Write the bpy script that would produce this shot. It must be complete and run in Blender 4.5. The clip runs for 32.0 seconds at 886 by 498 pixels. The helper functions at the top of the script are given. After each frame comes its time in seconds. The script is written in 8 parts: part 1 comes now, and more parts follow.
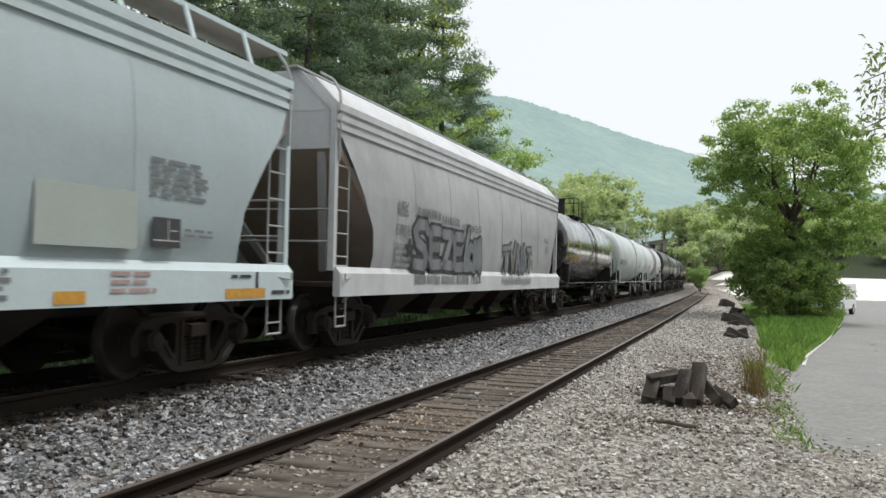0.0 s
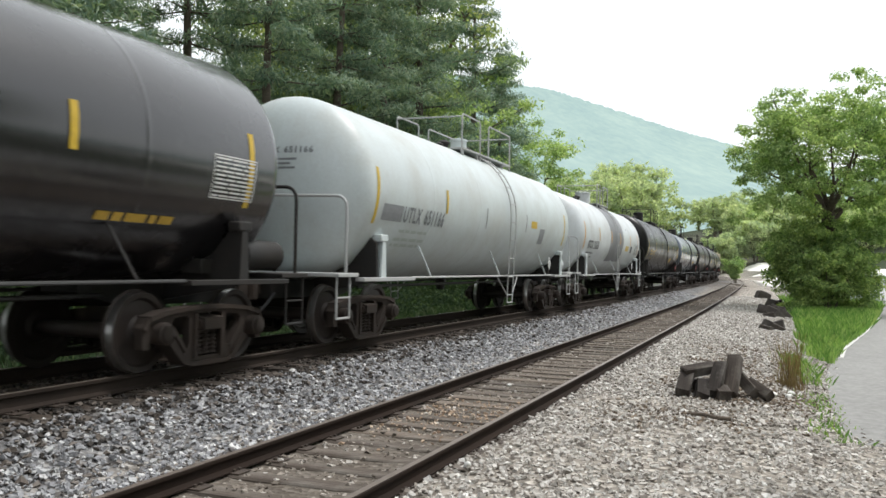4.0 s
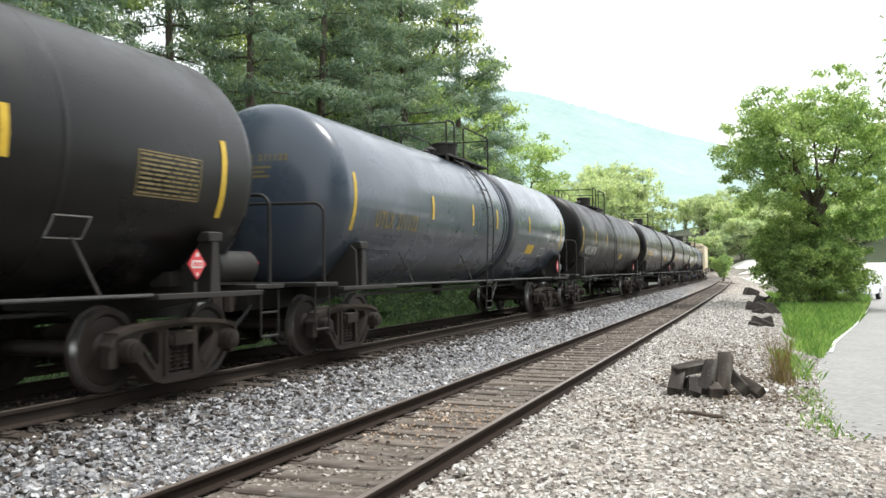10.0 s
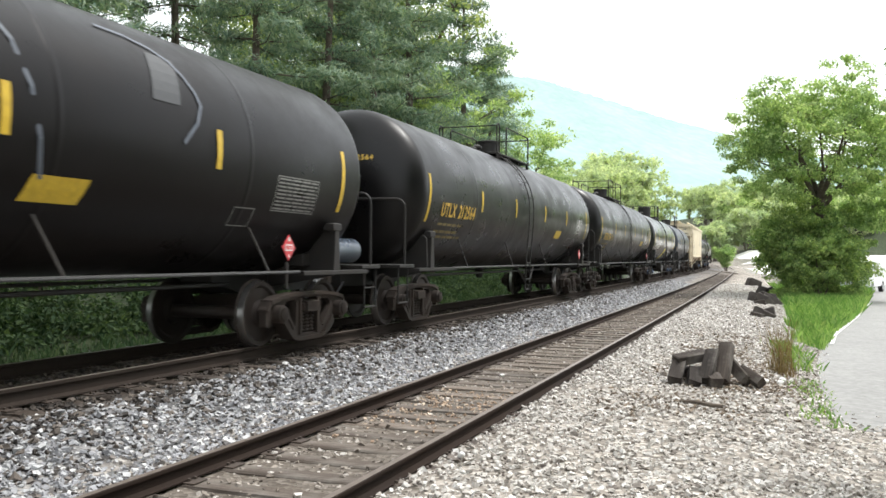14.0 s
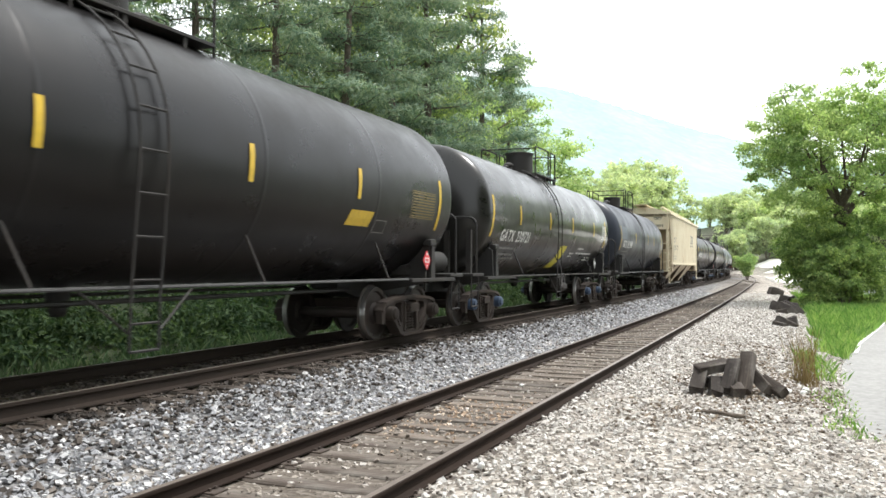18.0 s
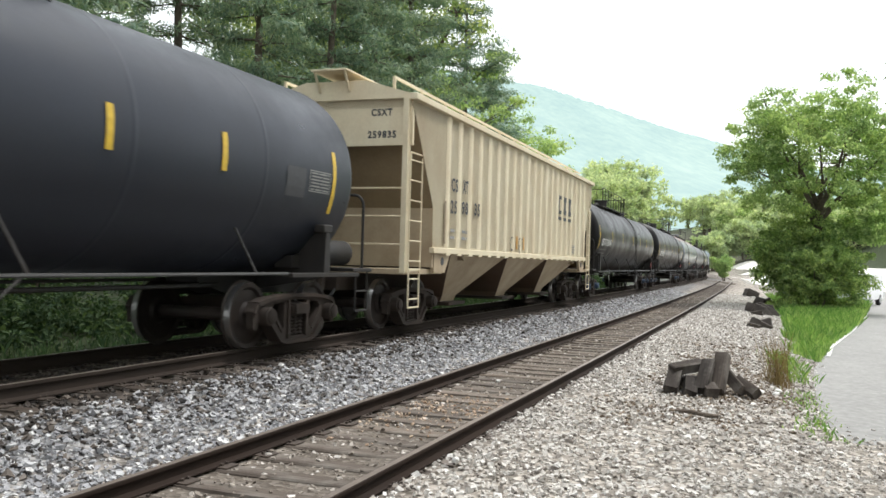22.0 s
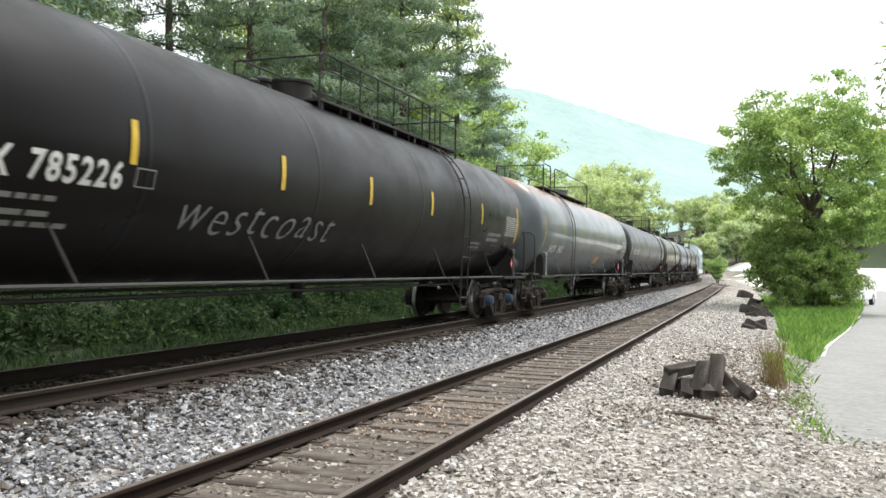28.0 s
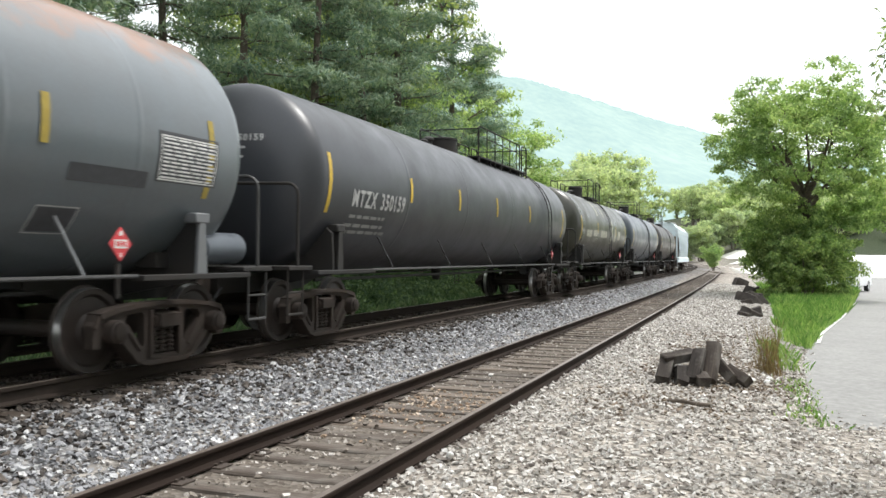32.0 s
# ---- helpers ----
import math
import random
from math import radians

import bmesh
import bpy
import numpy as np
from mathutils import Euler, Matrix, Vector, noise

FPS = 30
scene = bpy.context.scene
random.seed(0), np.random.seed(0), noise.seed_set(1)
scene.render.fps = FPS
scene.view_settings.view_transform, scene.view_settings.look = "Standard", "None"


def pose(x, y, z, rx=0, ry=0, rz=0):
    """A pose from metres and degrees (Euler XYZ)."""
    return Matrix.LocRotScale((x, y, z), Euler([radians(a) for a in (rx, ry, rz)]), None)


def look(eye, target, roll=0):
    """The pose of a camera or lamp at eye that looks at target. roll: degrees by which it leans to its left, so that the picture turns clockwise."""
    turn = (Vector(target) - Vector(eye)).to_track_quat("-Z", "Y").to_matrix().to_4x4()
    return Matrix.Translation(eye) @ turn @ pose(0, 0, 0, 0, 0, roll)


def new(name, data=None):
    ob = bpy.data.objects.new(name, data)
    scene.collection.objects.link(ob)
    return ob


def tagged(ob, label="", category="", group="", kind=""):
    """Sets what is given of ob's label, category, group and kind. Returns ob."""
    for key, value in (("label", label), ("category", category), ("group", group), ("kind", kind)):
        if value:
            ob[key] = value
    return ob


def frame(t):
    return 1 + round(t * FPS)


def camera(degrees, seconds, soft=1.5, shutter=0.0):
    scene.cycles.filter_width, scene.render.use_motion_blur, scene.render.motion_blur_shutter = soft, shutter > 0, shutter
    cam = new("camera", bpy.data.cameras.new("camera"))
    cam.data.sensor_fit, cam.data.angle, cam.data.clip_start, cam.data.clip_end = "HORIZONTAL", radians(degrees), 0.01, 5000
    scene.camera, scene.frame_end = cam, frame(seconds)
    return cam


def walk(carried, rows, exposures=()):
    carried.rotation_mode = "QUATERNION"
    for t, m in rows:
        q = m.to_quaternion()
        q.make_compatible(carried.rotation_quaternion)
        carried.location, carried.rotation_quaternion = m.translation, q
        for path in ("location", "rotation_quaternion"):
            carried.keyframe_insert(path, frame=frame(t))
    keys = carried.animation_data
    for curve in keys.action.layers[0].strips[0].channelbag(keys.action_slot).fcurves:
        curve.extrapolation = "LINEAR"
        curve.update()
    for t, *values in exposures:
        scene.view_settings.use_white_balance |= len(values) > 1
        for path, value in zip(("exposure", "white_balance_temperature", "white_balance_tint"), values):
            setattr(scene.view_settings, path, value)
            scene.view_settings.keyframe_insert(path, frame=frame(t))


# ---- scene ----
cam = camera(54.26, 32.0, soft=1.55, shutter=0.2)

# turn of the held camera: seconds and the Euler angles of its pose
VIEWS = [
    (0, 91.66, -1.19, -1.87), (0.5, 91.64, -1.25, -1.66), (1, 91.89, -1.38, -1.61), (1.5, 91.87, -1.19, -1.40),
    (2, 91.99, -1.08, -1.00), (2.5, 91.91, -1.08, -0.37), (3, 91.67, -0.96, 0.09), (3.5, 91.35, -0.88, 0.39),
    (4, 91.06, -1.11, 0.26), (4.5, 91.08, -0.53, -0.11), (6.5, 91.07, -0.24, 0.61), (7, 91.17, -0.12, 0.44),
    (7.5, 91.21, 0.02, 0.39), (8, 91.28, -0.01, 0.13), (8.5, 91.46, 0.20, 0.02), (9, 91.31, 0.09, 0.00),
    (9.5, 91.25, 0.69, -0.17), (10, 91.45, 0.50, -0.47), (10.5, 91.67, 0.63, -0.55), (11, 91.90, 0.38, -0.47),
    (11.5, 91.84, 0.73, -0.46), (12, 91.64, 0.66, -0.20), (12.5, 91.45, 0.68, -0.18), (13, 91.17, 0.75, -0.08),
    (13.5, 90.80, -0.18, -0.24), (14, 90.48, -0.45, -0.29), (14.5, 90.60, -0.98, -0.06), (16.5, 90.71, -0.39, 0.94),
    (17, 90.64, -0.21, 1.02), (17.5, 90.88, 0.14, 1.12), (18, 91.12, -0.27, 0.97), (18.5, 90.88, 0.07, 0.72),
    (19, 90.76, -0.37, 0.40), (19.5, 90.77, 0.06, 0.04), (20, 90.86, 0.33, -0.49), (20.5, 90.93, -1.23, -0.87),
    (21, 91.03, -1.17, -1.11), (21.5, 91.00, -1.31, -1.08), (22, 90.79, -1.59, -0.41), (22.5, 91.04, -1.70, 0.27),
    (23, 91.23, -1.85, 0.44), (23.5, 91.46, -2.29, 0.20), (24, 91.94, -1.87, -0.20), (24.5, 92.21, -1.67, -0.22),
    (26.5, 91.77, -0.46, -0.41), (27, 91.55, -0.37, -0.60), (27.5, 91.49, -0.52, -0.73), (28, 91.17, -0.82, -0.79),
    (28.5, 91.02, -0.62, -0.91), (29, 90.72, -0.43, -1.19), (29.5, 90.61, -0.73, -1.24), (30, 90.35, -0.76, -1.15),
    (30.5, 90.38, -0.71, -1.11), (31, 90.49, -0.81, -1.15), (31.5, 90.57, -0.64, -1.06), (32, 90.48, -0.43, -1.05),
]

EYE = (0.0, 0.0, 1.6)
EXPOSURES = [(0.0, -0.25), (2.0, -0.08), (3.0, 0.09), (4.0, 0.11), (7.0, 0.2), (8.0, 0.25), (9.0, 0.54), (10.0, 0.63), (11.5, 0.56), (13.0, 0.62), (17.5, 0.8), (19.0, 0.82), (21.0, 0.65), (23.0, 0.25), (24.5, 0.1), (26.5, 0.5), (28.0, 0.6), (32.0, 0.5)]
walk(cam, [(t, pose(*EYE, rx, ry, rz)) for t, rx, ry, rz in VIEWS], EXPOSURES)

# ---- world and sun ----
SUN_ELEVATION, SUN_AZIMUTH = radians(62), radians(68)   # azimuth from +y towards +x
world = bpy.data.worlds.new("hazy_sky")
scene.world = world
world.use_nodes = True
wn, wl = world.node_tree.nodes, world.node_tree.links
sky = wn.new("ShaderNodeTexSky")
sky.sky_type, sky.sun_disc = "NISHITA", False
sky.sun_elevation, sky.sun_rotation = SUN_ELEVATION, SUN_AZIMUTH
sky.air_density, sky.dust_density, sky.ozone_density = 1.0, 4.0, 1.0
veil = wn.new("ShaderNodeMixRGB")
veil.inputs[0].default_value = 0.85
veil.inputs[2].default_value = (9.6, 10.0, 10.2, 1)
wl.new(sky.outputs[0], veil.inputs[1])
wl.new(veil.outputs[0], wn["Background"].inputs[0])
wn["Background"].inputs[1].default_value = 0.127
sun = new("sun", bpy.data.lights.new("sun", "SUN"))
sun.data.energy, sun.data.angle, sun.data.color = 2.5, radians(12), (1.0, 0.98, 0.95)
sun.matrix_basis = look((0, 0, 0), (-math.sin(SUN_AZIMUTH) * math.cos(SUN_ELEVATION), -math.cos(SUN_AZIMUTH) * math.cos(SUN_ELEVATION), -math.sin(SUN_ELEVATION)))


# ---- materials ----
def material(name):
    m = bpy.data.materials.new(name)
    m.use_nodes = True
    nt = m.node_tree
    return m, nt.nodes, nt.links, nt.nodes["Principled BSDF"]


def ramp(nodes, stops):
    r = nodes.new("ShaderNodeValToRGB")
    e = r.color_ramp.elements
    while len(e) < len(stops):
        e.new(0.5)
    for el, (p, c) in zip(e, stops):
        el.position, el.color = p, (*c, 1)
    return r


def noise_tex(nodes, links, scale, detail=5, rough=0.6, stretch=None, kind="Object"):
    tc = nodes.new("ShaderNodeTexCoord")
    n = nodes.new("ShaderNodeTexNoise")
    n.inputs["Scale"].default_value, n.inputs["Detail"].default_value, n.inputs["Roughness"].default_value = scale, detail, rough
    if stretch:
        mp = nodes.new("ShaderNodeMapping")
        mp.inputs["Scale"].default_value = stretch
        links.new(tc.outputs[kind], mp.inputs["Vector"])
        links.new(mp.outputs[0], n.inputs["Vector"])
    else:
        links.new(tc.outputs[kind], n.inputs["Vector"])
    return n


def mix(nodes, links, fac, a, b, mode="MIX"):
    m = nodes.new("ShaderNodeMixRGB")
    m.blend_type = mode
    for i, v in enumerate((fac, a, b)):
        if isinstance(v, (int, float)):
            m.inputs[i].default_value = v if i == 0 else (v, v, v, 1)
        elif isinstance(v, tuple):
            m.inputs[i].default_value = (*v, 1)
        else:
            links.new(v, m.inputs[i])
    return m.outputs[0]


def bump(nodes, links, bsdf, height, strength, distance=0.02):
    b = nodes.new("ShaderNodeBump")
    b.inputs["Strength"].default_value, b.inputs["Distance"].default_value = strength, distance
    links.new(height, b.inputs["Height"])
    links.new(b.outputs[0], bsdf.inputs["Normal"])


def paint(name, col, rough=0.45, dirt=(0.10, 0.075, 0.05), amount=0.35, streak=0.5, metal=0.0, rust=0.0, coat=0.0, coat_ior=1.5):
    """Weathered paint: patchy dirt, streaks that run down, and fine relief."""
    m, n, l, b = material(name)
    big = noise_tex(n, l, 0.9, 6, 0.65)
    run = noise_tex(n, l, 1.0, 5, 0.6, (4.0, 2.5, 0.35))
    fine = noise_tex(n, l, 22, 4, 0.6)
    rb = ramp(n, [(0.42, (0, 0, 0)), (0.78, (amount, amount, amount))])
    rr = ramp(n, [(0.48, (0, 0, 0)), (0.80, (streak * 0.6, streak * 0.6, streak * 0.6))])
    l.new(big.outputs[0], rb.inputs[0])
    l.new(run.outputs[0], rr.inputs[0])
    c = mix(n, l, rb.outputs[0], col, dirt)
    c = mix(n, l, rr.outputs[0], c, tuple(0.6 * a + 0.4 * d for a, d in zip(col, dirt)))
    rf = ramp(n, [(0.3, (0.94, 0.94, 0.94)), (0.7, (1.03, 1.03, 1.03))])
    l.new(fine.outputs[0], rf.inputs[0])
    c = mix(n, l, 1.0, c, rf.outputs[0], "MULTIPLY")
    if rust:
        # rust that has bled over the top of the shell
        tc = n.new("ShaderNodeTexCoord")
        sep = n.new("ShaderNodeSeparateXYZ")
        l.new(tc.outputs["Object"], sep.inputs[0])
        add = n.new("ShaderNodeMath")
        add.operation = "MULTIPLY_ADD"
        l.new(big.outputs[0], add.inputs[0])
        add.inputs[1].default_value = 2.6
        l.new(sep.outputs[2], add.inputs[2])
        rz = ramp(n, [(0.0, (0, 0, 0)), (1.0, (rust, rust, rust))])
        mr = n.new("ShaderNodeMapRange")
        mr.inputs[1].default_value, mr.inputs[2].default_value = 4.75, 5.25
        l.new(add.outputs[0], mr.inputs[0])
        l.new(mr.outputs[0], rz.inputs[0])
        c = mix(n, l, rz.outputs[0], c, (0.24, 0.11, 0.055))
    l.new(c, b.inputs["Base Color"])
    b.inputs["Metallic"].default_value = metal
    rg = ramp(n, [(0.3, (rough - 0.08,) * 3), (0.75, (min(1, rough + 0.2),) * 3)])
    l.new(big.outputs[0], rg.inputs[0])
    l.new(rg.outputs[0], b.inputs["Roughness"])
    b.inputs["Coat Weight"].default_value, b.inputs["Coat Roughness"].default_value = coat, 0.17
    b.inputs["Coat IOR"].default_value = coat_ior
    bump(n, l, b, fine.outputs[0], 0.12, 0.004)
    return m


def stone_mat(name, stops, rough=0.9, island=True, scale=9):
    m, n, l, b = material(name)
    g = n.new("ShaderNodeNewGeometry")
    r = ramp(n, stops)
    r.color_ramp.interpolation = "LINEAR"
    if island:
        l.new(g.outputs["Random Per Island"], r.inputs[0])
    nz = noise_tex(n, l, scale, 6, 0.7)
    if not island:
        l.new(nz.outputs[0], r.inputs[0])
    f = noise_tex(n, l, scale * 7, 4, 0.6)
    rf = ramp(n, [(0.3, (0.75, 0.75, 0.75)), (0.72, (1.12, 1.12, 1.12))])
    l.new(f.outputs[0], rf.inputs[0])
    c = mix(n, l, 1.0, r.outputs[0], rf.outputs[0], "MULTIPLY")
    l.new(c, b.inputs["Base Color"])
    b.inputs["Roughness"].default_value = rough
    bump(n, l, b, f.outputs[0], 0.4, 0.01)
    return m


def wood_mat(name, dark, light):
    m, n, l, b = material(name)
    oi = n.new("ShaderNodeObjectInfo")
    g1 = noise_tex(n, l, 3, 6, 0.7, (0.6, 9, 9))
    g2 = noise_tex(n, l, 2.2, 5, 0.6)
    r = ramp(n, [(0.3, dark), (0.7, light)])
    l.new(g1.outputs[0], r.inputs[0])
    rr = ramp(n, [(0.0, (0.55, 0.54, 0.54)), (1.0, (1.22, 1.18, 1.12))])
    l.new(oi.outputs["Random"], rr.inputs[0])
    c = mix(n, l, 1.0, r.outputs[0], rr.outputs[0], "MULTIPLY")
    r2 = ramp(n, [(0.45, (0, 0, 0)), (0.75, (0.5, 0.5, 0.5))])
    l.new(g2.outputs[0], r2.inputs[0])
    c = mix(n, l, r2.outputs[0], c, (0.30, 0.28, 0.25))
    l.new(c, b.inputs["Base Color"])
    b.inputs["Roughness"].default_value = 0.9
    bump(n, l, b, g1.outputs[0], 0.6, 0.012)
    return m


def leaf_mat(name, stops, trans=0.45):
    m, n, l, b = material(name)
    g = n.new("ShaderNodeNewGeometry")
    r = ramp(n, stops)
    l.new(g.outputs["Random Per Island"], r.inputs[0])
    big = noise_tex(n, l, 0.35, 3, 0.5)
    rb = ramp(n, [(0.3, (0.72, 0.78, 0.75)), (0.7, (1.2, 1.12, 1.0))])
    l.new(big.outputs[0], rb.inputs[0])
    c = mix(n, l, 1.0, r.outputs[0], rb.outputs[0], "MULTIPLY")
    l.new(c, b.inputs["Base Color"])
    b.inputs["Roughness"].default_value = 0.75
    b.inputs["Specular IOR Level"].default_value = 0.2
    t = n.new("ShaderNodeBsdfTranslucent")
    tint = mix(n, l, 1.0, c, (1.18, 1.28, 0.72), "MULTIPLY")
    l.new(tint, t.inputs["Color"])
    s = n.new("ShaderNodeMixShader")
    s.inputs[0].default_value = trans
    l.new(b.outputs[0], s.inputs[1])
    l.new(t.outputs[0], s.inputs[2])
    l.new(s.outputs[0], n["Material Output"].inputs[0])
    return m


def plain(name, col, rough=0.6, metal=0.0):
    m, n, l, b = material(name)
    nz = noise_tex(n, l, 14, 4, 0.6)
    r = ramp(n, [(0.3, tuple(0.78 * v for v in col)), (0.75, tuple(min(1, 1.08 * v) for v in col))])
    l.new(nz.outputs[0], r.inputs[0])
    l.new(r.outputs[0], b.inputs["Base Color"])
    b.inputs["Roughness"].default_value, b.inputs["Metallic"].default_value = rough, metal
    return m


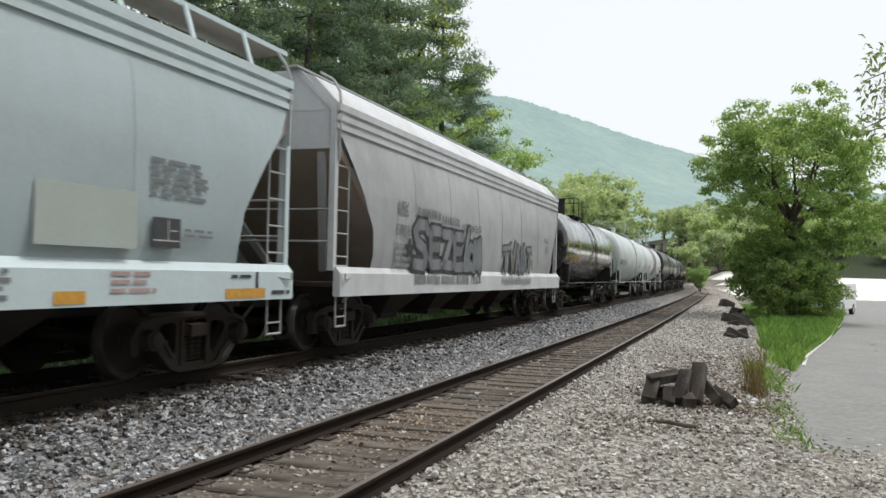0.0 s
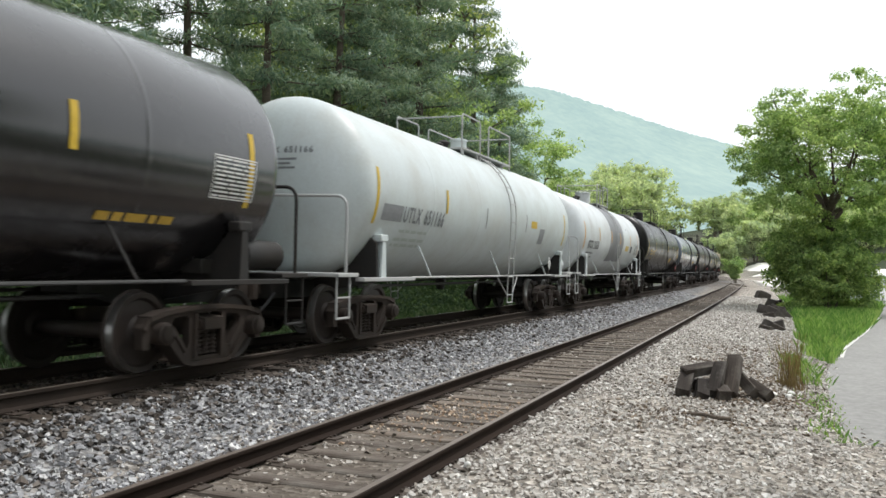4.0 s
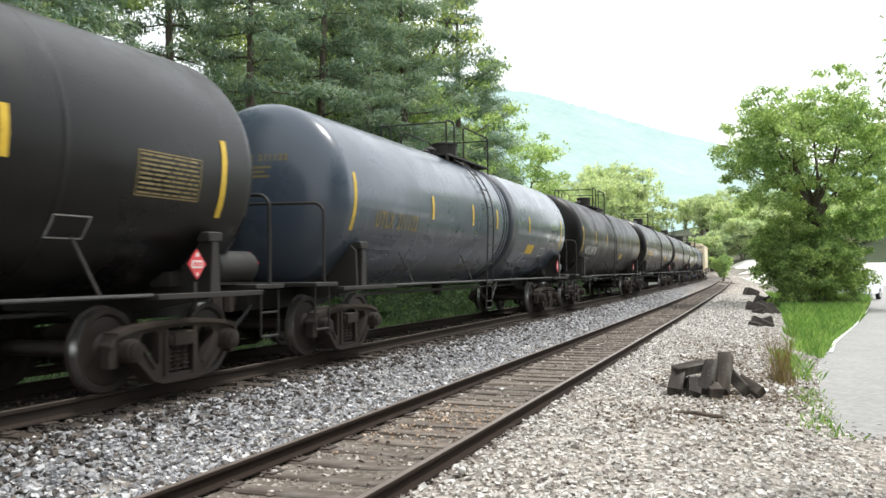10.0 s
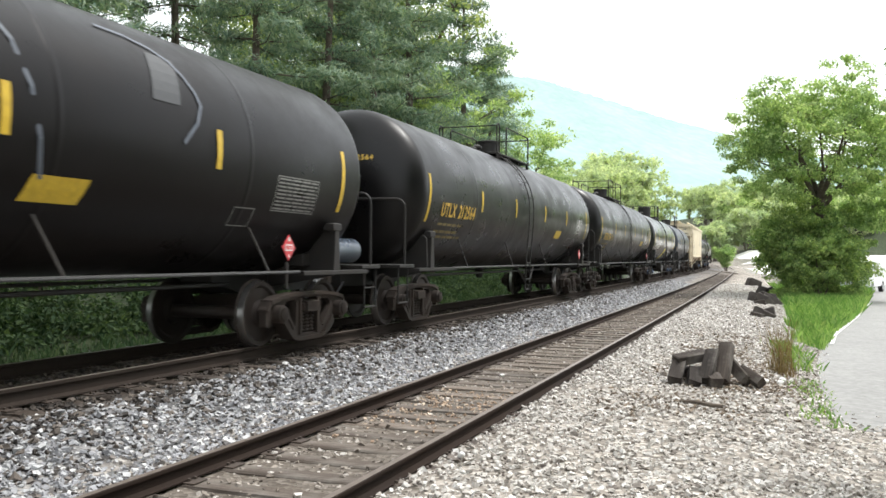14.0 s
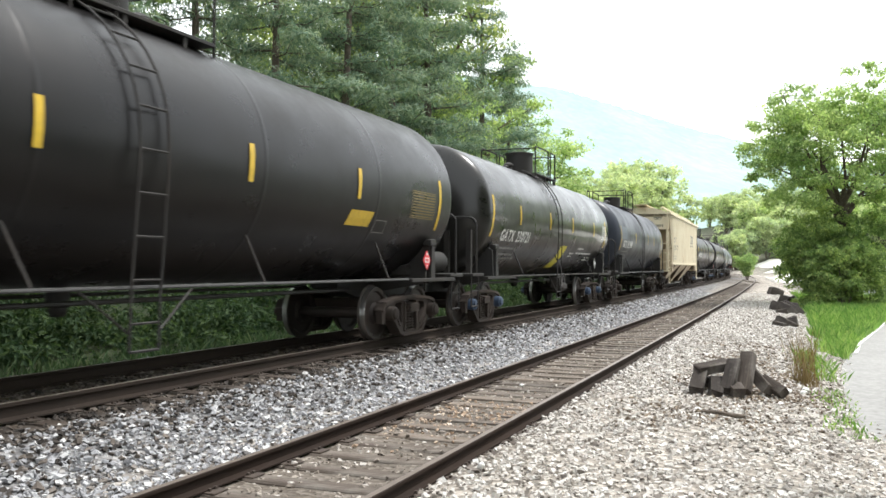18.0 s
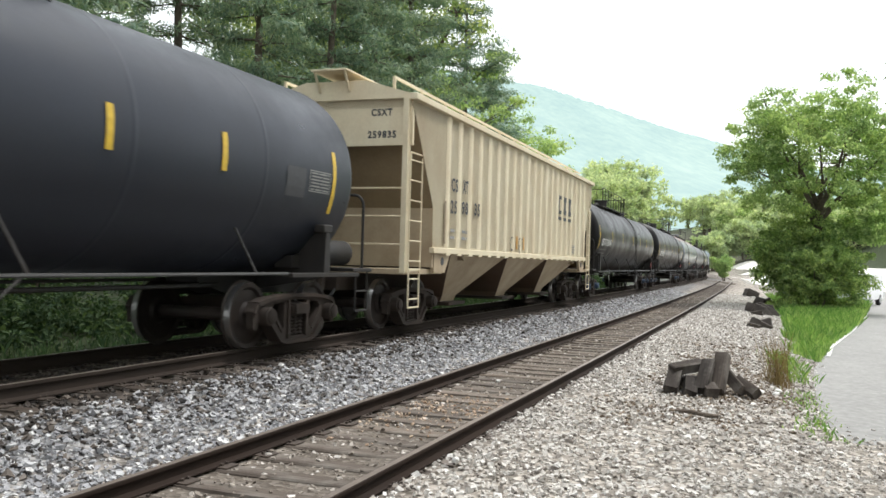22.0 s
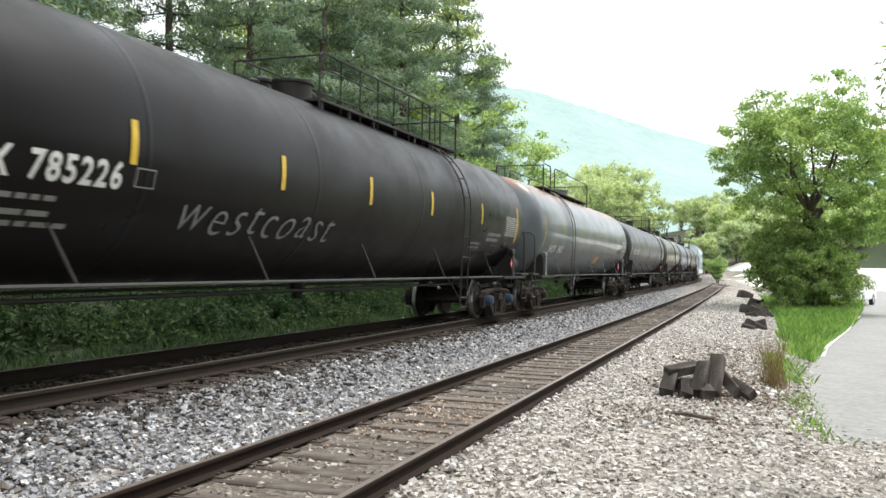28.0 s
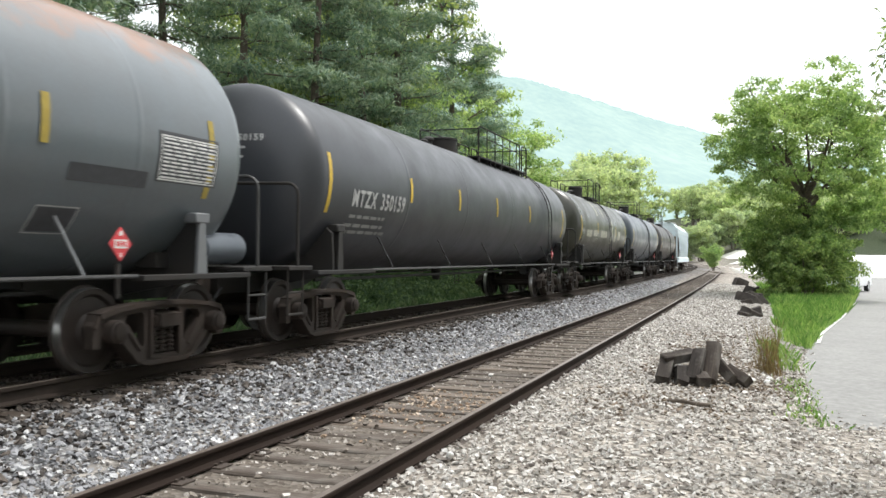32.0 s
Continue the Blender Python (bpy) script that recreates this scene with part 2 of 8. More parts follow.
M = dict(
    black=paint("black_tank_paint", (0.0052, 0.0049, 0.0052), 0.29, (0.022, 0.018, 0.0145), 0.30, 0.30),
    gloss=paint("glossy_black_paint", (0.006, 0.0055, 0.007), 0.24, (0.014, 0.012, 0.010), 0.25, 0.25, coat=1.0, coat_ior=1.65),
    soot=paint("dull_black_paint", (0.0050, 0.0042, 0.0045), 0.32, (0.017, 0.0128, 0.011), 0.30, 0.25),
    olive=paint("dusty_black_paint", (0.0085, 0.0083, 0.007), 0.28, (0.024, 0.022, 0.018), 0.35, 0.3, coat=0.4),
    navy=paint("slate_paint", (0.0225, 0.027, 0.038), 0.34, (0.042, 0.043, 0.048), 0.30, 0.35),
    greyblack=paint("slate_grey_paint", (0.036, 0.039, 0.046), 0.36, (0.055, 0.053, 0.052), 0.30, 0.35),
    grimy=paint("grimy_olive_paint", (0.030, 0.031, 0.022), 0.30, (0.085, 0.078, 0.052), 0.45, 0.5),
    pewter=paint("pewter_paint", (0.085, 0.100, 0.120), 0.34, (0.11, 0.11, 0.11), 0.35, 0.4),
    sable=paint("brown_black_paint", (0.022, 0.018, 0.016), 0.38, (0.040, 0.030, 0.024), 0.35, 0.3),
    blue=paint("faded_blue_grey_paint", (0.056, 0.073, 0.099), 0.27, (0.065, 0.066, 0.068), 0.3, 0.4, coat=0.5, coat_ior=1.5),
    white=paint("cream_white_paint", (0.54, 0.595, 0.60), 0.38, (0.30, 0.24, 0.17), 0.35, 0.4),
    bone=paint("white_paint", (0.57, 0.605, 0.62), 0.34, (0.30, 0.235, 0.17), 0.35, 0.45),
    greyrust=paint("rusted_grey_paint", (0.094, 0.112, 0.124), 0.40, (0.105, 0.092, 0.082), 0.35, 0.5, rust=0.9, coat=0.45),
    hopper=paint("pale_grey_hopper_paint", (0.585, 0.685, 0.715), 0.45, (0.44, 0.43, 0.40), 0.30, 0.5),
    hopper2=paint("dusty_grey_hopper_paint", (0.64, 0.65, 0.67), 0.48, (0.24, 0.215, 0.20), 0.40, 1.0),
    tan=paint("tan_hopper_paint", (0.67, 0.595, 0.43), 0.52, (0.44, 0.30, 0.16), 0.45, 0.6),
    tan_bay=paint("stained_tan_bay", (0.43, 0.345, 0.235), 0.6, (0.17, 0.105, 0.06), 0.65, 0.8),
    band2=paint("mid_grey_band_paint", (0.19, 0.195, 0.205), 0.42, (0.12, 0.12, 0.12), 0.3, 0.4),
    band=paint("grey_band_paint", (0.13, 0.135, 0.14), 0.5, (0.2, 0.2, 0.2), 0.3, 0.3),
    steel=paint("dirty_black_steel", (0.020, 0.0193, 0.0187), 0.6, (0.06, 0.045, 0.034), 0.45, 0.3),
    railing=paint("grey_railing_paint", (0.42, 0.43, 0.43), 0.5, (0.2, 0.15, 0.1), 0.4, 0.3),
    truck=paint("rusty_truck_casting", (0.034, 0.027, 0.023), 0.75, (0.078, 0.049, 0.033), 0.55, 0.3),
    wheel=paint("brown_wheel_steel", (0.026, 0.020, 0.017), 0.6, (0.055, 0.033, 0.022), 0.4, 0.2, metal=0.2),
    tread=plain("polished_tread_steel", (0.45, 0.44, 0.43), 0.3, 0.9),
    cap=plain("blue_bearing_cap", (0.045, 0.075, 0.13), 0.5),
    yellow=plain("yellow_reflective_tape", (0.60, 0.405, 0.03), 0.45),
    faded_tape=plain("faded_yellow_tape", (0.36, 0.27, 0.045), 0.6),
    label_yellow=plain("bright_yellow_label", (0.62, 0.54, 0.03), 0.5),
    amber=plain("amber_reflective_tape", (0.66, 0.34, 0.05), 0.5),
    ink_white=plain("white_stencil_paint", (0.70, 0.70, 0.68), 0.6),
    ink_dim=plain("dulled_white_stencil_paint", (0.44, 0.44, 0.43), 0.65),
    ink_faint=plain("faded_white_stencil_paint", (0.26, 0.26, 0.25), 0.7),
    ink_yellow=plain("yellow_stencil_paint", (0.62, 0.40, 0.06), 0.6),
    ink_olive=plain("faded_yellow_stencil_paint", (0.22, 0.17, 0.07), 0.7),
    ink_black=plain("black_stencil_paint", (0.05, 0.052, 0.058), 0.6),
    ink_grey=plain("grey_stencil_paint", (0.20, 0.21, 0.22), 0.7),
    grey_patch=plain("grey_patch_paint", (0.24, 0.25, 0.26), 0.6),
    cream_patch=plain("worn_cream_paint", (0.46, 0.45, 0.37), 0.6),
    pale_patch=paint("greenish_patch_paint", (0.42, 0.475, 0.445), 0.55, (0.36, 0.38, 0.33), 0.3, 0.4),
    sheen=plain("scuffed_black_paint", (0.035, 0.037, 0.040), 0.5),
    slate_patch=plain("slate_patch_paint", (0.085, 0.10, 0.125), 0.5),
    faded_red=plain("faded_red_stencil_paint", (0.46, 0.33, 0.32), 0.7),
    red=plain("red_placard", (0.60, 0.05, 0.06), 0.5),
    chrome=plain("silver_graffiti_paint", (0.24, 0.25, 0.27), 0.5),
    rail_side=paint("rusty_rail", (0.025, 0.0178, 0.0145), 0.85, (0.043, 0.029, 0.022), 0.5, 0.1),
    rail_dusty=paint("dusty_brown_rail", (0.034, 0.027, 0.023), 0.85, (0.052, 0.040, 0.032), 0.5, 0.1),
    rail_top=plain("worn_rail_head", (0.20, 0.165, 0.14), 0.45, 0.4),
    tie=wood_mat("weathered_tie_wood", (0.070, 0.057, 0.047), (0.205, 0.172, 0.147)),
    tie_dark=wood_mat("oily_tie_wood", (0.030, 0.025, 0.022), (0.075, 0.060, 0.050)),
    tie_new=wood_mat("creosoted_tie_wood", (0.024, 0.020, 0.018), (0.072, 0.060, 0.052)),
    plate=paint("rusty_tie_plate", (0.05, 0.037, 0.029), 0.9, (0.085, 0.06, 0.042), 0.5, 0.1),
    ballast=stone_mat("blue_grey_ballast", [(0.0, (0.06, 0.056, 0.055)), (0.12, (0.19, 0.165, 0.145)), (0.2, (0.22, 0.22, 0.23)), (0.6, (0.345, 0.347, 0.36)), (0.9, (0.49, 0.49, 0.495)), (1.0, (0.68, 0.67, 0.66))]),
    gravel=stone_mat("pale_gravel", [(0.0, (0.13, 0.11, 0.095)), (0.1, (0.30, 0.265, 0.23)), (0.25, (0.40, 0.372, 0.337)), (0.6, (0.50, 0.468, 0.428)), (0.9, (0.61, 0.582, 0.545)), (1.0, (0.78, 0.76, 0.725))]),
    siding=stone_mat("dusty_brown_gravel", [(0.0, (0.10, 0.082, 0.066)), (0.3, (0.21, 0.178, 0.147)), (0.8, (0.36, 0.32, 0.275)), (1.0, (0.62, 0.58, 0.54))]),
    dirty_shaded=stone_mat("oily_shaded_ballast", [(0.0, (0.02, 0.017, 0.015)), (0.5, (0.055, 0.045, 0.038)), (1.0, (0.15, 0.125, 0.105))]),
    grime=paint("grimy_hopper_end", (0.36, 0.30, 0.25), 0.6, (0.20, 0.13, 0.085), 0.6, 0.5),
    tan_grime_shade=paint("grimy_shaded_tan_end", (0.27, 0.21, 0.13), 0.6, (0.12, 0.07, 0.04), 0.6, 0.6),
    orange=stone_mat("rust_stained_chips", [(0.0, (0.22, 0.14, 0.09)), (0.5, (0.40, 0.29, 0.20)), (1.0, (0.60, 0.50, 0.40))]),
    earth=stone_mat("brown_earth_clods", [(0.0, (0.07, 0.05, 0.035)), (0.5, (0.16, 0.12, 0.085)), (1.0, (0.30, 0.24, 0.18))]),
    pipe=plain("worn_grey_pipe", (0.045, 0.044, 0.043), 0.5),
    chunk=stone_mat("broken_asphalt", [(0.2, (0.030, 0.025, 0.022)), (0.8, (0.095, 0.080, 0.070))], island=False, scale=4),
    asphalt=stone_mat("pale_worn_asphalt", [(0.3, (0.238, 0.234, 0.225)), (0.7, (0.302, 0.296, 0.284))], island=False, scale=1.3),
    line=plain("worn_white_line", (0.72, 0.71, 0.68), 0.7),
    lot=stone_mat("bleached_gravel_lot", [(0.3, (0.80, 0.77, 0.70)), (0.7, (0.88, 0.86, 0.80))], island=False, scale=0.12),
    bark=stone_mat("grey_brown_bark", [(0.3, (0.055, 0.042, 0.032)), (0.7, (0.16, 0.13, 0.10))], island=False, scale=5),
    pine=leaf_mat("pine_needles", [(0.0, (0.115, 0.185, 0.150)), (0.6, (0.202, 0.278, 0.228)), (1.0, (0.315, 0.372, 0.275))], 0.34),
    broad=leaf_mat("broad_leaves", [(0.0, (0.185, 0.275, 0.13)), (0.6, (0.345, 0.46, 0.225)), (1.0, (0.56, 0.64, 0.37))], 0.55),
    broad2=leaf_mat("dusty_leaves", [(0.0, (0.125, 0.185, 0.088)), (0.5, (0.245, 0.312, 0.152)), (1.0, (0.41, 0.45, 0.235))], 0.52),
    ivy=leaf_mat("dark_ivy_leaves", [(0.0, (0.16, 0.24, 0.105)), (0.6, (0.29, 0.40, 0.165)), (1.0, (0.47, 0.55, 0.25))], 0.5),
    lane_leaf=leaf_mat("dark_lane_leaves", [(0.0, (0.095, 0.155, 0.070)), (0.6, (0.175, 0.255, 0.105)), (1.0, (0.32, 0.39, 0.17))], 0.45),
    # darker greens than the other leaves: the trees' shade is in the colour
    under=leaf_mat("shade_darkened_undergrowth", [(0.0, (0.022, 0.044, 0.026)), (0.5, (0.046, 0.078, 0.044)), (1.0, (0.085, 0.124, 0.066))], 0.4),
    verge=leaf_mat("dull_verge_grass", [(0.0, (0.03, 0.062, 0.03)), (0.5, (0.068, 0.12, 0.06)), (1.0, (0.15, 0.19, 0.12))], 0.35),
    grass=leaf_mat("bright_grass", [(0.0, (0.10, 0.19, 0.060)), (0.5, (0.175, 0.315, 0.095)), (1.0, (0.33, 0.43, 0.18))], 0.48),
    straw=leaf_mat("dry_grass", [(0.0, (0.11, 0.07, 0.04)), (0.5, (0.20, 0.135, 0.075)), (1.0, (0.33, 0.25, 0.14))], 0.3),
    # far leaves are paler and bluer: distance haze painted into their colour
    woods=leaf_mat("haze_tinted_far_leaves", [(0.0, (0.29, 0.355, 0.26)), (0.5, (0.485, 0.55, 0.405)), (1.0, (0.67, 0.71, 0.54))], 0.57),
    tan_brown=paint("rusty_shaded_bay", (0.10, 0.064, 0.042), 0.7, (0.09, 0.05, 0.03), 0.6, 0.5),
    van=plain("white_vehicle_paint", (0.78, 0.79, 0.80), 0.3),
    glass=plain("dark_vehicle_glass", (0.03, 0.035, 0.04), 0.08),
    rubber=plain("black_rubber", (0.025, 0.025, 0.025), 0.8),
    hose=plain("black_hose", (0.03, 0.03, 0.03), 0.7),
)


def ground_mat():
    """Soil that turns from grey stone chips by the track to green further off."""
    m, n, l, b = material("ground_cover")
    a = n.new("ShaderNodeAttribute")
    a.attribute_name = "cover"
    sep = n.new("ShaderNodeSeparateColor")
    l.new(a.outputs["Color"], sep.inputs[0])
    v = n.new("ShaderNodeTexVoronoi")
    v.inputs["Scale"].default_value = 17
    tc = n.new("ShaderNodeTexCoord")
    l.new(tc.outputs["Object"], v.inputs["Vector"])
    sc = n.new("ShaderNodeSeparateColor")
    l.new(v.outputs["Color"], sc.inputs[0])
    chips = ramp(n, [(0.0, (0.12, 0.107, 0.094)), (0.3, (0.23, 0.21, 0.187)), (0.7, (0.34, 0.312, 0.28)), (1.0, (0.54, 0.505, 0.465))])
    blue = ramp(n, [(0.0, (0.05, 0.05, 0.054)), (0.3, (0.115, 0.115, 0.12)), (0.7, (0.18, 0.18, 0.186)), (1.0, (0.32, 0.32, 0.325))])
    l.new(sc.outputs[0], chips.inputs[0])
    l.new(sc.outputs[0], blue.inputs[0])
    big = noise_tex(n, l, 0.5, 6, 0.65)
    br = ramp(n, [(0.3, (0.80, 0.78, 0.75)), (0.72, (1.12, 1.10, 1.06))])
    l.new(big.outputs[0], br.inputs[0])
    stone = mix(n, l, sep.outputs[0], chips.outputs[0], blue.outputs[0])
    stone = mix(n, l, 1.0, stone, br.outputs[0], "MULTIPLY")
    gz = noise_tex(n, l, 3.0, 6, 0.7)
    green = ramp(n, [(0.3, (0.020, 0.030, 0.014)), (0.55, (0.038, 0.052, 0.024)), (0.8, (0.080, 0.075, 0.045))])
    l.new(gz.outputs[0], green.inputs[0])
    dirt = ramp(n, [(0.3, (0.045, 0.036, 0.029)), (0.7, (0.115, 0.092, 0.073))])
    l.new(gz.outputs[0], dirt.inputs[0])
    c = mix(n, l, sep.outputs[1], stone, green.outputs[0])
    c = mix(n, l, sep.outputs[2], c, dirt.outputs[0])
    l.new(c, b.inputs["Base Color"])
    b.inputs["Roughness"].default_value = 0.95
    bump(n, l, b, v.outputs["Distance"], 0.9, 0.03)
    return m


M["ground"] = ground_mat()
for k, v in (("rail_side", 0.08), ("truck", 0.25), ("steel", 0.3), ("tie", 0.2), ("tie_dark", 0.2), ("tie_new", 0.25), ("ground", 0.2), ("under", 0.1), ("soot", 0.17), ("black", 0.27), ("navy", 0.25), ("blue", 0.25), ("gloss", 0.12), ("olive", 0.25), ("rail_dusty", 0.06)):
    M[k].node_tree.nodes["Principled BSDF"].inputs["Specular IOR Level"].default_value = v


# ---- mesh helpers ----
def data_of(bm, name, mat, smooth=False):
    me = bpy.data.meshes.new(name)
    bm.to_mesh(me)
    bm.free()
    me.materials.append(mat)
    me.polygons.foreach_set("use_smooth", [True] * len(me.polygons))
    if not smooth:
        me.set_sharp_from_angle(angle=radians(38))
    return me


def hang(name, me, parent, m=None, label=""):
    """Links mesh data as one object under a thing or part."""
    ob = new(name, me)
    ob.parent = parent
    if m is not None:
        ob.matrix_basis = m
    return tagged(ob, label)


def part(name, bm, mat, parent, label="", m=None, smooth=False):
    return hang(name, data_of(bm, name, mat, smooth), parent, m, label)


def raw_mesh(name, verts, faces, mat, smooth=False):
    """Mesh from numpy arrays: verts (n, 3), faces (m, k)."""
    verts, faces = np.asarray(verts, np.float32), np.asarray(faces, np.int32)
    me = bpy.data.meshes.new(name)
    k = faces.shape[1]
    me.vertices.add(len(verts))
    me.vertices.foreach_set("co", verts.ravel())
    me.loops.add(faces.size)
    me.loops.foreach_set("vertex_index", faces.ravel())
    me.polygons.add(len(faces))
    me.polygons.foreach_set("loop_start", np.arange(0, faces.size, k, dtype=np.int32))
    me.polygons.foreach_set("use_smooth", np.full(len(faces), smooth))
    me.update(calc_edges=True)
    me.materials.append(mat)
    return me


def box(bm, x0, x1, y0, y1, z0, z1, bevel=0.0):
    r = bmesh.ops.create_cube(bm, size=1.0)
    for v in r["verts"]:
        v.co = Vector(((x0 + x1) / 2 + v.co.x * (x1 - x0), (y0 + y1) / 2 + v.co.y * (y1 - y0), (z0 + z1) / 2 + v.co.z * (z1 - z0)))
    if bevel:
        es = list({e for v in r["verts"] for e in v.link_edges})
        bmesh.ops.bevel(bm, geom=es, offset=bevel, segments=1, affect="EDGES")


def tube(bm, a, b, r, n=6, r2=None):
    """A round bar from a to b."""
    a, b = Vector(a), Vector(b)
    d = b - a
    q = d.to_track_quat("Z", "Y").to_matrix().to_4x4()
    bmesh.ops.create_cone(bm, cap_ends=True, segments=n, radius1=r, radius2=r if r2 is None else r2, depth=d.length,
                          matrix=Matrix.Translation((a + b) / 2) @ q)


def pipe(bm, pts, r, n=6):
    for a, b in zip(pts, pts[1:]):
        tube(bm, a, b, r, n)


def beam(bm, a, b, w, h, up=(0, 1, 0)):
    """A square bar from a to b, w wide along up, h across."""
    a, b, up = Vector(a), Vector(b), Vector(up)
    d = (b - a).normalized()
    s = up.cross(d).normalized() * h / 2
    u = up.normalized() * w / 2
    vs = [bm.verts.new(p + i * u + j * s) for p in (a, b) for i, j in ((-1, -1), (1, -1), (1, 1), (-1, 1))]
    for f in ((0, 1, 2, 3), (7, 6, 5, 4), (0, 4, 5, 1), (1, 5, 6, 2), (2, 6, 7, 3), (3, 7, 4, 0)):
        bm.faces.new([vs[i] for i in f])


def prism(bm, pts, axis, a, b):
    """Extrudes a polygon of 2D points along an axis (0 x, 1 y, 2 z) from a to b."""
    def at(p, w):
        c = list(p)
        c.insert(axis, w)
        return Vector(c)
    n = len(pts)
    lo, hi = [bm.verts.new(at(p, a)) for p in pts], [bm.verts.new(at(p, b)) for p in pts]
    bm.faces.new(lo)
    bm.faces.new(hi[::-1])
    for i in range(n):
        bm.faces.new((lo[i], hi[i], hi[(i + 1) % n], lo[(i + 1) % n]))
    bmesh.ops.recalc_face_normals(bm, faces=bm.faces)


def lathe(bm, profile, n, axis="X", centre=(0, 0, 0)):
    """Turns (along, radius) points round an axis."""
    c = Vector(centre)
    rings = []
    for a, r in profile:
        ring = []
        for i in range(n):
            t = 2 * math.pi * i / n
            u, w = r * math.cos(t), r * math.sin(t)
            p = Vector((a, u, w)) if axis == "X" else Vector((u, a, w)) if axis == "Y" else Vector((u, w, a))
            ring.append(bm.verts.new(c + p))
        rings.append(ring)
    for r0, r1 in zip(rings, rings[1:]):
        for i in range(n):
            bm.faces.new((r0[i], r0[(i + 1) % n], r1[(i + 1) % n], r1[i]))
    for r in (rings[0], rings[-1]):
        bm.faces.new(r)
    bmesh.ops.recalc_face_normals(bm, faces=bm.faces)


# ---- the line of the tracks ----
TURN, BEND, BEND_AT, DRIFT = 0.36883, 0.00075, 118.2, 0.00026
SIDE_X, MAIN_L, MAIN_Z = -3.739, -3.986, 0.32
LINE_S = np.arange(-330.0, 521.0, 1.0)


def heading(s):
    return TURN - BEND * 8 * np.logaddexp(0, (np.asarray(s, float) - BEND_AT) / 8) - DRIFT * np.asarray(s, float)


_h = heading(LINE_S + 0.5)
LINE_X = np.concatenate([[0], np.cumsum(np.sin(_h[:-1]))])
LINE_Y = np.concatenate([[0], np.cumsum(np.cos(_h[:-1]))])
LINE_X += SIDE_X - np.interp(0, LINE_S, LINE_X)
LINE_Y -= np.interp(0, LINE_S, LINE_Y)


def spot(s, l):
    """World x, y at s metres along the siding and l metres to its right."""
    s = np.asarray(s, float)
    h = heading(s)
    return np.interp(s, LINE_S, LINE_X) + l * np.cos(h), np.interp(s, LINE_S, LINE_Y) - l * np.sin(h)


def along(x, y):
    """The inverse of spot(), for arrays."""
    x, y = np.asarray(x, float).ravel(), np.asarray(y, float).ravel()
    s, l = np.empty_like(x), np.empty_like(x)
    step = 4
    for i in range(0, len(x), 4000):
        k = np.argmin((x[i:i + 4000, None] - LINE_X[None, ::step]) ** 2 + (y[i:i + 4000, None] - LINE_Y[None, ::step]) ** 2, axis=1) * step
        h = heading(LINE_S[k])
        dx, dy = x[i:i + 4000] - LINE_X[k], y[i:i + 4000] - LINE_Y[k]
        s[i:i + 4000] = LINE_S[k] + dx * np.sin(h) + dy * np.cos(h)
        l[i:i + 4000] = dx * np.cos(h) - dy * np.sin(h)
    return s, l


SLOPE_L = (-90, -30, -12, -8.0, -6.9, -5.75, -2.45, -1.45, -0.95, -0.7, 0.72, 0.98, 1.6, 3.0, 4.4, 8, 14, 60)
SLOPE_Z = (6.0, 2.2, 0.1, -0.25, -0.18, 0.125, 0.10, -0.150, -0.145, -0.172, -0.172, -0.140, -0.115, -0.16, -0.34, -0.36, -0.45, -0.6)


def ground_z(x, y, s=None, l=None):
    if s is None:
        s, l = along(x, y)
    x, y = np.asarray(x, float).ravel(), np.asarray(y, float).ravel()
    z = np.interp(l, SLOPE_L, SLOPE_Z)
    far = np.clip((y - 118) / 108, 0, 1) * np.clip((np.abs(l + 2) - 5.5) / 9, 0, 1)
    return z + 3.6 * far + 15 * np.clip((y - 230) / 90, 0, 1) * np.clip((np.abs(l + 2) - 4) / 5, 0, 1)


# ---- ground ----
def graded(lo, hi, a, b, fine, grow=1.22):
    """Axis values: fine between a and b, wider and wider out to lo and hi."""
    mid = list(np.arange(a, b + 1e-6, fine))
    step, v, right = fine, b, []
    while v < hi:
        step *= grow
        v += step
        right.append(min(v, hi))
    step, v, left = fine, a, []
    while v > lo:
        step *= grow
        v -= step
        left.append(max(v, lo))
    return np.array(left[::-1] + mid + right)


PATH_EDGE = [(4.6, 6.5), (4.66, 8.8), (4.62, 9.9), (5.55, 12.4), (7.45, 17.0), (10.0, 22.0), (14.0, 29.0), (18.6, 37.5), (27.5, 55.0), (41.0, 82.0), (58.0, 118.0)]


def path_left(y):
    """x of the path's left edge at y."""
    p = np.array(PATH_EDGE)
    return np.interp(y, p[:, 1], p[:, 0])


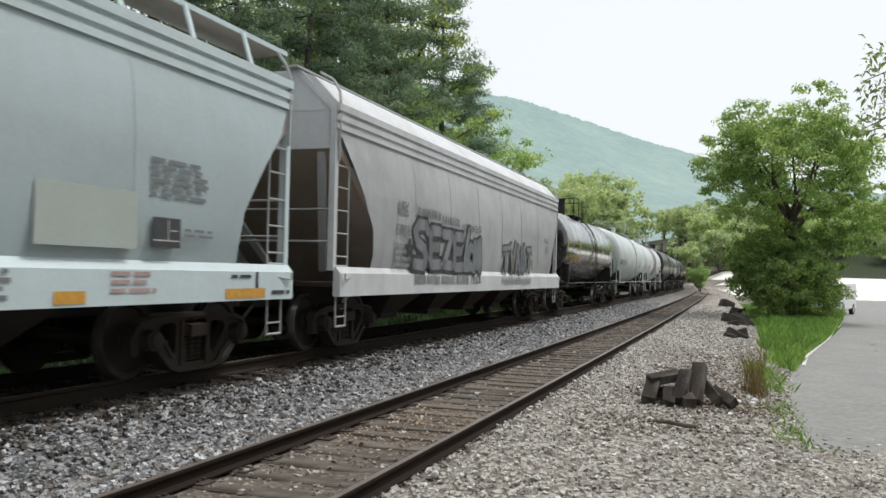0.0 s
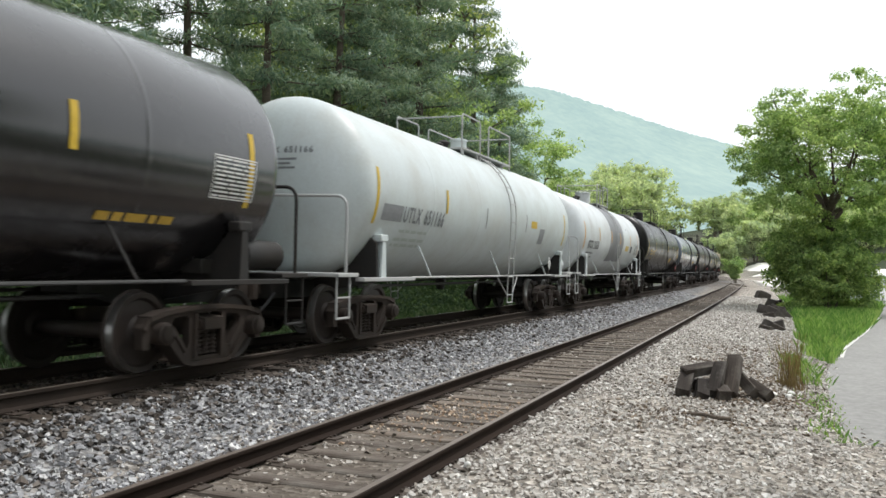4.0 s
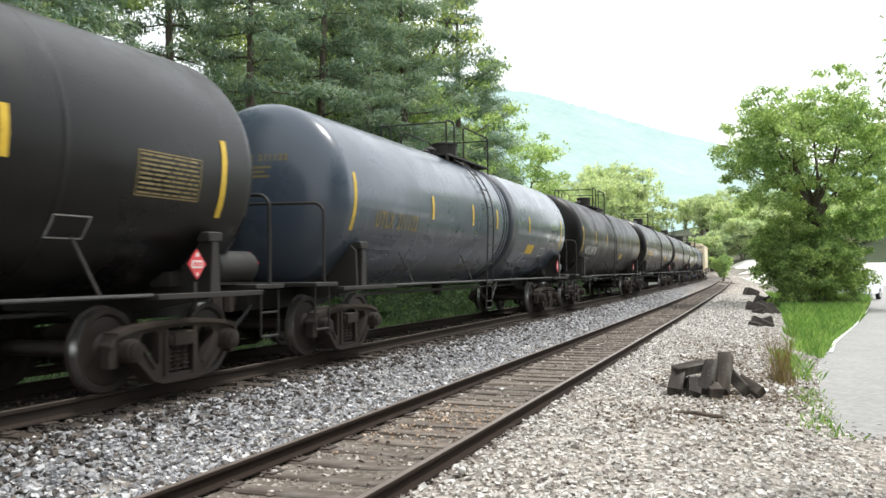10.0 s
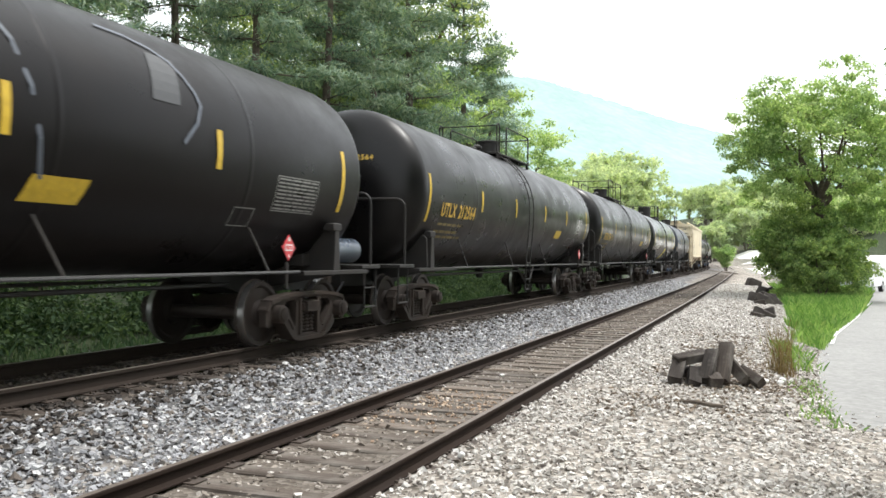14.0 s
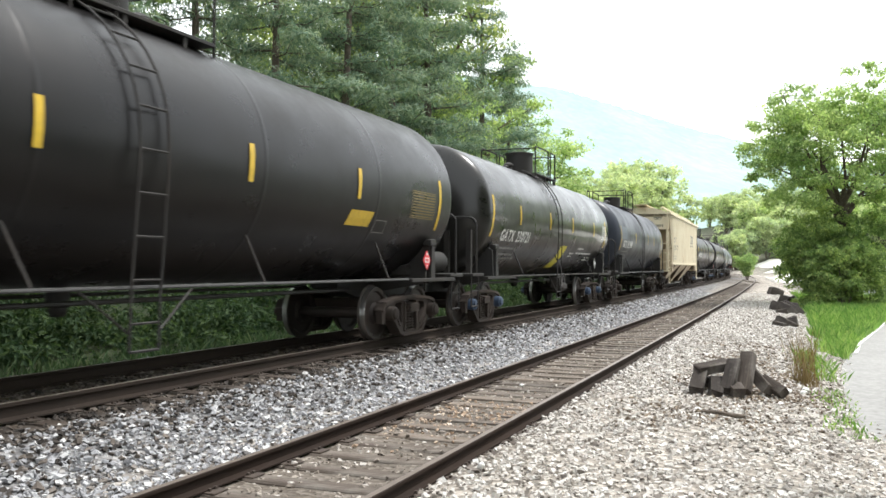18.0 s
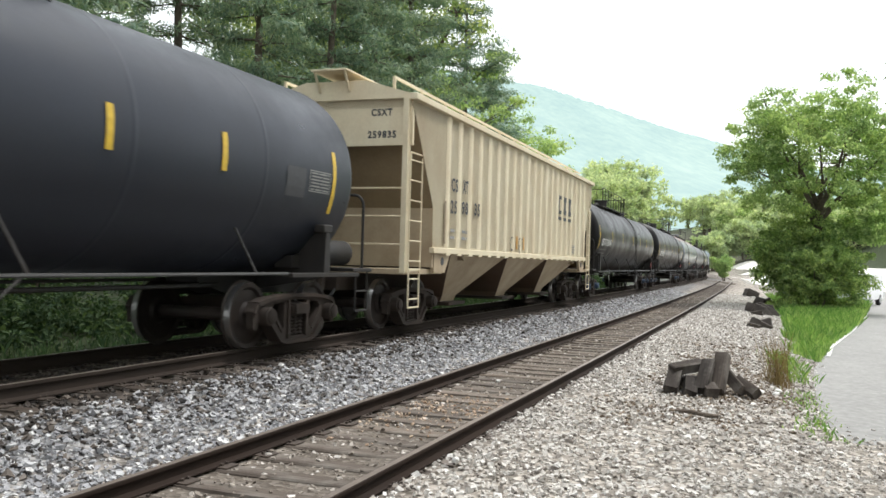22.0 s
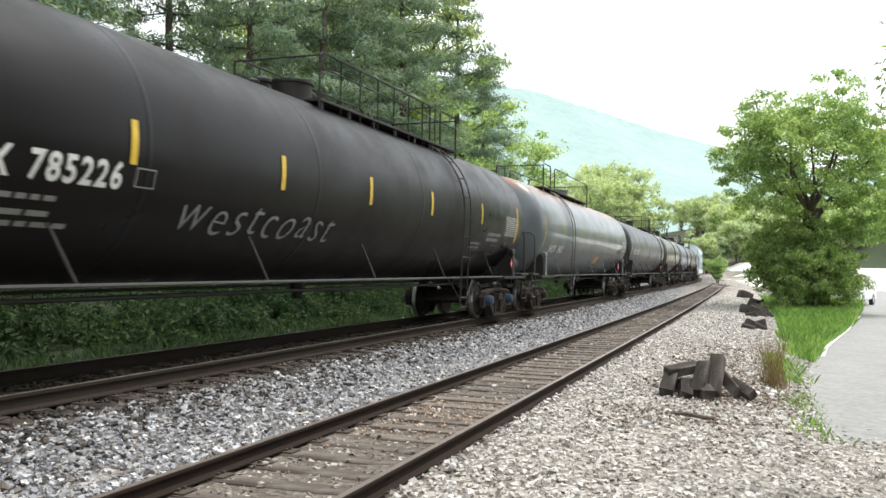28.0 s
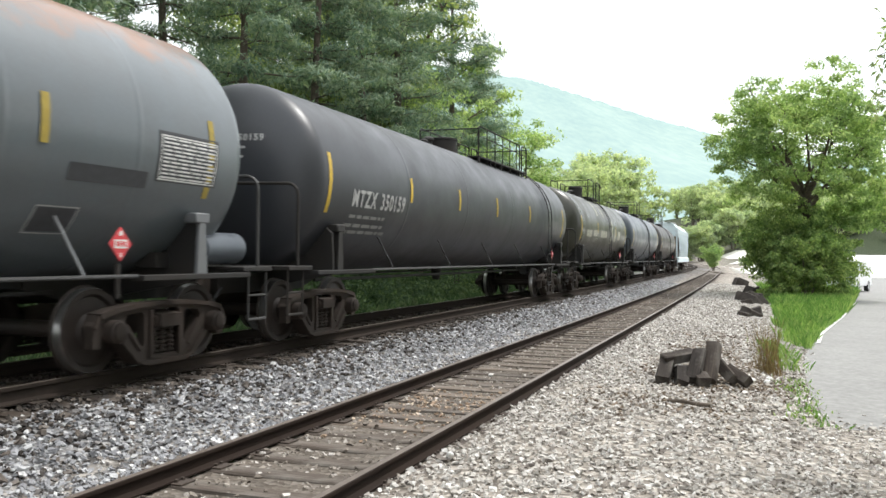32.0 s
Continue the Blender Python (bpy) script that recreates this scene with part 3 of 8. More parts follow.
def build_ground():
    xs, ys = graded(-2600, 2600, -22, 26, 0.4), graded(-400, 3600, 2, 62, 0.4)
    X, Y = np.meshgrid(xs, ys)
    s, l = along(X, Y)
    Z = ground_z(X, Y, s, l)
    n = len(xs)
    rng = np.random.default_rng(4)
    Z = Z + rng.normal(0, 0.008, Z.shape) * (np.abs(l - 1) < 12)
    i = np.arange(len(ys) - 1)[:, None] * n + np.arange(n - 1)[None, :]
    faces = np.stack([i, i + 1, i + n + 1, i + n], -1).reshape(-1, 4)
    me = raw_mesh("ground", np.stack([X.ravel(), Y.ravel(), Z], 1), faces, M["ground"], True)
    x, y = X.ravel(), Y.ravel()
    blue = np.clip((-1.2 - l) / 0.6, 0, 1)
    wob = 0.5 * np.sin(y * 0.9) + 0.35 * np.sin(y * 2.3 + 1)
    near = (y > -30) & (y < 60)
    green = np.clip((-7.6 + 0.3 * wob - l) / 0.8, 0, 1)
    bank = np.clip((l - np.interp(s, [0, 15, 18, 24, 60, 90, 130], [30, 30, 5.0, 4.1, 4.3, 4.2, 8]) - 0.4 * wob) / 1.0, 0, 1)
    green = np.maximum(green, bank)
    dirt = np.clip(1 - np.abs(l + 7.2) / 0.7, 0, 1) * 0.5 + np.clip((1.45 - np.abs(l - MAIN_L)) / 0.3, 0, 1) + 0.75 * np.clip(2.2 - np.abs(l) / 0.6, 0, 1)
    col = me.color_attributes.new("cover", "FLOAT_COLOR", "POINT")
    col.data.foreach_set("color", np.stack([blue, green, np.clip(dirt, 0, 1), np.ones_like(x)], 1).astype(np.float32).ravel())
    return tagged(new("ground", me), "gravel and grass ground beside the railway", "ground", kind="structure")


build_ground()


def ribbon(name, left, right, z, mat, thick=0.06, fade=False):
    """A flat strip between two edges, following the ground; its start may run out under the gravel."""
    bm = bmesh.new()
    rows = []
    for (xa, ya), (xb, yb) in zip(left, right):
        lift = z * min(1.0, (ya - left[0][1]) / 1.4) - 0.012 * max(0.0, 1 - (ya - left[0][1]) / 0.7) if fade else z
        za, zb = float(ground_z([xa], [ya])[0]) + lift, float(ground_z([xb], [yb])[0]) + lift
        rows.append([bm.verts.new(p) for p in ((xa, ya, za), (xb, yb, zb), (xb, yb, zb - thick), (xa, ya, za - thick))])
    for a, b in zip(rows, rows[1:]):
        for i in range(4):
            bm.faces.new((a[i], a[(i + 1) % 4], b[(i + 1) % 4], b[i]))
    bm.faces.new(rows[0])
    bm.faces.new(rows[-1][::-1])
    bmesh.ops.recalc_face_normals(bm, faces=bm.faces)
    return new(name, data_of(bm, name, mat))


ys_path = [9.75, 10.5, 12.3, 14.5, 17, 19.5, 22, 25, 29, 33, 37.5, 45, 55, 68, 82, 100, 118]
edge_l = [(float(path_left(y)) + 0.05 * math.sin(3 * y), y) for y in ys_path]
edge_r = [(float(path_left(y)) + 4.4 + 0.04 * max(0, y - 20), y - min(1.6, 0.15 + 0.7 * (y - 9.75))) for y in ys_path]
tagged(ribbon("path", edge_l, edge_r, 0.022, M["asphalt"], fade=True), "pale worn asphalt lane beside the track", "path", kind="structure")
line_l = [(x + 0.06, y) for x, y in edge_l if y > 19]
tagged(ribbon("edge_line", line_l, [(x + 0.10, y - 0.03) for x, y in line_l], 0.041, M["line"], 0.012), "worn white edge line on the lane", "road marking", kind="structure")

# the bleached lot beyond the bend
LX, LY = np.meshgrid(np.arange(36.0, 240.0, 2.0), np.arange(70.0, 236.0, 4.0))
lot_s, lot_l = along(LX, LY)
lot_z = ground_z(LX, LY, lot_s, lot_l) + 0.12
lot_ok = ((lot_l > 5.5) & (LX.ravel() > path_left(LY.ravel()) + 6.5)) | ((lot_l > 2.0) & (lot_s > 104)) | ((lot_l < -6.2) & (LX.ravel() > 0.30 * LY.ravel()) & (lot_s > 130)) | ((LY.ravel() > 224) & (LX.ravel() > 0.29 * LY.ravel()) & ((lot_l > 2.0) | (lot_l < -6.2)))
k = LX.shape[1]
i = (np.arange(LX.shape[0] - 1)[:, None] * k + np.arange(k - 1)[None, :]).ravel()
lot_f = np.stack([i, i + 1, i + k + 1, i + k], 1)
lot_f = lot_f[lot_ok[lot_f].all(1)]
lot_bm = bmesh.new()
lot_v = [lot_bm.verts.new(p) for p in zip(LX.ravel(), LY.ravel(), lot_z)]
for q in lot_f:
    lot_bm.faces.new([lot_v[j] for j in q])
bmesh.ops.delete(lot_bm, geom=[v for v in lot_bm.verts if not v.link_faces], context="VERTS")
bmesh.ops.solidify(lot_bm, geom=lot_bm.faces[:], thickness=0.3)
tagged(new("gravel_lot", data_of(lot_bm, "gravel_lot", M["lot"])), "bleached pale gravel lot beyond the bend", "lot", kind="structure")


# ---- tracks ----
RAIL = [(-0.07, -0.172), (0.07, -0.172), (0.07, -0.158), (0.012, -0.135), (0.010, -0.045), (0.037, -0.035), (0.037, -0.006), (0.028, 0.0), (-0.028, 0.0),
        (-0.037, -0.006), (-0.037, -0.035), (-0.010, -0.045), (-0.012, -0.135), (-0.07, -0.158)]


def rail_mesh(name, l, z, s0, s1, side, tall):
    ss = np.concatenate([np.arange(s0, -10, 8.0), np.arange(-10, 60, 1.0), np.arange(60, s1, 2.5)])
    n, verts = len(RAIL), []
    for a, b in RAIL:
        x, y = spot(ss, l + a)
        verts.append(np.stack([x, y, np.full_like(x, z + b * tall)], 1))
    verts = np.stack(verts, 1).reshape(-1, 3)
    i = np.arange(len(ss) - 1)[:, None] * n + np.arange(n)[None, :]
    j = np.arange(len(ss) - 1)[:, None] * n + (np.arange(n)[None, :] + 1) % n
    faces = np.stack([i, j, j + n, i + n], -1).reshape(-1, 4)
    me = raw_mesh(name, verts, faces, M[side])
    me.materials.append(M["rail_top"])
    top = np.zeros((len(ss) - 1, n), np.int32)
    top[:, 7] = 1
    me.polygons.foreach_set("material_index", top.ravel())
    me.update()
    return me


def tie_mesh(name, seed, mat):
    rnd = random.Random(seed)
    bm = bmesh.new()
    box(bm, -1.3, 1.3, -0.115, 0.115, -0.17, 0, 0.012)
    for v in bm.verts:
        v.co += Vector((rnd.uniform(-0.03, 0.03) if abs(v.co.x) > 1.2 else 0, rnd.uniform(-0.008, 0.008), rnd.uniform(-0.006, 0.004)))
    return data_of(bm, name, mat)


TIE_MESHES = {m: [tie_mesh("tie", i, M[m]) for i in range(5)] for m in ("tie", "tie_dark")}
plate_bm = bmesh.new()
box(plate_bm, -0.18, 0.18, -0.09, 0.09, 0, 0.014, 0.003)
for sx in (-0.10, 0.10):
    box(plate_bm, sx - 0.012, sx + 0.012, -0.05, -0.026, 0.01, 0.035)
    box(plate_bm, sx - 0.012, sx + 0.012, 0.026, 0.05, 0.01, 0.035)
PLATE = data_of(plate_bm, "tie_plate", M["plate"])


def build_track(name, l, z, near, label, wood):
    tr = tagged(new(name), label, "railway track", kind="structure")
    tall = 0.80 if wood == "tie" else 1.0
    for side in (-0.7525, 0.7525):
        hang("rail", rail_mesh("rail", l + side, z, -320, 500, "rail_side" if wood == "tie" else "rail_dusty", tall), tr)
    rnd = random.Random(int(near))
    far_v, far_f = [], []
    s = -9.0
    while s < 190:
        x, y = (float(v) for v in spot(s, l))
        turn = -float(heading(s)) + rnd.uniform(-0.012, 0.012)
        m = Matrix.Translation((x, y, z - 0.172 * tall - 0.014 + rnd.uniform(-0.006, 0.004))) @ Matrix.Rotation(turn, 4, "Z") @ Matrix.Translation((rnd.uniform(-0.05, 0.05), 0, 0))
        if s < near:
            t = hang("tie", rnd.choice(TIE_MESHES[wood]), tr, m)
            if s < 22:
                for side in (-0.7525, 0.7525):
                    hang("tie_plate", PLATE, t, pose(side, 0, 0.0015))
        else:
            base = len(far_v)
            far_v += [m @ Vector((a, b, c)) for c in (-0.12, 0) for a, b in ((-1.3, -0.115), (1.3, -0.115), (1.3, 0.115), (-1.3, 0.115))]
            far_f += [[base + k for k in f] for f in ((4, 5, 6, 7), (0, 1, 5, 4), (1, 2, 6, 5), (2, 3, 7, 6), (3, 0, 4, 7))]
        s += 0.53
    tagged(hang("far_ties", raw_mesh("far_ties", [tuple(v) for v in far_v], far_f, M[wood]), tr), kind="stuff")
    return tr


build_track("siding_track", 0.0, 0.0, 62, "old siding with rusty rails and weathered wooden ties", "tie")
build_track("main_track", MAIN_L, MAIN_Z, 40, "main track on blue-grey ballast with rusty rails", "tie_dark")


# ---- loose stone ----
CUBE = np.array([(-1, -1, -1), (1, -1, -1), (1, 1, -1), (-1, 1, -1), (-1, -1, 1), (1, -1, 1), (1, 1, 1), (-1, 1, 1)], np.float32)
CUBE_F = np.array([(0, 3, 2, 1), (4, 5, 6, 7), (0, 1, 5, 4), (1, 2, 6, 5), (2, 3, 7, 6), (3, 0, 4, 7)])


def rand_rot(rng, n):
    q = rng.normal(size=(n, 4))
    q /= np.linalg.norm(q, axis=1)[:, None]
    w, x, y, z = q.T
    return np.stack([1 - 2 * (y * y + z * z), 2 * (x * y - z * w), 2 * (x * z + y * w), 2 * (x * y + z * w), 1 - 2 * (x * x + z * z), 2 * (y * z - x * w),
                     2 * (x * z - y * w), 2 * (y * z + x * w), 1 - 2 * (x * x + y * y)], 1).reshape(n, 3, 3)


def stones(name, pts, sizes, mat, seed):
    """Many broken stones, each a skewed flat-sided chip with uneven corners."""
    rng = np.random.default_rng(seed)
    n = len(pts)
    v = CUBE[None] * rng.uniform(0.45, 1.15, (n, 8, 1)) * rng.uniform(0.5, 1.2, (n, 1, 3)) + rng.normal(0, 0.20, (n, 8, 3))
    v = np.einsum("nij,nkj->nki", rand_rot(rng, n), v) * (sizes[:, None, None] / 2) * np.array([1, 1, 0.75]) + pts[:, None, :]
    tri = np.concatenate([CUBE_F[:, [0, 1, 2]], CUBE_F[:, [0, 2, 3]]])
    f = tri[None] + 8 * np.arange(n)[:, None, None]
    return new(name, raw_mesh(name, v.reshape(-1, 3), f.reshape(-1, 3), mat))


def scatter(seed, l0, l1, count, s0, s1, power):
    """Points between l0 and l1 beside the siding, closer together near s0."""
    rng = np.random.default_rng(seed)
    s = s0 + (s1 - s0) * rng.random(count) ** power
    l = rng.uniform(l0, l1, count)
    x, y = spot(s, l)
    return rng, s, l, x, y


rng, s, l, x, y = scatter(1, -7.7, -0.84, 122000, 4.5, 62, 2.0)
keep = (np.abs(np.abs(l - MAIN_L) - 0.7525) > 0.10) & ((np.abs(l - MAIN_L) > 1.25) | (rng.random(len(l)) < 0.35))
s, l, x, y = s[keep], l[keep], x[keep], y[keep]
z = ground_z(x, y, s, l) + rng.uniform(-0.012, 0.03, len(x))
# oil-dark near the rails; the wider spread paints the train's shade on the ballast
oily_shaded = np.abs(l - MAIN_L) < 1.15 + 1.25 * rng.random(len(l)) ** 2.2
tagged(stones("oily_stones", np.stack([x, y, z], 1)[oily_shaded], rng.uniform(0.03, 0.07, oily_shaded.sum()), M["dirty_shaded"], 10),
       "oil-dark stones under the rails of the main track, train shade painted in", "ballast", kind="stuff")
s, l, x, y, z = s[~oily_shaded], l[~oily_shaded], x[~oily_shaded], y[~oily_shaded], z[~oily_shaded]
tagged(stones("ballast_stones", np.stack([x, y, z], 1), rng.uniform(0.020, 0.056, len(x)) * (1 + s / 75), M["ballast"], 11),
       "blue-grey crushed stone ballast between the tracks", "ballast", kind="stuff")

rng, s, l, x, y = scatter(2, 0.81, 9.5, 150000, 1.5, 62, 1.85)
keep = (x < path_left(y) + 0.25 * rng.random(len(x))) | (y < 9.75 + 1.5 * rng.random(len(x)) ** 3)
keep &= (l < np.interp(s, [0, 14, 18, 24, 60], [10, 9, 5.0, 4.1, 4.1])) & (x * x + y * y > 1.2)
s, l, x, y = s[keep], l[keep], x[keep], y[keep]
z = ground_z(x, y, s, l) + rng.uniform(-0.012, 0.022, len(x))
tagged(stones("gravel_stones", np.stack([x, y, z], 1), rng.uniform(0.017, 0.050, len(x)) * (1 + s / 60), M["gravel"], 12),
       "pale beige crushed gravel beside the siding", "gravel", kind="stuff")

rng, s, l, x, y = scatter(3, -0.66, 0.66, 14000, 1.0, 60, 1.7)
gap = np.abs(((s + 9.0) / 0.53 + 0.5) % 1 - 0.5) * 0.53
keep = (gap > 0.125) & (rng.random(len(s)) < 0.75) | (rng.random(len(s)) < 0.13)
s, l, x, y = s[keep], l[keep], x[keep], y[keep]
tagged(stones("siding_stones", np.stack([x, y, np.full(len(x), -0.180) + rng.uniform(-0.01, 0.012, len(x)) + 0.03 * (gap[keep] < 0.125)], 1), rng.uniform(0.02, 0.055, len(x)), M["siding"], 13),
       "dusty small stones packed between siding ties", "gravel", kind="stuff")


# a rust-stained patch on the siding, and brown earth round the heap of tie ends
rng = np.random.default_rng(19)
s, l = rng.normal(10.9, 0.75, 420), rng.uniform(-0.62, 0.64, 420)
x, y = spot(s, l)
tagged(stones("rusty_stones", np.stack([x, y, np.full(420, -0.157)], 1), rng.uniform(0.015, 0.045, 420), M["orange"], 20), "rust-stained chips between the siding rails", "gravel", kind="stuff")
x = np.concatenate([rng.normal(4.3, 0.55, 1500), rng.uniform(4.6, 5.5, 900), rng.normal(2.9, 0.5, 350), rng.uniform(5.4, 7.6, 1100)])
y = np.concatenate([rng.normal(12.6, 0.7, 1500), rng.uniform(12.6, 17.0, 900), rng.normal(10.3, 0.5, 350), rng.uniform(14.0, 20.0, 1100)])
k = x < path_left(y) - 0.1
x, y = x[k], y[k]
tagged(stones("earth_clods", np.stack([x, y, ground_z(x, y) + 0.012], 1), rng.uniform(0.02, 0.06, len(x)), M["earth"], 21), "brown earth and bark crumbs round the heap of tie ends", "earth", kind="stuff")


# ---- foliage ----
LEAF = np.array([(0, 0, 0), (0.32, 0.5, 0.08), (0, 1, -0.05), (-0.32, 0.5, 0.08)], np.float32)


def leaves(rng, pts, size, width=1.0, droop=None, lean=None, fuzz=0.55):
    """Leaf blades at the points: verts (n*4, 3) and faces. lean: the way that each blade's upper side faces."""
    n = len(pts)
    if lean is None:
        rot = rand_rot(rng, n)
    else:
        up = lean / (np.linalg.norm(lean, axis=1)[:, None] + 1e-9) + rng.normal(0, fuzz, (n, 3))
        up /= np.linalg.norm(up, axis=1)[:, None] + 1e-9
        a = np.cross(up, rng.normal(0, 1, (n, 3)))
        a /= np.linalg.norm(a, axis=1)[:, None] + 1e-9
        rot = np.stack([a, np.cross(up, a), up], -1)
    v = LEAF[None] * np.array([width, 1, 1]) * (size * rng.uniform(0.6, 1.3, n))[:, None, None]
    v = np.einsum("nij,nkj->nki", rot, v) + pts[:, None, :]
    if droop is not None:
        v[:, 2, 2] -= droop
    return v.reshape(-1, 3), np.arange(n * 4).reshape(n, 4)


def tufts(rng, cs, rad, per, flat=0.7, thin=0.45):
    """Points on uneven leafy shells round the centres, and the way outwards at each."""
    u = rng.normal(0, 1, (len(cs), per, 3))
    u /= np.linalg.norm(u, axis=2)[:, :, None]
    u[:, :, 2] = np.where(u[:, :, 2] < 0, u[:, :, 2] * 0.55, u[:, :, 2])
    k = rad[:, None, None] * (thin + (1.12 - thin) * rng.random((len(cs), per, 1)) ** 0.6)
    off = u * k * np.array([1.1, 1.1, flat])
    return (cs[:, None, :] + off).reshape(-1, 3), u.reshape(-1, 3)


def limb(verts, faces, a, b, ra, rb, n=6):
    a, b = np.asarray(a, float), np.asarray(b, float)
    d = b - a
    d /= np.linalg.norm(d) + 1e-9
    u = np.cross(d, (0.3, 0.9, 0.2))
    u /= np.linalg.norm(u)
    w = np.cross(d, u)
    base = len(verts)
    for p, r in ((a, ra), (b, rb)):
        for i in range(n):
            t = 2 * math.pi * i / n
            verts.append(tuple(p + r * (math.cos(t) * u + math.sin(t) * w)))
    for i in range(n):
        faces.append((base + i, base + (i + 1) % n, base + n + (i + 1) % n, base + n + i))


def pine_tree(seed, height, spread, per=96, blade=0.29):
    """A tall soft pine: straight trunk, uneven whorls of level boughs, each a row of flat needle plumes."""
    rng = np.random.default_rng(seed)
    tv, tf = [], []
    lean = rng.normal(0, 0.02, 2)
    p = np.zeros(3)
    for k in range(8):
        q = np.array([lean[0] * height * (k + 1) / 8, lean[1] * height * (k + 1) / 8, height * (k + 1) / 8])
        limb(tv, tf, p, q, 0.30 * (1 - k / 8.6), 0.30 * (1 - (k + 1) / 8.6), 8)
        p = q
    cs, rad = [], []
    z = height * 0.15
    while z < height * 0.985:
        f = (z / height - 0.15) / 0.85
        reach = spread * (0.45 + 0.55 * min(1, f / 0.22)) * (1 - f) ** 0.72 + 0.3
        turn = rng.uniform(0, 6.28)
        n = rng.integers(5, 8)
        for b in range(n):
            t = turn + 2 * math.pi * (b + rng.uniform(-0.3, 0.3)) / n
            ln = reach * rng.uniform(0.5, 1.15)
            base = np.array([lean[0] * z, lean[1] * z, z + rng.uniform(-0.2, 0.2)])
            out = np.array([math.cos(t), math.sin(t), 0.0])
            side = np.array([-out[1], out[0], 0.0])
            sag, rise = rng.uniform(-0.16, 0.02) * ln, rng.uniform(0.06, 0.30) * ln
            mid = base + out * ln * 0.55 + np.array([0, 0, sag * 0.5])
            tip = base + out * ln + np.array([0, 0, sag + rise * (0.3 + f)])
            limb(tv, tf, base, mid, 0.055 * (1 - f) + 0.016, 0.02, 4)
            limb(tv, tf, mid, tip, 0.02, 0.008, 4)
            for _ in range(max(2, int(ln * 1.9))):
                g = rng.uniform(0.30, 1.04)
                c = (base + (mid - base) * g / 0.55 if g < 0.55 else mid + (tip - mid) * (g - 0.55) / 0.45)
                w = 0.30 * ln * (1 - abs(g - 0.62) * 1.5)
                cs.append(c + side * rng.uniform(-1, 1) * max(0.1, w) + np.array([0, 0, rng.uniform(-0.02, 0.14)]))
                rad.append(rng.uniform(0.42, 0.88))
        z += rng.uniform(1.05, 1.80) * (1 - 0.35 * f)
    cs, rad = np.array(cs), np.array(rad)
    pts, u = tufts(rng, cs, rad, per, 0.38, 0.35)
    lv, lf = leaves(rng, pts, blade, 0.30, None, u * np.array([0.9, 0.9, 1.0]) + np.array([0, 0, 0.45]), 0.36)
    return raw_mesh("trunk", tv, tf, M["bark"], True), raw_mesh("crown", lv, lf, M["pine"])


def broad_tree(seed, height, spread, clumps=170, per=55, leaf=0.17, mat="broad", low=0.2, stems=3):
    """A leafy tree: several rising limbs, and a crown of uneven clumps with gaps."""
    rng = np.random.default_rng(seed)
    tv, tf = [], []
    ends = []
    for k in range(stems):
        t = 2 * math.pi * (k + rng.uniform(-0.2, 0.2)) / stems
        p, r = np.array([0.15 * math.cos(t), 0.15 * math.sin(t), 0.0]), 0.17 * height / 9
        d = np.array([0.18 * math.cos(t), 0.18 * math.sin(t), 1.0])
        for j in range(6):
            q = p + d * height * 0.13
            limb(tv, tf, p, q, r, r * 0.78, 7)
            if j > 0:
                for _ in range(3):
                    a = rng.uniform(0, 2 * math.pi)
                    e = q + np.array([math.cos(a), math.sin(a), rng.uniform(0.1, 0.8)]) * spread * rng.uniform(0.3, 0.6)
                    m = (q + e) / 2 + rng.normal(0, 0.1, 3)
                    limb(tv, tf, q, m, r * 0.5, r * 0.3, 5)
                    limb(tv, tf, m, e, r * 0.3, 0.015, 4)
                    ends += [m, e]
            p, r = q, r * 0.78
            d = d + rng.normal(0, 0.06, 3) * np.array([1, 1, 0.2]) + np.array([0.04 * math.cos(t), 0.04 * math.sin(t), 0])
        ends.append(p)
    ends = np.array(ends)
    cs = [e + rng.normal(0, 0.1, 3) for e in ends if e[2] > low * height]
    while len(cs) < clumps:
        if rng.random() < 0.45:
            c = ends[rng.integers(len(ends))] + rng.normal(0, 0.35, 3) * spread * 0.25
        else:
            u = rng.normal(size=3)
            u /= np.linalg.norm(u)
            c = u * rng.uniform(0.45, 1.02) ** 0.6 * np.array([spread, spread, height * (1 - low) / 2]) + np.array([0, 0, height * (1 + low) / 2])
        f = (c[2] / height - low) / (1 - low)
        if f < 0 or f > 1.03:
            continue
        if math.hypot(c[0], c[1]) > spread * (0.55 + 0.5 * math.sin(min(1, max(0, f)) * math.pi)) * rng.uniform(0.8, 1.12):
            continue
        cs.append(c)
    cs = np.array(cs)
    rad = spread * rng.uniform(0.07, 0.155, len(cs))
    pts, u = tufts(rng, cs, rad * 1.35, per, 0.72)
    u = u + 0.5 * np.array([0, 0, 1.0]) + 0.35 * np.repeat(cs * np.array([1, 1, 0]) / spread, per, 0)
    k = pts[:, 2] > 0.1
    lv, lf = leaves(rng, pts[k], leaf, 0.95, 0.02, u[k])
    return raw_mesh("trunk", tv, tf, M["bark"], True), raw_mesh("crown", lv, lf, M[mat])


def plant(name, meshes, x, y, turn, size, label, category="tree", group="", z=None):
    t = tagged(new(name), label, category, group)
    for nm, me in zip(("trunk", "crown", "ivy"), meshes):
        hang(nm, me, t)
    zz = float(ground_z([x], [y])[0]) - 0.05 if z is None else z
    t.matrix_basis = Matrix.Translation((x, y, zz)) @ Matrix.Rotation(turn, 4, "Z") @ Matrix.Scale(size, 4)
    return t


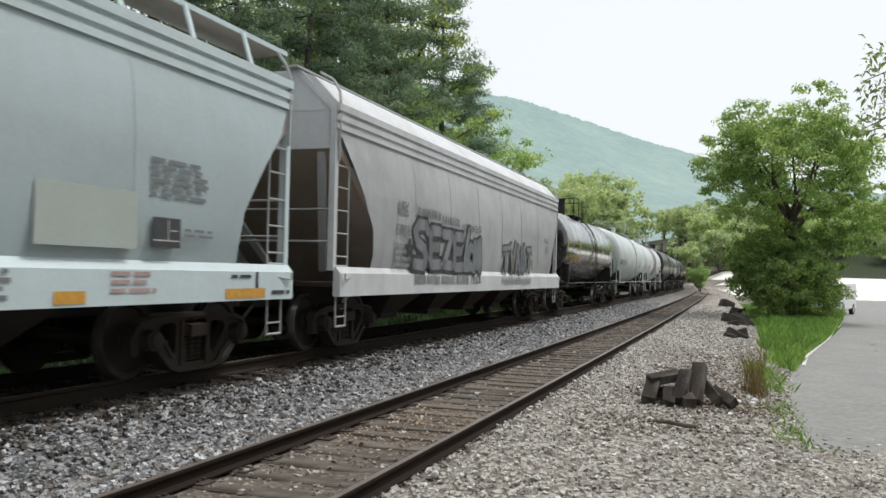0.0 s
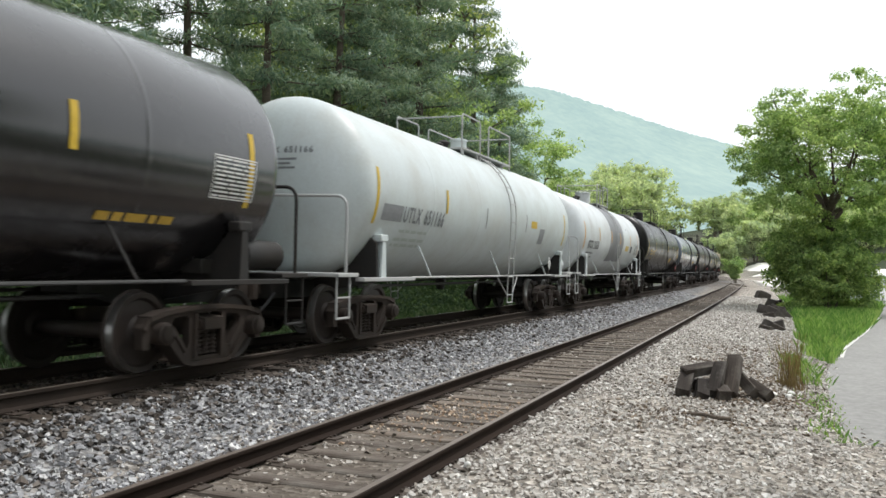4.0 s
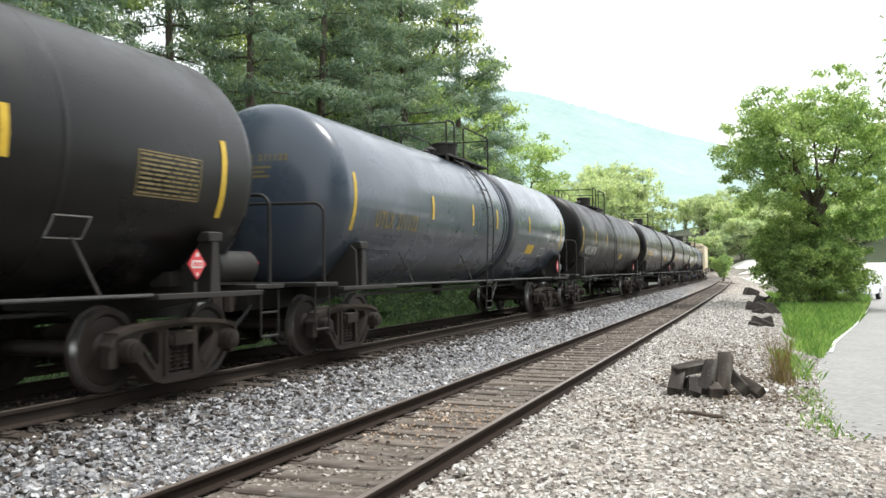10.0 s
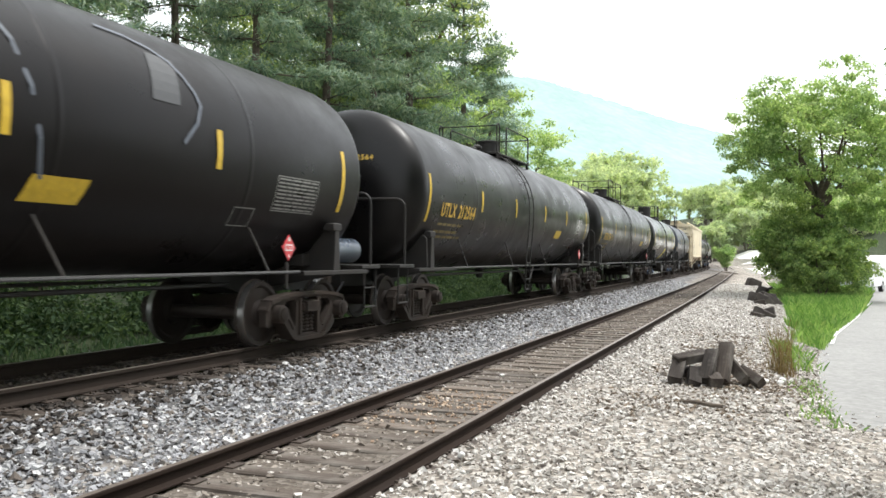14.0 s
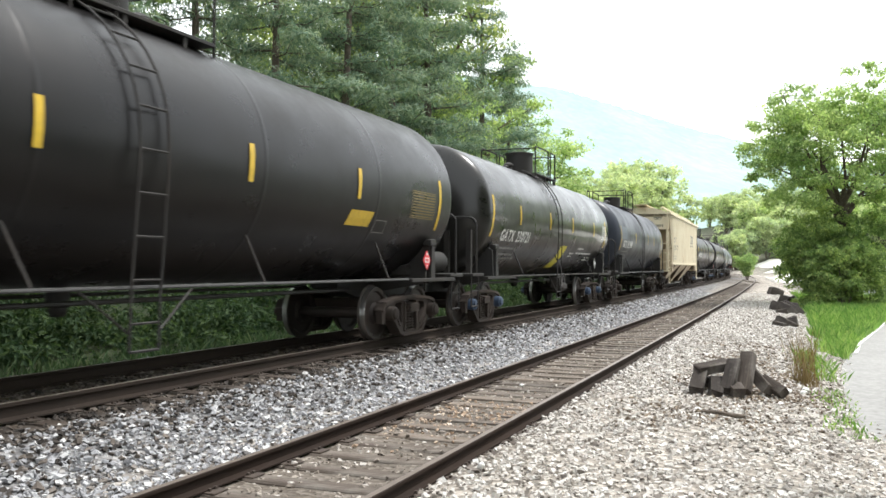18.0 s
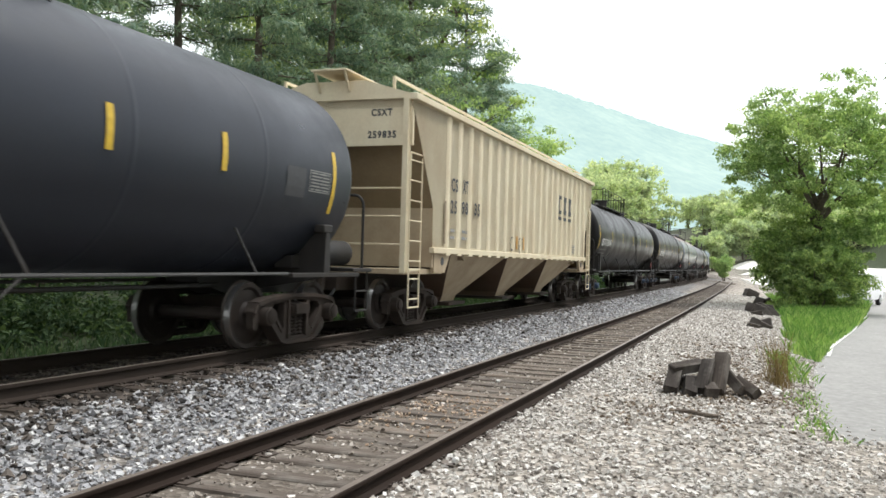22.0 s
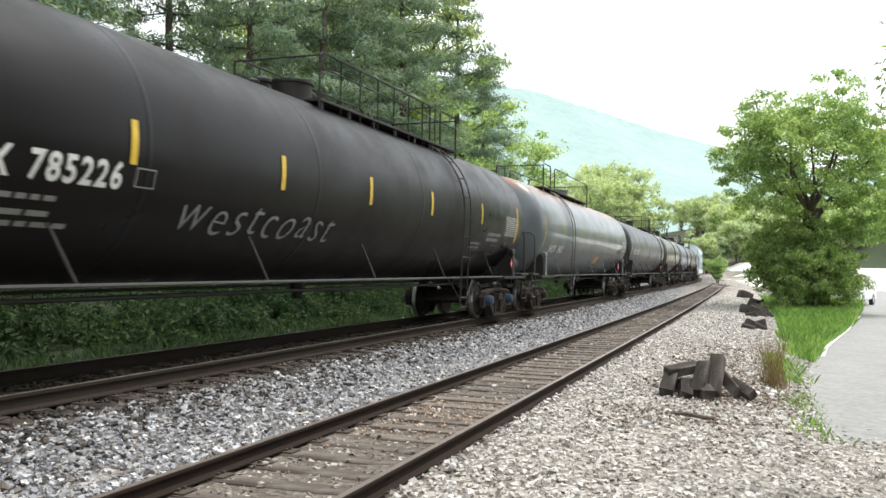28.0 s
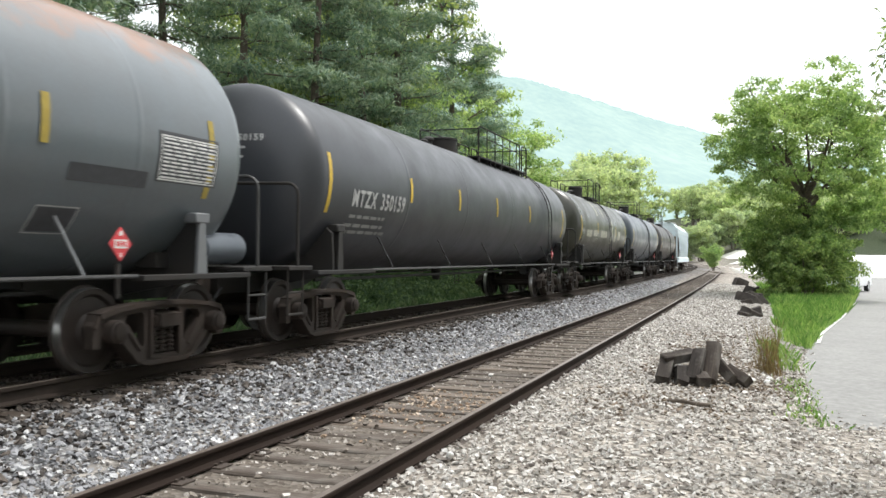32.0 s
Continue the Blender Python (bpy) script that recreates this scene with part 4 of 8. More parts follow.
PINES = [pine_tree(21 + i, h, w) for i, (h, w) in enumerate(((19, 4.6), (21, 5.0), (17, 4.2)))]
LEAFY = [broad_tree(31 + i, h, w, 230, 85, 0.21, mat, 0.08) for i, (h, w, mat) in enumerate(((14, 4.6, "broad2"), (12, 4.2, "broad"), (16, 5.0, "broad2")))]
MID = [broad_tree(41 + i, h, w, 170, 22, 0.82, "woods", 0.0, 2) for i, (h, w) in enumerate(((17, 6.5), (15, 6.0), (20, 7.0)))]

# trees behind the main track: how far to the side for each metre ahead, metres ahead, kind, which, turn, size
LEFT_TREES = [
    (-0.66, 13.5, "p", 0, 0.4, 0.80), (-0.58, 17.0, "p", 1, 1.2, 0.80), (-0.465, 20.0, "p", 2, 2.2, 0.95), (-0.53, 27.0, "l", 2, 0.3, 1.0), (-0.415, 33.0, "p", 1, 5.0, 0.85),
    (-0.300, 34.0, "p", 0, 1.4, 0.98), (-0.215, 28.5, "p", 2, 0.9, 0.88), (-0.185, 41.0, "l", 2, 2.2, 1.0), (-0.140, 33.0, "p", 1, 2.6, 0.85), (-0.125, 43.0, "l", 0, 3.1, 1.2), (-0.070, 36.0, "p", 0, 1.9, 0.90), (-0.085, 48.0, "l", 2, 1.0, 1.1), (-0.030, 40.0, "p", 1, 0.2, 0.92),
    (-0.035, 52.0, "l", 1, 2.0, 1.15), (0.028, 49.0, "p", 2, 4.0, 1.05), (-0.012, 44.0, "l", 1, 2.7, 0.9), (0.054, 53.0, "p", 0, 5.5, 0.76), (0.083, 60.0, "l", 1, 4.4, 0.98),
    # first two: leafy trees added beyond the left edge to shade the undergrowth
    (-0.70, 22.0, "l", 0, 0.6, 1.1), (-0.82, 16.0, "l", 2, 2.6, 1.0), (-0.8, 12.0, "p", 1, 0.6, 0.9), (-1.3, 9.0, "p", 2, 1.6, 1.0), (-2.4, 7.0, "l", 0, 1.0, 1.1),
]
for side, ahead, kind, k, turn, size in LEFT_TREES:
    if kind == "p":
        plant("pine_tree", PINES[k], side * ahead, ahead, turn, size, "tall dark green pine tree behind the railway", "tree", "trees behind the track")
    else:
        plant("broadleaf_tree", LEAFY[k], side * ahead, ahead, turn, size, "leafy green broadleaf tree behind the railway", "tree", "trees behind the track")

# weeds and bushes along the far side of the main track
rng = np.random.default_rng(7)
n = 620
s = rng.uniform(-8, 78, n)
l = -8.35 - np.abs(rng.normal(0, 2.1, n))
h = rng.uniform(0.18, 0.6, n) + np.clip((-9.0 - l) * 0.5, 0, 1.9) * rng.uniform(0.4, 1.0, n)
cs, rad = [], []
for a, b, c in zip(s, l, h):
    for _ in range(int(4 + 5 * c)):
        w = rng.uniform(0.10, 0.26) + 0.13 * c
        x, y = spot(a + rng.normal(0, 0.3 + 0.2 * c), b + rng.normal(0, 0.3 + 0.15 * c))
        cs.append((float(x), float(y), rng.uniform(0.05, 1.0) * c))
        rad.append(w)
cs, rad = np.array(cs), np.array(rad)
cs[:, 2] += ground_z(cs[:, 0], cs[:, 1])
per = 44
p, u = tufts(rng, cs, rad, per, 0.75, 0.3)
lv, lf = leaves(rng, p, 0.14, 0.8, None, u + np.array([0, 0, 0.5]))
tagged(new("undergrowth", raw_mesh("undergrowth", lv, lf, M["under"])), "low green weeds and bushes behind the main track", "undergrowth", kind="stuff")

# the tree with several stems on the right, and a bush at its foot
def spreading_tree(seed):
    """An old tree: a thick ivy-clad stem, limbs that fan out, and a wide clumped crown."""
    rng = np.random.default_rng(seed)
    tv, tf = [], []
    limb(tv, tf, (0, 0, 0), (0.1, 0, 2.6), 0.48, 0.40, 10)
    limb(tv, tf, (0.1, 0, 2.6), (0.0, 0.1, 5.2), 0.40, 0.32, 10)
    cs, rad = [], []
    for k in range(11):
        t = 2 * math.pi * k / 11 + rng.uniform(-0.2, 0.2)
        out = rng.uniform(0.35, 1.0)
        p = np.array([0.0, 0.1, rng.uniform(4.2, 5.6)])
        d = np.array([math.cos(t) * out, math.sin(t) * out, 1.15 - 0.45 * out])
        r = 0.17
        for j in range(5):
            q = p + d * rng.uniform(0.75, 1.05) + rng.normal(0, 0.12, 3)
            limb(tv, tf, p, q, r, r * 0.72, 6)
            r *= 0.72
            if j > 0:
                for _ in range(3):
                    u = rng.normal(0, 1, 3) * np.array([1, 1, 0.6])
                    e = q + u / np.linalg.norm(u) * rng.uniform(0.6, 1.35)
                    limb(tv, tf, q, e, r * 0.55, 0.012, 4)
                    cs.append(e)
                    rad.append(rng.uniform(0.30, 0.62))
            p, d = q, d + rng.normal(0, 0.10, 3) + np.array([0, 0, 0.06])
        cs.append(p)
        rad.append(0.5)
    # uneven outer crown
    while len(cs) < 450:
        u = rng.normal(0, 1, 3)
        u /= np.linalg.norm(u)
        lobe = 1 + 0.16 * math.sin(3 * math.atan2(u[1], u[0]) + 1.0) + 0.12 * math.sin(5 * u[2] + 2)
        c = u * rng.uniform(0.55, 1.0) * lobe * np.array([4.4, 4.4, 3.2]) + np.array([0, 0, 8.5])
        if c[2] < 5.6 and rng.random() < 0.75:
            continue
        cs.append(c)
        rad.append(rng.uniform(0.26, 0.60))
    # ivy and suckers round the stem
    ivy_from = len(cs)
    heaps = [np.array([math.cos(t) * w - 0.35, math.sin(t) * w, z]) for t, w, z in
             ((rng.uniform(0, 6.28), np.interp(z, [0, 2, 4, 6.2], [2.5, 2.5, 2.1, 1.3]) * rng.uniform(0.35, 1.05), z) for z in rng.uniform(0.4, 6.2, 46))]
    while len(cs) < 790:
        c = heaps[rng.integers(len(heaps))] + rng.normal(0, 0.5, 3) * np.array([1.0, 1.0, 1.2])
        if c[2] > 0.15:
            cs.append(c)
            rad.append(rng.uniform(0.22, 0.46))
    first, last = ivy_from, len(cs)
    # boughs that droop round the crown's lower rim, lowest on the side of the lane
    while len(cs) < 850:
        t, w = rng.uniform(0, 6.28), rng.uniform(2.4, 4.9)
        cs.append(np.array([w * math.cos(t), w * math.sin(t), rng.uniform(5.0, 7.2) - 0.12 * (w - 2.4)]))
        rad.append(rng.uniform(0.25, 0.5))
    while len(cs) < 930:
        t, w = rng.uniform(-1.5, 0.3), rng.uniform(2.0, 5.4)
        cs.append(np.array([w * math.cos(t), w * math.sin(t), rng.uniform(3.7, 6.4)]))
        rad.append(rng.uniform(0.25, 0.5))
    cs, rad = np.array(cs), np.array(rad)
    ivy = np.zeros(len(cs), bool)
    ivy[first:last] = True
    open_part = (np.hypot(cs[:, 0], cs[:, 1]) < 2.7) & (cs[:, 2] > 4.6) & (cs[:, 2] < 8.6) & (rng.random(len(cs)) < 0.82)
    per, crowns = 120, []
    for name, pick, size, mat in (("crown", ~open_part & ~ivy, 0.165, "broad"), ("ivy", ~open_part & ivy, 0.15, "ivy")):
        pts, u = tufts(rng, cs[pick], rad[pick] * 1.05, per, 0.66)
        u = u + 0.45 * np.array([0, 0, 1.0]) + 0.06 * np.repeat(cs[pick] * np.array([1, 1, 0]), per, 0)
        k = pts[:, 2] > 0.08
        lv, lf = leaves(rng, pts[k], size, 0.95, 0.02, u[k])
        crowns.append(raw_mesh(name, lv, lf, M[mat]))
    return [raw_mesh("trunk", tv, tf, M["bark"], True)] + crowns


plant("broadleaf_tree", spreading_tree(52), 18.1, 41.0, 0.6, 0.93, "bright green tree with dark limbs and ivy-clad stem")
bush = broad_tree(53, 4.2, 2.3, 150, 80, 0.19, "ivy", 0.0, 4)
plant("bush", bush, 17.0, 40.6, 1.0, 0.9, "green bush at the foot of the tree", "bush")
plant("bush", bush, 17.0, 38.4, 4.2, 0.75, "green bush at the foot of the tree", "bush")
# these bushes share the far leaf colour with haze painted in
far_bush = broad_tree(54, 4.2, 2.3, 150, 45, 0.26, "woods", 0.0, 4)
for i, (bx, by, size) in enumerate(((71.0, 239.0, 2.3), (75.5, 237.0, 2.7), (80.0, 240.0, 2.4), (84.5, 237.0, 2.8), (89.0, 239.0, 2.4), (94.0, 237.0, 2.6))):
    plant("bush", far_bush, bx, by, 1.1 * i, size, "large green bush at the far end of the pale yard", "bush", "bushes beyond the yard")
plant("bush", broad_tree(55, 4.2, 2.3, 130, 60, 0.22, "broad", 0.0, 4), 39.3, 118.0, 0.2, 0.82, "small round green bush beyond the bend", "bush")

# woods across the valley: how high their tops stand, by the way that they lie in
rng = np.random.default_rng(8)
for k in range(150):
    row = k % 3
    x = -20 + 230 * (k // 3) / 50 + rng.uniform(-3, 3)
    y = (252, 288, 324)[row] + rng.uniform(0, 22)
    tall = float(np.interp(x / y, [-0.1, 0.10, 0.145, 0.185, 0.23, 0.26, 0.29, 0.36, 0.6], [28, 27, 31, 35.5, 33, 29, 26.5, 26, 28])) * y / 260 * rng.uniform(0.80, 1.03) * (0.86, 0.95, 1.0)[row]
    grow = (tall - float(ground_z([x], [y])[0])) / (17, 15, 20)[k % 3]
    if abs(float(along([x], [y])[1][0]) + 2) > (10, 5, 3)[row] and grow > 0.3:
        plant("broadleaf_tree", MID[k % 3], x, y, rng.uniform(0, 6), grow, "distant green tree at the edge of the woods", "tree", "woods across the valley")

LANE_TREE = broad_tree(61, 15, 5.2, 330, 70, 0.24, "lane_leaf", 0.02)
# the trees on the near side of the lane, which the flanks of the cars mirror
for x, y, turn, size in ((22.0, -3.0, 0.3, 1.5), (24.0, 5.5, 1.4, 1.4), (21.5, -11.5, 2.2, 1.6), (21.0, -20.0, 3.0, 1.4), (29.0, 13.5, 4.0, 1.4), (23.0, -30.0, 5.0, 1.5), (25.0, -41.0, 0.9, 1.6)):
    plant("broadleaf_tree", LANE_TREE, x, y, turn, size, "leafy green tree on the near side of the lane", "tree", "trees along the lane")

# hanging twigs of a tree above the lane
ov, of = [], []
rng = np.random.default_rng(9)
tips = []
limb(ov, of, (9.6, 8.2, -0.5), (9.3, 8.2, 5.2), 0.20, 0.13, 8)
for k in range(13):
    a = np.array([9.3, 8.2, rng.uniform(3.8, 5.2)])
    b = np.array([rng.uniform(4.0, 5.1), rng.uniform(7.5, 8.0), rng.uniform(2.85, 4.0)])
    m = (a + b) / 2 + np.array([0, 0, rng.uniform(0.1, 0.6)])
    limb(ov, of, a, m, 0.035, 0.018, 5)
    limb(ov, of, m, b, 0.018, 0.004, 4)
    tips += [m + (b - m) * g + rng.normal(0, 0.05, 3) for g in rng.uniform(0.35, 1.05, 12)]
over = tagged(new("broadleaf_tree"), "tree whose leafy twigs hang over the lane", "tree")
hang("trunk", raw_mesh("trunk", ov, of, M["bark"], True), over)
tips = np.array(tips)
p = (tips[:, None, :] + rng.normal(0, 0.075, (len(tips), 22, 3)) * np.array([1, 1, 1.4])).reshape(-1, 3)
lv, lf = leaves(rng, p, 0.075, 0.55, 0.025)
hang("crown", raw_mesh("crown", lv, lf, M["broad2"]), over)

# grass on the bank, dry stalks by the ties, weeds at the lane's edge
def blades(name, x, y, h, mat, label, width=0.012, lean=0.25, seed=5, bend=0.35):
    rng = np.random.default_rng(seed)
    n = len(x)
    z = ground_z(x, y) - 0.01
    t = rng.uniform(0, 2 * math.pi, n)
    dx, dy = np.cos(t) * width, np.sin(t) * width
    lx, ly = rng.normal(0, lean, n) * h, rng.normal(0, lean, n) * h
    v = np.stack([np.stack([x - dx, y - dy, z], 1), np.stack([x + dx, y + dy, z], 1),
                  np.stack([x + dx * 0.7 + lx * bend, y + dy * 0.7 + ly * bend, z + h * 0.6], 1), np.stack([x + lx, y + ly, z + h], 1)], 1)
    return tagged(new(name, raw_mesh(name, v.reshape(-1, 3), np.arange(n * 4).reshape(n, 4), mat)), label, "grass", kind="stuff")


rng = np.random.default_rng(14)
s = rng.uniform(17, 62, 90000)
edge = np.interp(s, [17, 20, 24, 32, 40, 62], [5.3, 4.6, 4.1, 4.3, 4.4, 4.2]) + 0.25 * np.sin(s * 1.3)
l = edge + rng.random(len(s)) * 9
x, y = spot(s, l)
k = (x < path_left(y) + 0.1) & (rng.random(len(s)) < 0.9)
blades("grass", x[k], y[k], rng.uniform(0.12, 0.45, k.sum()) * (0.75 + 0.5 * np.clip((s[k] - 24) / 14, 0, 1)), M["grass"], "bright green grass on the bank by the lane", 0.016, 0.3, 15)
u, w = rng.uniform(14.2, 18.5, 420), rng.random(420)
blades("sparse_grass", 5.75 + 0.33 * (u - 14.2) + w * 0.5 + rng.normal(0, 0.12, 420), u, rng.uniform(0.06, 0.24, 420), M["grass"], "sparse grass thinning out on the brown bank", 0.006, 0.4, 19)
r = rng.normal(0, 0.09, (300, 2))
blades("dry_grass", 5.48 + r[:, 0], 13.75 + r[:, 1] * 2.0, rng.uniform(0.25, 1.0, 300) ** 1.3, M["straw"], "tuft of tall dry brown stalks", 0.003, 0.13, 16, 0.57)
s = rng.uniform(-6, 60, 26000)
l = -6.75 - np.abs(rng.normal(0, 0.75, len(s))) - 0.25 * np.sin(s * 1.1) - 0.2 * np.sin(s * 2.7)
k = rng.random(len(s)) < 0.55 + 0.45 * np.sin(s * 0.9) * np.sin(s * 2.3)
x, y = spot(s[k], l[k])
blades("verge_grass", x, y, rng.uniform(0.08, 0.36, len(x)) * (0.7 + 0.5 * np.sin(s[k] * 1.7) ** 2), M["verge"], "pale green grass on the far edge of the ballast", 0.012, 0.3, 18)
yy = rng.uniform(9.6, 13.4, 330)
blades("weeds", path_left(yy) - 0.16 + rng.normal(0, 0.17, 330), yy, rng.uniform(0.03, 0.11, 330), M["grass"], "green weeds along the lane's broken edge", 0.014, 0.5, 17)


# ---- small things by the track ----
def sleeper_stub(seed, ln):
    rnd = random.Random(seed)
    bm = bmesh.new()
    box(bm, -ln / 2, ln / 2, -0.088, 0.088, -0.072, 0.072, 0.01)
    for v in bm.verts:
        v.co += Vector([rnd.uniform(-0.012, 0.012) for _ in range(3)])
    return data_of(bm, "tie_stub", M["tie_new"])


PILE = (3.82, 12.05)
STUBS = [(-0.50, -0.08, 0.19, -30, 5, 64, 0.50), (-0.26, 0.12, 0.34, -8, 12, 18, 0.52), (-0.30, -0.20, 0.10, -22, 20, 72, 0.40), (-0.07, -0.10, 0.25, -40, 0, 60, 0.56), (0.16, -0.04, 0.29, -46, -4, 62, 0.66),
         (0.37, 0.02, 0.18, -32, 30, 112, 0.46), (0.52, -0.10, 0.11, -25, 35, 126, 0.36), (-0.06, -0.28, 0.09, -10, 0, 86, 0.34), (0.0, 0.3, 0.12, 0, 0, 15, 0.70)]
pz = float(ground_z([PILE[0]], [PILE[1]])[0])
for i, (dx, dy, dz, rx, ry, rz, ln) in enumerate(STUBS):
    ob = tagged(new("tie_stub", sleeper_stub(60 + i, ln)), "sawn-off dark creosoted tie end in a heap", "timber", "heap of sawn tie ends")
    ob.matrix_basis = Matrix.Translation((PILE[0] + dx, PILE[1] + dy, pz + dz + 0.01)) @ Euler((radians(ry), radians(rx), radians(rz)), "XYZ").to_matrix().to_4x4()


def lump(seed, sx, sy, sz, mat, name):
    rnd = random.Random(seed)
    bm = bmesh.new()
    bmesh.ops.create_icosphere(bm, subdivisions=2, radius=1)
    for v in bm.verts:
        k = 1 + 0.28 * (noise.noise(v.co * 1.4 + Vector((seed, 0, 0)))) + rnd.uniform(-0.05, 0.05) * (1 if sx < 0.2 else 2.6)
        v.co = Vector((v.co.x * sx * k, v.co.y * sy * k, v.co.z * sz * k))
    return data_of(bm, name, mat)


def slab(seed, sx, sy, sz):
    """A broken flat chunk with skewed, chipped sides."""
    rnd = random.Random(seed)
    bm = bmesh.new()
    box(bm, -sx, sx, -sy, sy, -sz, sz, 0.25 * sz)
    for v in bm.verts:
        k = noise.noise(v.co * 3.1 + Vector((seed, 0, 0)))
        v.co = Vector((v.co.x * (1 + 0.5 * k), v.co.y * (1 - 0.4 * k), v.co.z * (1 + 0.3 * k))) + Vector([rnd.uniform(-0.10, 0.10) * q for q in (sx, sy, sz)])
    return data_of(bm, "rock", M["chunk"])


SLABS = [(10.15, 26.9, 0.46, 0.30, 0.16, 10, 24, 20), (10.45, 27.3, 0.34, 0.30, 0.20, -18, 12, 70), (9.75, 26.4, 0.26, 0.20, 0.10, 6, -10, 130), (13.1, 34.6, 0.55, 0.40, 0.20, 14, 30, 40), (13.6, 35.5, 0.70, 0.42, 0.22, -12, 26, 15),
         (13.2, 35.9, 0.42, 0.34, 0.26, 20, -8, 100), (14.0, 36.4, 0.50, 0.40, 0.24, 8, 18, 60), (12.7, 34.0, 0.32, 0.26, 0.14, 0, 14, 150), (16.2, 42.6, 0.60, 0.45, 0.26, 10, 20, 30), (16.9, 44.2, 0.50, 0.40, 0.24, -14, 12, 80), (20.3, 55.5, 0.60, 0.5, 0.34, 8, 15, 10)]
for i, (x, y, sx, sy, sz, ra, rb, turn) in enumerate(SLABS):
    ob = tagged(new("rock", slab(70 + i, 0.66 * sx, 0.66 * sy, 0.80 * sz)), "dark broken slab of old asphalt on the bank", "rock", "slabs on the bank")
    ob.matrix_basis = pose(x, y, float(ground_z([x], [y])[0]) + sz * 0.5, ra, rb, turn)
for i, (x, y, r) in enumerate(((4.68, 12.45, 0.085), (4.05, 12.2, 0.05), (3.75, 12.25, 0.045), (1.85, 12.9, 0.05), (0.95, 12.75, 0.04), (5.0, 12.6, 0.06), (5.15, 12.9, 0.07), (3.4, 10.6, 0.03))):
    ob = tagged(new("stone", lump(80 + i, r, r * 0.8, r * 0.6, M["line"], "stone")), "pale loose stone lying on the gravel", "stone")
    ob.matrix_basis = pose(x, y, float(ground_z([x], [y])[0]) + r * 0.4 + 0.01, 0, 0, 40 * i)
stick_bm = bmesh.new()
pipe(stick_bm, [(-0.24, 0, 0.03), (-0.05, 0.02, 0.045), (0.12, -0.02, 0.035), (0.27, 0.02, 0.03)], 0.024, 6)
ob = tagged(new("branch", data_of(stick_bm, "branch", M["bark"])), "short brown broken branch on the gravel", "branch")
ob.matrix_basis = pose(3.08, 10.15, float(ground_z([3.08], [10.15])[0]) + 0.012, 0, 0, -38)
cup_bm = bmesh.new()
lathe(cup_bm, [(-0.05, 0.028), (0.03, 0.030), (0.045, 0.020), (0.06, 0.014), (0.066, 0.014)], 10, "Z")
ob = tagged(new("bottle", data_of(cup_bm, "bottle", M["line"], True)), "small white plastic bottle lying by the rail", "bottle")
ob.matrix_basis = pose(0.205, 7.35, float(ground_z([0.205], [7.35])[0]) + 0.045, 62, 0, 10)


# ---- parked van beyond the tree ----
def parked_van(x, y, turn):
    v = tagged(new("van"), "white van parked beyond the tree", "vehicle")
    bm = bmesh.new()
    prism(bm, [(-2.3, 0.35), (2.3, 0.35), (2.3, 0.95), (1.5, 1.05), (0.9, 1.85), (-2.25, 1.9), (-2.35, 0.9)], 1, -0.95, 0.95)
    bmesh.ops.bevel(bm, geom=bm.edges[:], offset=0.05, segments=2, affect="EDGES")
    part("body", bm, M["van"], v)
    for sy in (-1, 1):
        bm = bmesh.new()
        prism(bm, [(1.3, 1.12), (0.85, 1.72), (-0.1, 1.74), (-0.1, 1.12)], 1, sy * 0.94, sy * 0.965)
        part("window", bm, M["glass"], v)
    bm = bmesh.new()
    prism(bm, [(1.47, 1.10), (0.95, 1.80), (0.93, 1.78), (1.45, 1.08)], 1, -0.8, 0.8)
    for q in bm.verts:
        q.co.x += 0.025
    part("windscreen", bm, M["glass"], v)
    for sx in (-1.4, 1.45):
        for sy in (-0.85, 0.85):
            bm = bmesh.new()
            lathe(bm, [(-0.11, 0.26), (-0.11, 0.33), (0.11, 0.33), (0.11, 0.26)], 18, "Y")
            w = part("wheel", bm, M["rubber"], v, m=pose(sx, sy, 0.33))
            bm = bmesh.new()
            lathe(bm, [(-0.115, 0.02), (-0.115, 0.2), (0.115, 0.2), (0.115, 0.02)], 14, "Y")
            part("rim", bm, M["railing"], w)
    v.matrix_basis = pose(x, y, float(ground_z([x], [y])[0]) + 0.02, 0, 0, turn)
    return v


parked_van(25.4, 51.9, 232)


